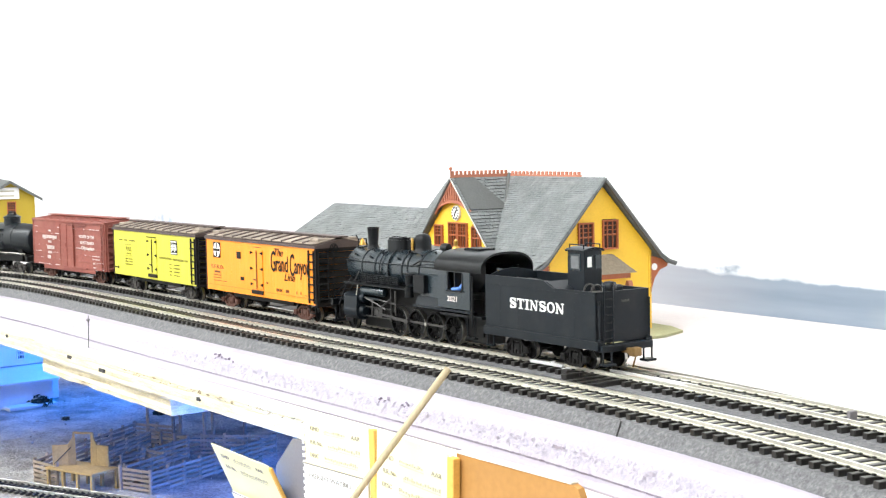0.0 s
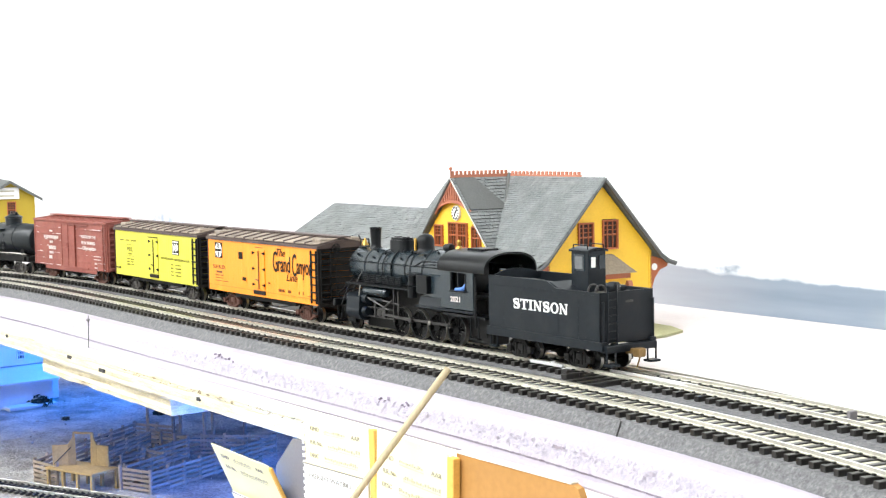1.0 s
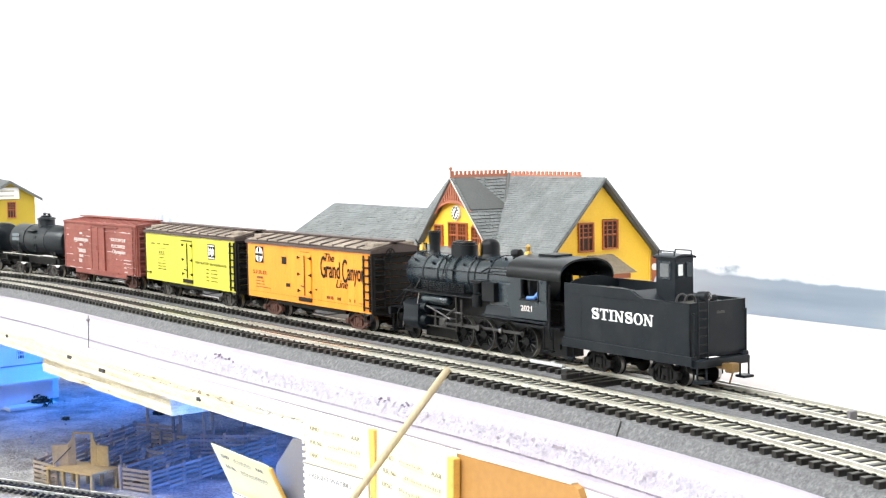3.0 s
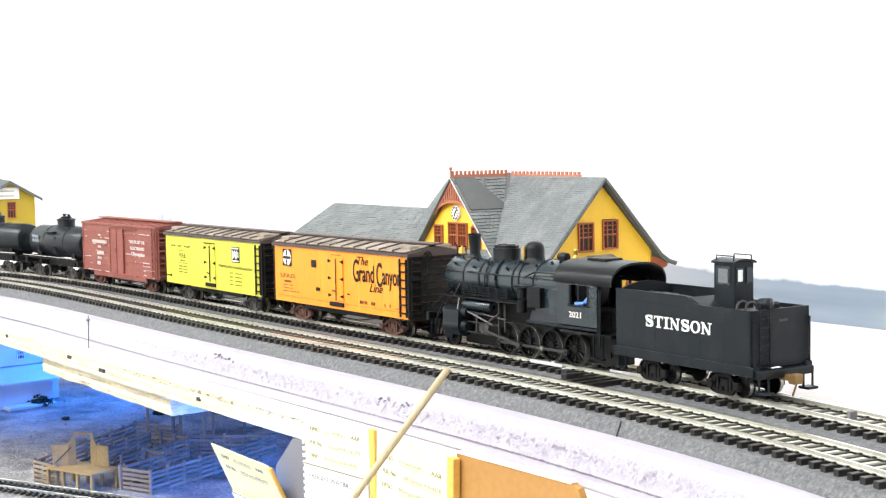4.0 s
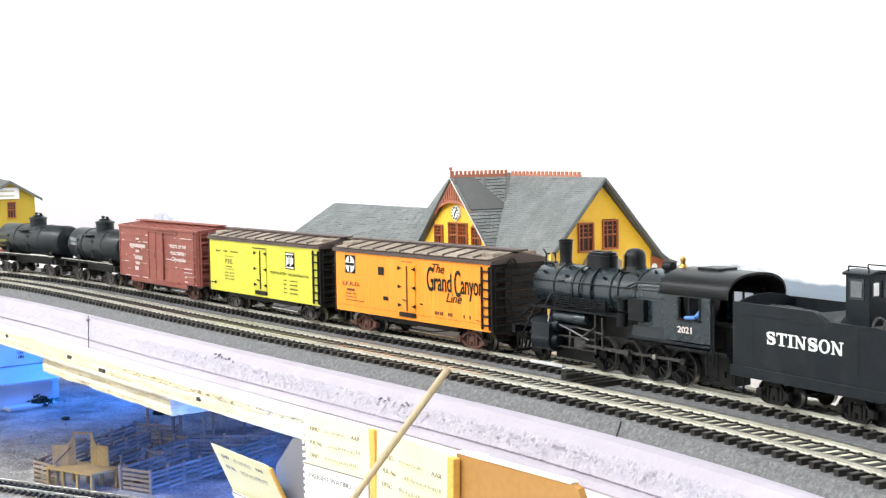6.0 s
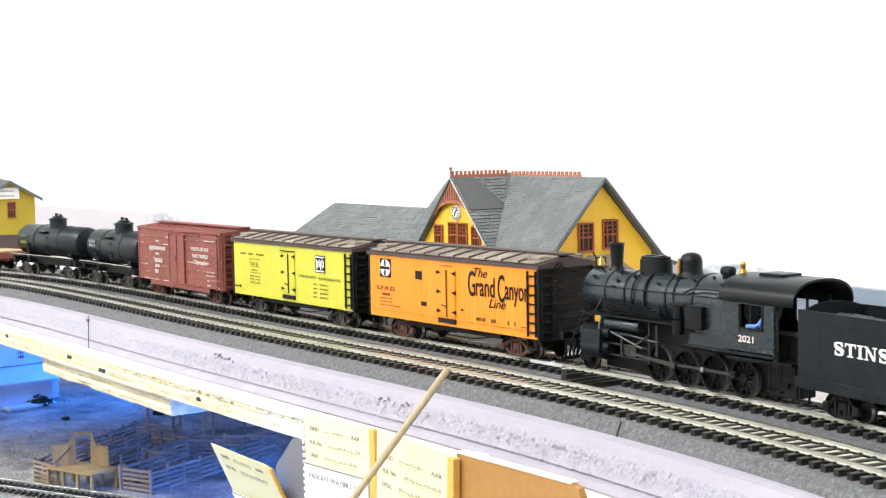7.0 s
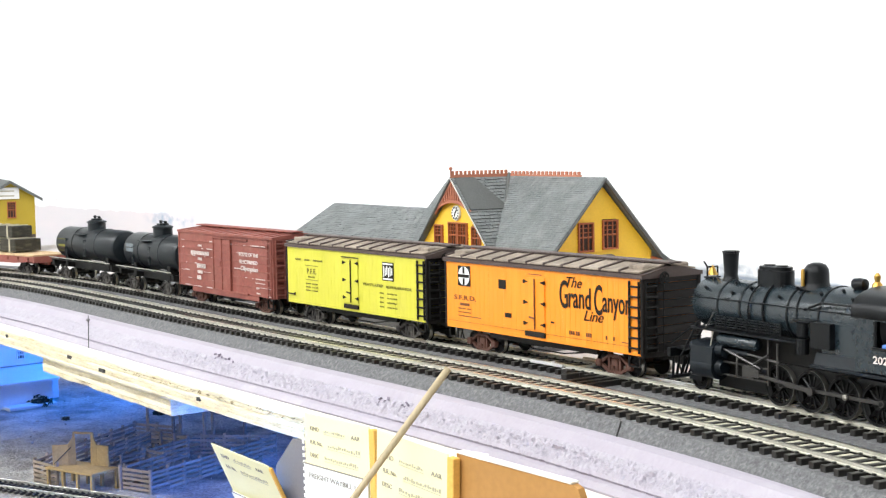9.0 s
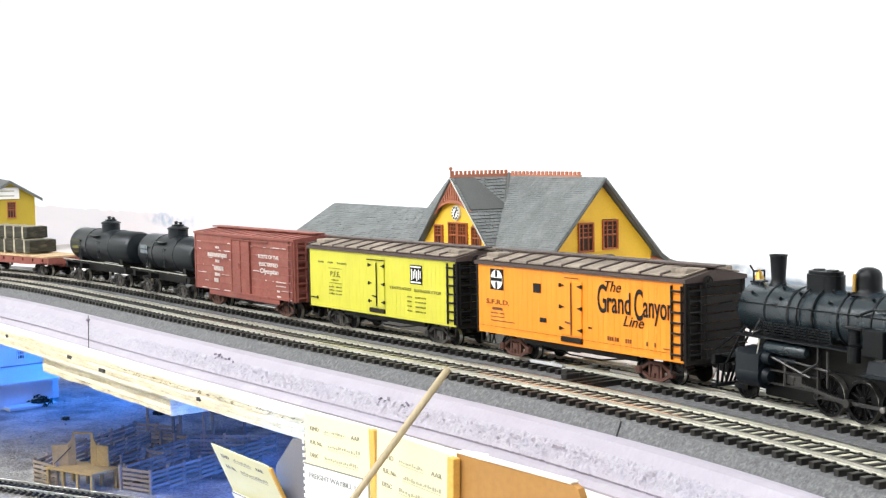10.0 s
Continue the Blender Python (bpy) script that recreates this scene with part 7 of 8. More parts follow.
    shingles(bm, top + slope, (1, 0, 0), (0, -0.005, -0.0055), 0.1724, 0.0074, 3, 46, 2)
    shingles(bm, top + slope + Vector((0, -0.0050, -0.0055)), (1, 0, 0), (0, -0.0115, -0.0055), 0.1724, 0.0125, 4, 46, 3)
    sh = part("shingles", bm, M["roof"], roof, "uneven grey shingle courses")
    sh["kind"] = "stuff"
    bm = bmesh.new()
    for sgn in (-1, 1):
        pr = [(sgn * y, z) for y, z in bell[:5]]
        prism(bm, [(y, z - 0.0012) for y, z in pr] + [(y * 0.985, z - 0.0024) for y, z in pr[::-1]], "X", 0.0044, 0.0062)
    part("verge_board", fix(bm), M["roof_dark"], st)
    # eave brackets at the end corners
    for sgn in (-1, 1):
        bm = bmesh.new()
        pts = [(sgn * W, 0.0455), (sgn * 0.0505, 0.0420), (sgn * 0.0505, 0.0385), (sgn * 0.0445, 0.0365), (sgn * 0.0405, 0.0315), (sgn * 0.0385, 0.0260), (sgn * W, 0.0190)]
        prism(bm, pts, "X", -0.0016, 0.0008)
        br = part("eave_bracket", fix(bm), M["brown_trim"], st, "curved brown eave bracket")
        # White disc imitates the brightness seen through the bracket's hole.
        bm = bmesh.new()
        lathe(bm, [(0.0021, 0.0), (0.0021, 0.0004)], (0.0008, sgn * 0.0402, 0.0385), "X", 16)
        part("bracket_eye", fix(bm), M["white"], br, "white disc standing in for light through the bracket's round hole")
    # cross gable over the front
    F = -0.0400
    CG = RIDGE
    cwid = 0.0465

    def cross_span(z):
        k = (CG - 0.003 - z) / (CG - 0.003 - 0.0470)
        k = min(1.0, k)
        return XC - cwid * k * 0.97, XC + cwid * k * 0.97
    ch = [(XC - 0.0089, XC + 0.0138, 0.0490, 0.0654), (XC - 0.0262, XC - 0.0158, 0.0492, 0.0632), (XC + 0.0186, XC + 0.0290, 0.0492, 0.0635)]
    part("cross_gable_wall", clapboards(bmesh.new(), "X", F, -1, cross_span, 0.0015, CG - 0.004, ch), yw, st, "yellow clapboard cross-gable wall")["kind"] = "stuff"
    window(st, (XC - 0.0032, F - 0.0006, 0.0572), 0, 0.0114, 0.0164, 4, 2)
    window(st, (XC + 0.0082, F - 0.0006, 0.0572), 0, 0.0114, 0.0164, 4, 2)
    window(st, (XC - 0.0210, F - 0.0006, 0.0562), 0, 0.0104, 0.0140)
    window(st, (XC + 0.0238, F - 0.0006, 0.0563), 0, 0.0104, 0.0143)
    cprof = [(XC - cwid - 0.005, 0.0425), (XC - cwid, 0.0465), (XC, CG), (XC + cwid, 0.0465), (XC + cwid + 0.005, 0.0425)]
    croof = part("cross_roof", fix(roof_sheet(bmesh.new(), cprof, -0.0440, -0.0006, "Y")), M["roof"], st, "grey shingled cross-gable roof")
    sl = Vector((cwid, 0, 0.0465 - CG))
    bm = bmesh.new()
    shingles(bm, Vector((XC, -0.0440, CG + 0.0001)), (0, 1, 0), sl, 0.0435, sl.length, 24, 13, 5, 0.0007, 0.0)
    shingles(bm, Vector((XC, -0.0440, CG + 0.0001)), (0, 1, 0), (-cwid, 0, 0.0465 - CG), 0.0435, sl.length, 24, 14, 6)
    part("shingles", bm, M["roof"], croof)["kind"] = "stuff"
    # a plain dark patch panel on the cross roof, and the valley strip
    bm = bmesh.new()
    e1, nr = sl.normalized(), Vector((CG - 0.0465, 0, cwid)).normalized()
    quad = [Vector((XC, -0.0425, CG)) + e1 * a + Vector((0, b, 0)) + nr * 0.0011 for a, b in ((0.001, 0.0), (0.001, 0.0150), (0.0285, 0.0290), (0.0285, 0.0))]
    vs = [bm.verts.new(q) for q in quad] + [bm.verts.new(q - nr * 0.0010) for q in quad]
    for f in ((0, 1, 2, 3), (7, 6, 5, 4), (0, 4, 5, 1), (1, 5, 6, 2), (2, 6, 7, 3), (3, 7, 4, 0)):
        bm.faces.new([vs[i] for i in f])
    part("roof_patch", fix(bm), M["roof_dark"], croof, "plain dark grey roof panel")
    bm = bmesh.new()
    for t in range(24):
        f0, f1 = t / 24, (t + 1) / 24
        a = Vector((XC + cwid * f0, -0.0370 * f0, CG + 0.0016 + (0.0465 - CG) * f0))
        b = Vector((XC + cwid * f1, -0.0370 * f1, CG + 0.0016 + (0.0465 - CG) * f1))
        tube(bm, a, b, 0.0012, seg=6, caps=False)
    part("valley_strip", bm, M["roof_dark"], st)
    # fan truss in the gable's top, clock, verge
    bm = bmesh.new()
    yb = -0.0436
    for sgn in (-1, 1):
        prism(bm, [(XC, CG - 0.0012), (XC + sgn * 0.0212, CG - 0.0215), (XC + sgn * 0.0212, CG - 0.0240), (XC, CG - 0.0036)], "Y", yb, yb + 0.0012)
        arcp = [(XC + sgn * 0.0212 * k / 8, CG - 0.0142 - 0.0062 * (k / 8) ** 2) for k in range(9)]
        prism(bm, arcp + [(x, z - 0.0017) for x, z in arcp[::-1]], "Y", yb, yb + 0.0012)
        for k in range(8):
            x = XC + sgn * (0.0014 + 0.0026 * k)
            zt = CG - 0.0030 - (x - XC) * sgn * 1.0
            zl = CG - 0.0145 - 0.0062 * ((x - XC) / 0.0212) ** 2
            if zt - zl > 0.0005:
                box(bm, x - 0.0006, x + 0.0006, yb + 0.0002, yb + 0.0010, zl, zt)
    part("gable_fan", fix(bm), M["crest"], st, "red-brown slatted gable ornament")
    bm = bmesh.new()
    prism(bm, [(XC, CG - 0.003), (XC + 0.0125, CG - 0.0155), (XC - 0.0125, CG - 0.0155)], "Y", F - 0.0006, F)
    part("fan_backing", fix(bm), M["brown_trim"], st)
    clock = part("clock", fix(lathe(bmesh.new(), [(0.0046, -0.0010), (0.0048, 0.0), (0.0048, 0.0008)], (XC + 0.0010, F - 0.0008, 0.0712), "Y", 24)), M["white"], st, "small round white clock with black hands")
    bm = bmesh.new()
    for k in range(12):
        a = 2 * math.pi * k / 12
        box(bm, -0.0003, 0.0003, F - 0.0022, F - 0.0017, 0.0030, 0.0042, m=Matrix.Translation((XC + 0.0010, 0, 0.0712)) @ Matrix.Rotation(a, 4, "Y"))
    for a, ln in ((0.7, 0.0030), (3.6, 0.0024)):
        box(bm, -0.0003, 0.0003, F - 0.0023, F - 0.0018, 0, ln, m=Matrix.Translation((XC + 0.0010, 0, 0.0712)) @ Matrix.Rotation(a, 4, "Y"))
    part("clock_hands", bm, M["letter_black"], clock)
    bm = bmesh.new()
    for sgn in (-1, 1):
        prism(bm, [(XC, CG + 0.0004), (XC + sgn * (cwid + 0.003), 0.0440), (XC + sgn * (cwid + 0.003), 0.0428), (XC, CG - 0.0010)], "Y", -0.0446, -0.0438)
    part("cross_verge", fix(bm), M["roof_dark"], st)
    bm = bmesh.new()
    for k in range(46):
        f = (k + 0.5) / 46
        box(bm, XC + (cwid + 0.002) * f - 0.0004, XC + (cwid + 0.002) * f + 0.0004, -0.0450, -0.0444, CG + (0.0445 - CG) * f - 0.0008, CG + (0.0445 - CG) * f + 0.0002)
    part("pale_beading", bm, M["white"], st, "pale beaded edge along the verge")
    # ridge cresting
    bm = bmesh.new()
    box(bm, XC + 0.002, -0.018, -0.0005, 0.0005, RIDGE - 0.0002, RIDGE + 0.0012)
    k = XC + 0.0030
    while k < -0.019:
        box(bm, k, k + 0.0022, -0.0005, 0.0005, RIDGE + 0.0012, RIDGE + 0.0028)
        box(bm, k + 0.0003, k + 0.0019, -0.0005, 0.0005, RIDGE + 0.0028, RIDGE + 0.0033)
        k += 0.0042
    part("cresting", bm, M["crest"], st, "dull red battlement ridge cresting")
    bm = bmesh.new()
    box(bm, XC - 0.0005, XC + 0.0005, -0.0440, 0.0, CG - 0.0002, CG + 0.0018)
    for i in range(14):
        y = -0.0435 + 0.0031 * i
        box(bm, XC - 0.0005, XC + 0.0005, y, y + 0.0017, CG + 0.0018, CG + 0.0042)
    lathe(bm, [(0.0005, 0.0), (0.0005, 0.0045), (0.0011, 0.0052), (0.0012, 0.0060), (0.0005, 0.0068)], (XC, -0.0440, CG), "Z", 10)
    part("cresting", bm, M["crest"], st)
    # low wing to the west
    wz = 0.0700
    wing = [(-0.0520, 0.0385), (0, wz), (0.0520, 0.0385)]
    wr = part("wing_roof", fix(roof_sheet(bmesh.new(), wing, -LEN - 0.004, -0.130, "X")), M["roof"], st, "lower grey shingled wing roof")
    bm = bmesh.new()
    s2 = Vector((0, -0.0520, 0.0385 - wz))
    shingles(bm, Vector((-LEN - 0.004, -0.0003, wz + 0.0001)), (1, 0, 0), s2, 0.213, s2.length, 26, 98, 8, 0.00025, 0.06)
    part("shingles", bm, M["roof"], wr)["kind"] = "stuff"
    rr = random.Random(12)
    tab = part("loose_shingle", B(-0.0026, 0.0026, -0.0012, 0.0012, -0.0006, 0.0004, 0.0002), M["roof"], wr)
    for i in range(34):
        x, k = rr.uniform(-LEN, -0.14), rr.uniform(0.05, 0.9)
        m = Matrix.Translation((x, -0.0520 * k, wz + (0.0385 - wz) * k + 0.0005)) @ pose(0, 0, 0, 31, rr.uniform(-4, 4), rr.uniform(-8, 8))
        if i:
            again(tab, wr, m)
        else:
            tab.matrix_basis = m
    # platform base
    bm = bmesh.new()
    pts = [(-LEN - 0.01, -0.046), (0.004, -0.046), (0.022, -0.040), (0.030, -0.022), (0.032, 0.0), (0.030, 0.024), (0.020, 0.046), (0.0, 0.054), (-LEN - 0.01, 0.054)]
    prism(bm, pts, "Z", 0.0, 0.0014)
    base = link("grass_mat", fix(bm), M["grass"])
    base.matrix_basis = st.matrix_basis
    tagged(base, "dull olive green scenic mat under the station", "mat")
    # small red figure-sized post box by the wall
    bm = B(-0.002, 0.002, -0.0015, 0.0015, 0.0, 0.012, 0.0004)
    prism(bm, [(-0.002, 0.012), (0.002, 0.012), (0.0008, 0.0148), (-0.0008, 0.0148)], "Y", -0.0015, 0.0015)
    part("red_panel", fix(bm), M["crest"], st, "small red panel beside the bay").matrix_basis = pose(0.012, 0.012, 0.018)
    return st


station()


def small_station():
    st = empty("small_station", Matrix.Translation((-0.5015, 1.640, GROUND)) @ pose(0, 0, 0, 0, 0, -68))
    tagged(st, "small mustard-yellow model depot with a grey gable roof", "station building")
    W, EV, RD = 0.0262, 0.0668, 0.0820
    ow = M["olive_wall"]
    part("end_wall", clapboards(bmesh.new(), "Y", 0.0, 1, lambda z: (-W * min(1, (RD - z) / (RD - EV)), W * min(1, (RD - z) / (RD - EV))), 0.0015, RD - 0.001, [(-0.004, 0.006, 0.040, 0.058)]), ow, st)["kind"] = "stuff"
    part("body", B(-0.120, -0.0015, -W, W, 0.0, EV, 0.0005), ow, st)
    window(st, (0.0006, 0.001, 0.049), 90, 0.0100, 0.0190)
    roof = [(-W - 0.0095, EV - 0.0050), (0, RD + 0.0012), (W + 0.0095, EV - 0.0050)]
    part("roof", fix(roof_sheet(bmesh.new(), roof, -0.128, 0.008, "X")), M["roof_dark"], st)
    bm = bmesh.new()
    for s in (-1, 1):
        prism(bm, [(s * (W + 0.0095), EV - 0.0064), (0, RD - 0.0002), (0, RD - 0.0022), (s * (W + 0.0095), EV - 0.0084)], "X", 0.0066, 0.0080)
    part("verge_board", fix(bm), M["roof_dark"], st)
    sg = part("sign_board", B(0.0012, 0.0022, -0.024, 0.0100, 0.0615, 0.0750, 0.0003), M["white"], st, "white sign board with unreadable print")
    bm = bmesh.new()
    for z in (0.0645, 0.0700):
        box(bm, 0.0022, 0.0024, -0.021, 0.0045, z, z + 0.0016)
    part("print", bm, M["pencil_ink"], sg)
    part("corner_board", B(-0.0012, 0.0008, W - 0.001, W + 0.001, 0.0, EV, 0.0001), M["olive_wall"], st)
    part("base_skirt", B(-0.118, 0.0012, -W - 0.0008, W + 0.0008, 0.0, 0.020, 0.0003), M["car_eave"], st)
    return st


small_station()

# ---- lower deck ----
LOW = -0.170
bm = bmesh.new()
box(bm, -2.0, 0.9, 0.16, 0.689, LOW - 0.03, LOW)
low = link("lower_deck", bm, M["low_ground"])
low.matrix_basis = pose(0, 0, 0, 0, 0, math.degrees(UH))
tagged(low, "grey sandy ground of the lower deck in blue light", "ground", kind="structure")
for bu in (-1.9, -0.6, 0.8):
    for bn in (0.22, 0.62):
        lg = empty("bench_leg", Matrix.Translation(room(bu, bn, FLOOR_Z)) @ pose(0, 0, 0, 0, 0, math.degrees(UH)))
        tagged(lg, "square timber leg of the layout bench", "bench leg", "bench legs")
        part("post", B(-0.03, 0.03, -0.03, 0.03, 0, LOW - 0.03 - FLOOR_Z, 0.003), M["bench"], lg)


def low_at(x, y, rz=0.0, z=LOW):
    return Matrix.Translation((x, y, z)) @ pose(0, 0, 0, 0, 0, rz)


# lower track passing the stock pens
lt = tagged(empty("lower_track"), "model railway track on the lower deck", "track", "tracks", "structure")
LT0, LTH = Vector((-0.375, 1.150, LOW)), math.degrees(math.atan2(1.088 - 1.150, -0.265 + 0.375))
for g in (-0.00825, 0.00825):
    o = part("rail", B(-0.35, 0.35, g - 0.0005, g + 0.0005, 0.0030, 0.0056, 0.0001), M["rail"], lt)
    o.matrix_basis = Matrix.Translation(LT0) @ pose(0, 0, 0, 0, 0, LTH)


def fence(pen, x0, y0, x1, y1, boards=5, height=0.0185, posts=None):
    """A board fence from post to post, each board and post a part."""
    a, b = Vector((x0, y0, 0)), Vector((x1, y1, 0))
    ln = (b - a).length
    rz = math.degrees(math.atan2(y1 - y0, x1 - x0))
    n = posts or max(1, round(ln / 0.020))
    rr = random.Random(int(abs(x0 * 7919 + y0 * 104729 + x1 * 31) * 1000))
    for i in range(n + 1):
        p = a + (b - a) * i / n
        o = part("post", B(-0.0011, 0.0011, -0.0011, 0.0011, -0.001, height + 0.002, 0.0002), M["pen_fence"], pen)
        o.matrix_basis = Matrix.Translation(p) @ pose(0, 0, 0, rr.uniform(-2, 2), rr.uniform(-2, 2), rz)
    for i in range(n):
        p = a + (b - a) * i / n
        for k in range(boards):
            o = part("board", B(-0.0005, ln / n + 0.0005, -0.0020, -0.0010, -0.0011, 0.0011, 0.0001), M["pen_fence"], pen)
            o.matrix_basis = Matrix.Translation(p + Vector((0, 0, 0.0025 + (height - 0.003) * k / (boards - 1) * 0.98))) @ pose(0, 0, 0, 0, rr.uniform(-1.2, 1.2), rz)


def stock_pen():
    pen = empty("stock_pen", low_at(-0.2280, 1.107, 56))
    tagged(pen, "weathered wooden stock pen with board fences and a loading chute", "stock pen")
    # x runs away from the track, y across
    fence(pen, 0.0, 0.011, 0.0, 0.045, posts=1)
    fence(pen, 0.0, 0.011, 0.160, 0.019)
    fence(pen, 0.006, 0.046, 0.056, 0.052)
    fence(pen, -0.0157, 0.1300, -0.0200, 0.0980, posts=1)
    fence(pen, -0.0157, 0.1300, 0.020, 0.142)
    fence(pen, 0.020, 0.142, 0.140, 0.175)
    fence(pen, 0.040, 0.110, 0.120, 0.135)
    fence(pen, 0.030, 0.076, 0.115, 0.082)
    fence(pen, 0.140, 0.175, 0.150, 0.128)
    fence(pen, 0.119, 0.098, 0.140, 0.060)
    fence(pen, 0.140, 0.060, 0.160, 0.019)
    fence(pen, 0.056, 0.052, 0.058, 0.078)
    fence(pen, 0.115, 0.082, 0.119, 0.136)
    # tall gate frames
    for gx, gy, gx2, gy2 in ((0.1426, 0.1598, 0.1453, 0.1293), (0.1306, 0.1055, 0.1505, 0.0948), (0.1673, 0.1001, 0.1782, 0.0705)):
        for px, py in ((gx, gy), (gx2, gy2)):
            part("gate_post", B(px - 0.0012, px + 0.0012, py - 0.0012, py + 0.0012, 0, 0.036, 0.0002), M["pen_fence"], pen)
        bm = bmesh.new()
        tube(bm, (gx, gy, 0.036), (gx2, gy2, 0.036), 0.0013, seg=6)
        part("gate_beam", bm, M["pen_fence"], pen)
    # loading dock: table, legs, wing boards
    part("dock_deck", B(-0.026, 0.004, 0.050, 0.106, 0.0155, 0.0173, 0.0003), M["pen_wood"], pen)
    for px in (-0.024, 0.002):
        for py in (0.052, 0.069, 0.086, 0.104):
            part("dock_leg", B(px - 0.0013, px + 0.0013, py - 0.0013, py + 0.0013, 0, 0.0156, 0.0002), M["pen_wood"], pen)
    for ax, ay, bx, by in ((-0.0205, 0.1025, -0.0085, 0.0920), (0.0010, 0.0590, -0.0012, 0.0745)):
        ln, rz = math.hypot(bx - ax, by - ay), math.degrees(math.atan2(by - ay, bx - ax))
        wing = part("wing_board", B(0, ln, -0.0007, 0.0007, 0.0173, 0.0345, 0.0003), M["pen_wood"], pen)
        wing.matrix_basis = pose(ax, ay, 0, 0, 0, rz)
        bm = bmesh.new()
        prism(bm, [(-0.0035, 0.0345), (0, 0.0400), (0.0005, 0.0445), (0.0022, 0.0445), (0.0030, 0.0173), (-0.0035, 0.0173)], "Y", -0.0009, 0.0009)
        side = part("chute_side", fix(bm), M["pen_wood"], pen)
        side.matrix_basis = pose(bx, by, 0, 0, 0, rz)
        bm = bmesh.new()
        tube(bm, (0.001, -0.0010, 0.0190), (ln - 0.001, -0.0010, 0.0320), 0.0004, seg=5)
        part("brace", bm, M["crate"], wing)
    bm = bmesh.new()
    tube(bm, (-0.0080, 0.0905, 0.0440), (-0.0016, 0.0760, 0.0440), 0.0010, seg=6)
    part("chute_beam", bm, M["pen_wood"], pen)
    part("chute_ramp", B(0, 0.046, 0.078, 0.092, -0.0008, 0.0008), M["pen_wood"], pen).matrix_basis = pose(0.002, 0, 0.0166, 0, 19, 0)
    return pen


stock_pen()


def low_house():
    hs = empty("farm_house", low_at(-0.512, 1.585, -50) @ Matrix.Diagonal((1.25, 1.25, 1.25, 1)))
    tagged(hs, "white model farmhouse with gable roof in blue light", "house")
    wm = M["house_white"]
    part("wall", B(-0.06, 0.045, -0.042, 0.042, 0, 0.036, 0.0004), wm, hs)
    bm = bmesh.new()
    prism(bm, [(-0.046, 0.034), (0, 0.062), (0.046, 0.034)], "X", -0.063, 0.048)
    part("roof", fix(bm), wm, hs)
    an = part("porch", B(0.045, 0.068, -0.030, 0.026, 0, 0.024, 0.0004), wm, hs)
    bm = bmesh.new()
    prism(bm, [(0.044, 0.034), (0.074, 0.023), (0.074, 0.0215), (0.044, 0.0320)], "Y", -0.034, 0.030)
    part("porch_roof", fix(bm), wm, hs)
    for y in (-0.016, 0.006):
        window(hs, (0.0485, y, 0.043), 90, 0.0075, 0.0085, material=wm)
    part("step", B(0.068, 0.082, -0.020, 0.024, 0, 0.003, 0.0004), wm, hs)
    for x in (-0.035, 0.0, 0.028):
        window(hs, (x, -0.0425, 0.018), 0, 0.010, 0.016, material=wm)
    return hs


low_house()


def shrub(x, y, r, seed):
    sb = empty("shrub", low_at(x, y))
    tagged(sb, "dark scrubby model bush on the sandy ground", "bush", "bushes")
    rr = random.Random(seed)
    bm = bmesh.new()
    for i in range(170):
        a, q = rr.uniform(0, 6.28), rr.random() ** 0.5
        c = Vector((r * q * math.cos(a), r * q * math.sin(a), r * 0.9 * rr.random() * (1.15 - q * 0.6)))
        k = r * rr.uniform(0.14, 0.3)
        v = [bm.verts.new(c + Vector((rr.uniform(-k, k), rr.uniform(-k, k), rr.uniform(-k, k)))) for _ in range(4)]
        for f in ((0, 1, 2), (0, 2, 3), (0, 3, 1), (1, 3, 2)):
            bm.faces.new([v[j] for j in f])
    part("leaves", bm, M["shrub"], sb)
    bm = bmesh.new()
    tube(bm, (0, 0, 0), (r * 0.1, 0, r * 0.6), r * 0.08, seg=5)
    part("stem", bm, M["shrub"], sb)


for i, (x, y, r) in enumerate(((-0.446, 1.530, 0.012), (-0.438, 1.524, 0.010), (-0.392, 1.440, 0.004), (-0.462, 1.300, 0.013), (-0.445, 1.305, 0.008), (-0.36, 1.245, 0.003), (-0.47, 1.42, 0.005), (-0.33, 1.35, 0.003), (-0.30, 1.46, 0.006), (-0.24, 1.47, 0.008), (-0.21, 1.45, 0.006))):
    shrub(x, y, r, i)
bm = bmesh.new()
rr = random.Random(21)
for i in range(900):
    x, y = rr.uniform(-0.62, -0.12), rr.uniform(1.06, 1.75)
    k = rr.choice((0.0008, 0.0010, 0.0014, 0.0020))
    v = [bm.verts.new((x + rr.uniform(-k, k), y + rr.uniform(-k, k), LOW + h)) for h in (0, 0, 0, k * 1.1)]
    for f in ((0, 1, 3), (1, 2, 3), (2, 0, 3)):
        bm.faces.new([v[j] for j in f])
tagged(link("gravel", fix(bm), M["low_ground"]), "scattered grey gravel on the lower deck", "gravel", kind="stuff")

# ---- car cards in their pocket rack on the aisle side ----
CH = math.degrees(math.atan2(-0.807, 0.590))
CARD0 = Vector((-0.0630, 0.6200, 0.0))


def card_frame(w, back, z, lean=0.0, tilt=0.0):
    return Matrix.Translation(CARD0) @ pose(0, 0, 0, 0, 0, CH) @ pose(w, back, z, lean, tilt, 0)


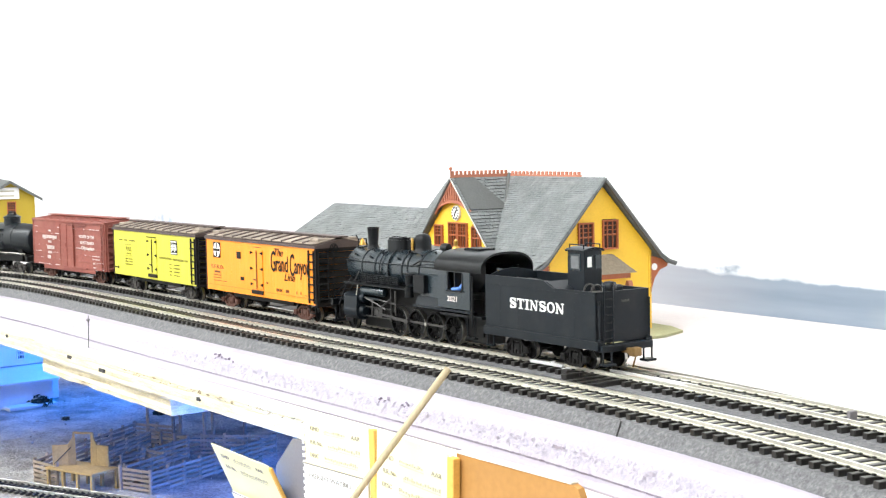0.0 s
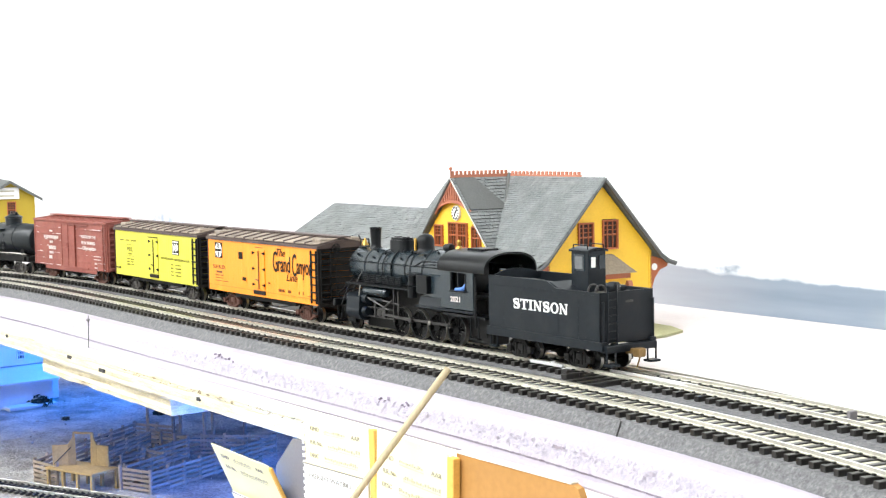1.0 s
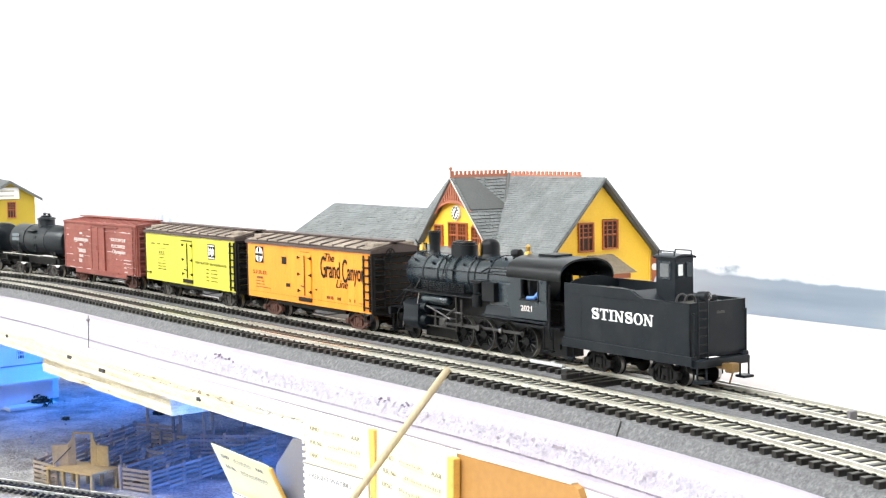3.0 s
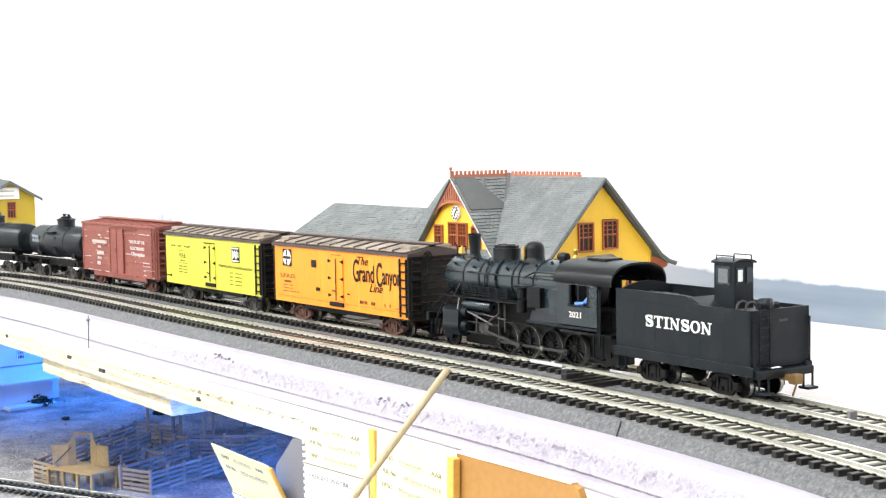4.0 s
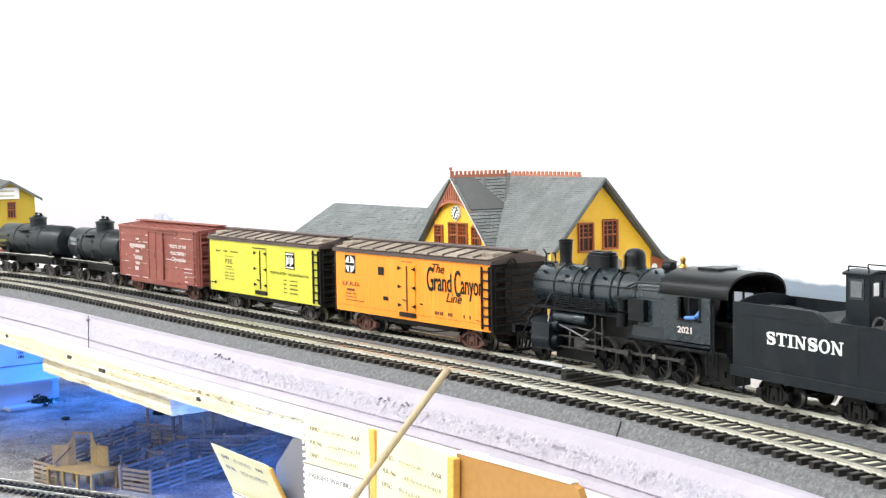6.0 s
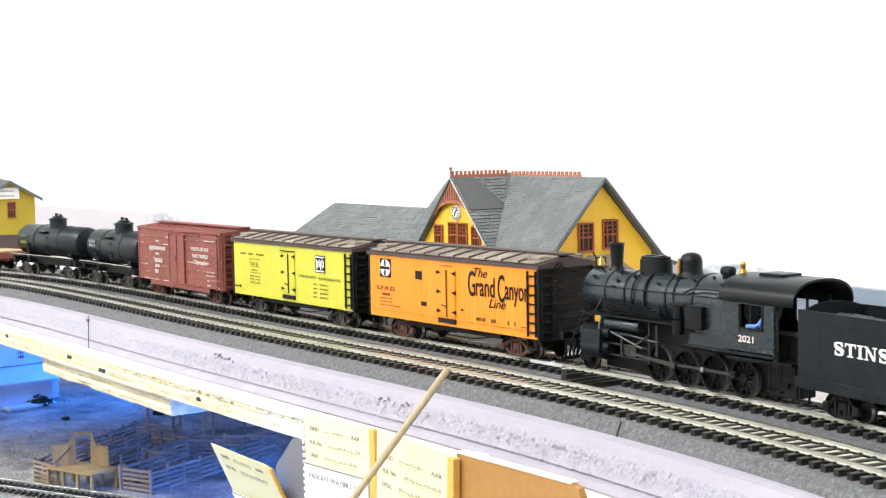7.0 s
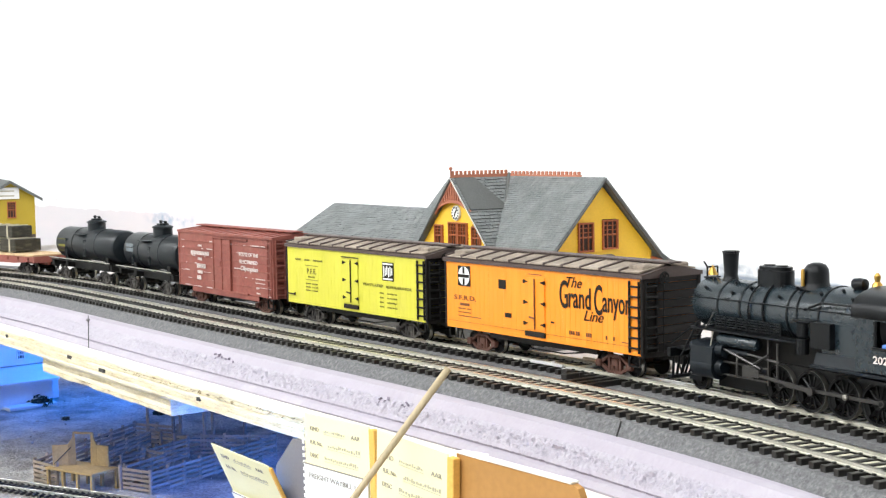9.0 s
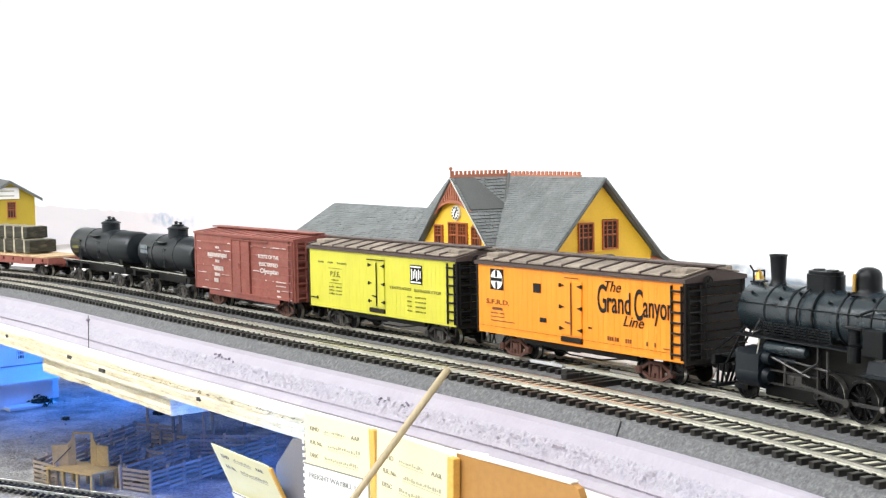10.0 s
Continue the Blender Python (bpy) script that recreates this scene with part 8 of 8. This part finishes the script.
def car_card(name, w0, width, top, back, lean, tilt, material, waybill, label, rows):
    cd = empty(name, card_frame(w0, back, top, lean, tilt))
    tagged(cd, label, "card", "car cards in the rack")
    hgt = 0.085 if lean == 0 else 0.060
    part("card", B(0, width, 0, 0.0006, -hgt, 0, 0.00015), material, cd)
    part("pocket_edge", B(width, width + (0.0042 if lean == 0 else 0.0018), -0.0004, 0.0030 if lean == 0 else 0.0012, -hgt, -0.0010, 0.0003), M["card_edge"], cd, "orange folded card edge")
    if waybill:
        part("waybill", B(0.0005, width - 0.0008, -0.0012, -0.0004, -hgt, -waybill, 0.0002), M["paper"], cd, "white paper slip in the card's pocket")
        part("line", B(0.0, width, -0.0014, -0.0012, -waybill - 0.0003, -waybill + 0.0003), M["ink"], cd)
    for kind, x0, x1, z0, z1, body in rows:
        z0, z1 = z0 * 0.58 + 0.0003, z1 * 0.58 + (0.0003 if body else 0.0)
        if body and len(body) < 9:
            x1 = x0 + (x1 - x0) * 0.82
        if body:
            text_part("lettering", body, x0, x1, z0, z1, -0.0013 if z1 < -waybill and waybill else -0.0001, M["ink"], cd, 0, 0.0)
        else:
            rr = random.Random(int(x0 * 1e5 + z0 * -1e5))
            bm = bmesh.new()
            x = x0
            while x < x1:
                s = rr.uniform(0.0009, 0.0022)
                box(bm, x, x + s * 0.55, -0.0002, 0, z0 + rr.uniform(0, 0.0006), z1 - rr.uniform(0, 0.0012), m=None)
                x += s
            box(bm, x0, x1, -0.00018, 0, z0 - 0.0006, z0 - 0.0004)
            part("scribble", bm, M["pencil_ink"], cd, "faint unreadable pencil writing")
    return cd


rows_a = [("t", 0.0050, 0.0140, -0.0130, -0.0098, "KIND"), ("t", 0.0385, 0.0470, -0.0130, -0.0098, "AAR"), ("b", 0.0165, 0.0330, -0.0130, -0.0095, ""), ("t", 0.0050, 0.0170, -0.0235, -0.0203, "R.R. No."), ("b", 0.0195, 0.0450, -0.0236, -0.0196, ""),
          ("t", 0.0045, 0.0130, -0.0335, -0.0303, "DESC"), ("b", 0.0165, 0.0430, -0.0336, -0.0296, "")]
rows_w = rows_a + [("t", 0.0050, 0.0425, -0.0490, -0.0452, "FREIGHT WAYBILL 1")]
card1 = car_card("car_card", 0.0000, 0.0525, -0.0128, 0.0, 0, -1.5, M["card"], 0.0222, "cream car card with a white waybill slip in its pocket", rows_w)
card2 = car_card("car_card", 0.0585, 0.0490, -0.0115, 0.0, 0, 2.6, M["card"], 0.040, "cream car card standing in the rack", [(a, x0, x1, z0 - 0.006, z1 - 0.006, b) for a, x0, x1, z0, z1, b in rows_a])
card3 = car_card("car_card", -0.0722, 0.0560, -0.0370, -0.010, 25, 1.5, M["card_green"], 0.0270, "pale olive car card leaning to one side", [(a, x0 + 0.002, x1 + 0.002, z0 + 0.002, z1 + 0.002, b) for a, x0, x1, z0, z1, b in rows_a[:5]])
bm = bmesh.new()
for k in range(26):
    box(bm, -0.0016, -0.0002, -0.0006, 0.0010, -0.083 + 0.0030 * k, -0.0815 + 0.0030 * k)
part("perforated_edge", bm, M["paper"], card1, "white perforated paper edge")

rack = empty("card_rack", card_frame(0, 0.0, 0))
tagged(rack, "brown hardboard rack for car cards on the deck edge", "card rack")
bm = bmesh.new()
pts = [(0.1085, -0.110), (0.1085, -0.0137), (0.1750, -0.0137), (0.1780, -0.0146), (0.1795, -0.0175), (0.1795, -0.110)]
prism(bm, pts, "Y", 0.0035, 0.0065)
part("back_board", fix(bm), M["kraft"], rack)
bm = bmesh.new()
box(bm, -0.0020, 0.1724, 0.0065, 0.0110, -0.110, -0.0330)
part("cleat", bm, M["kraft"], rack)
part("bottom_shelf", B(-0.0020, 0.1790, -0.0200, 0.0110, -0.1130, -0.1100), M["kraft"], rack)
bm = bmesh.new()
prism(bm, [(-0.0300, -0.110), (-0.0300, -0.0420), (-0.0140, -0.0270), (-0.0020, -0.0270), (-0.0020, -0.110)], "Y", 0.0020, 0.0034)
part("grey_divider", fix(bm), M["grey_card"], rack, "grey card divider")
# Whitish strip imitates light from above on the board's top edge.
part("lit_top_edge", B(0.1085, 0.1750, 0.0030, 0.0070, -0.0136, -0.0127, 0.0002), M["ply_top"], rack)
for a, b in ((0.0, 0.17),):
    part("bracket", B(a, b, 0.0110, 0.0270, -0.0500, -0.0360), M["bench"], rack)
part("divider", B(0.0552, 0.0575, 0.0004, 0.0034, -0.110, -0.0240, 0.0003), M["kraft"], rack)
bm = bmesh.new()
tube(bm, (0.1165, 0.0030, -0.0115), (0.1290, 0.0030, -0.0108), 0.0003, seg=5)
part("pale_splinter", bm, M["paper"], rack)

# the dowel leaning in the rack
stick = empty("wooden_stick")
tagged(stick, "thin pale wooden stick leaning out of the card rack", "stick")
pa, pb = Vector((0.0012, 0.560, 0.0150)), Vector((-0.0600, 0.520, -0.060))
part("shaft", fix(tube(bmesh.new(), pb, pa, 0.0013, 0.0015, seg=14)), M["dowel"], stick, smooth=True)

# ---- ties, the many pieces last ----
ties(train_track, 0.0, -0.86, 0.42, (0.118, 0.136))
ties(front_track, GAP, -0.86, 0.42)
for i in range(100):
    o = new("tie", TIE)
    o.parent = lt
    o.matrix_basis = Matrix.Translation(LT0) @ pose(0, 0, 0, 0, 0, LTH) @ pose(-0.33 + 0.0066 * i, 0, 0.0056)


# ---- what moves: the train along its track, its wheels and rods ----
def motions():
    steps = [0.2 * i for i in range(51)]
    for thing, sa, sb in CARS:
        walk(thing, [(t, on_line(run(t) + sa, run(t) + sb)) for t in steps])
    base = run(0)
    fine = [0.1 * i for i in range(101)]
    for ob, r, x, z in WHEELS:
        if r > 0.007:
            walk(ob, [(t, pose(x, 0, z, 0, math.degrees((run(t) - base) / r) + 200, 0)) for t in fine])
        else:
            walk(ob, [(t, pose(x, 0, z, 0, math.degrees((run(t) - base) / r), 0)) for t in fine])
    for ob, x, y, lm in RODS:
        rows = []
        for t in fine:
            a = -((run(t) - base) / DRIVE_R + radians(200))
            px, pz = x + 0.0040 * math.cos(a), DRIVE_R + 0.0040 * math.sin(a)
            tilt = 0.0 if lm is None else math.degrees(math.asin((0.0118 - pz) / lm))
            rows.append((t, pose(px, y, pz, 0, tilt, 0)))
        walk(ob, rows)


motions()
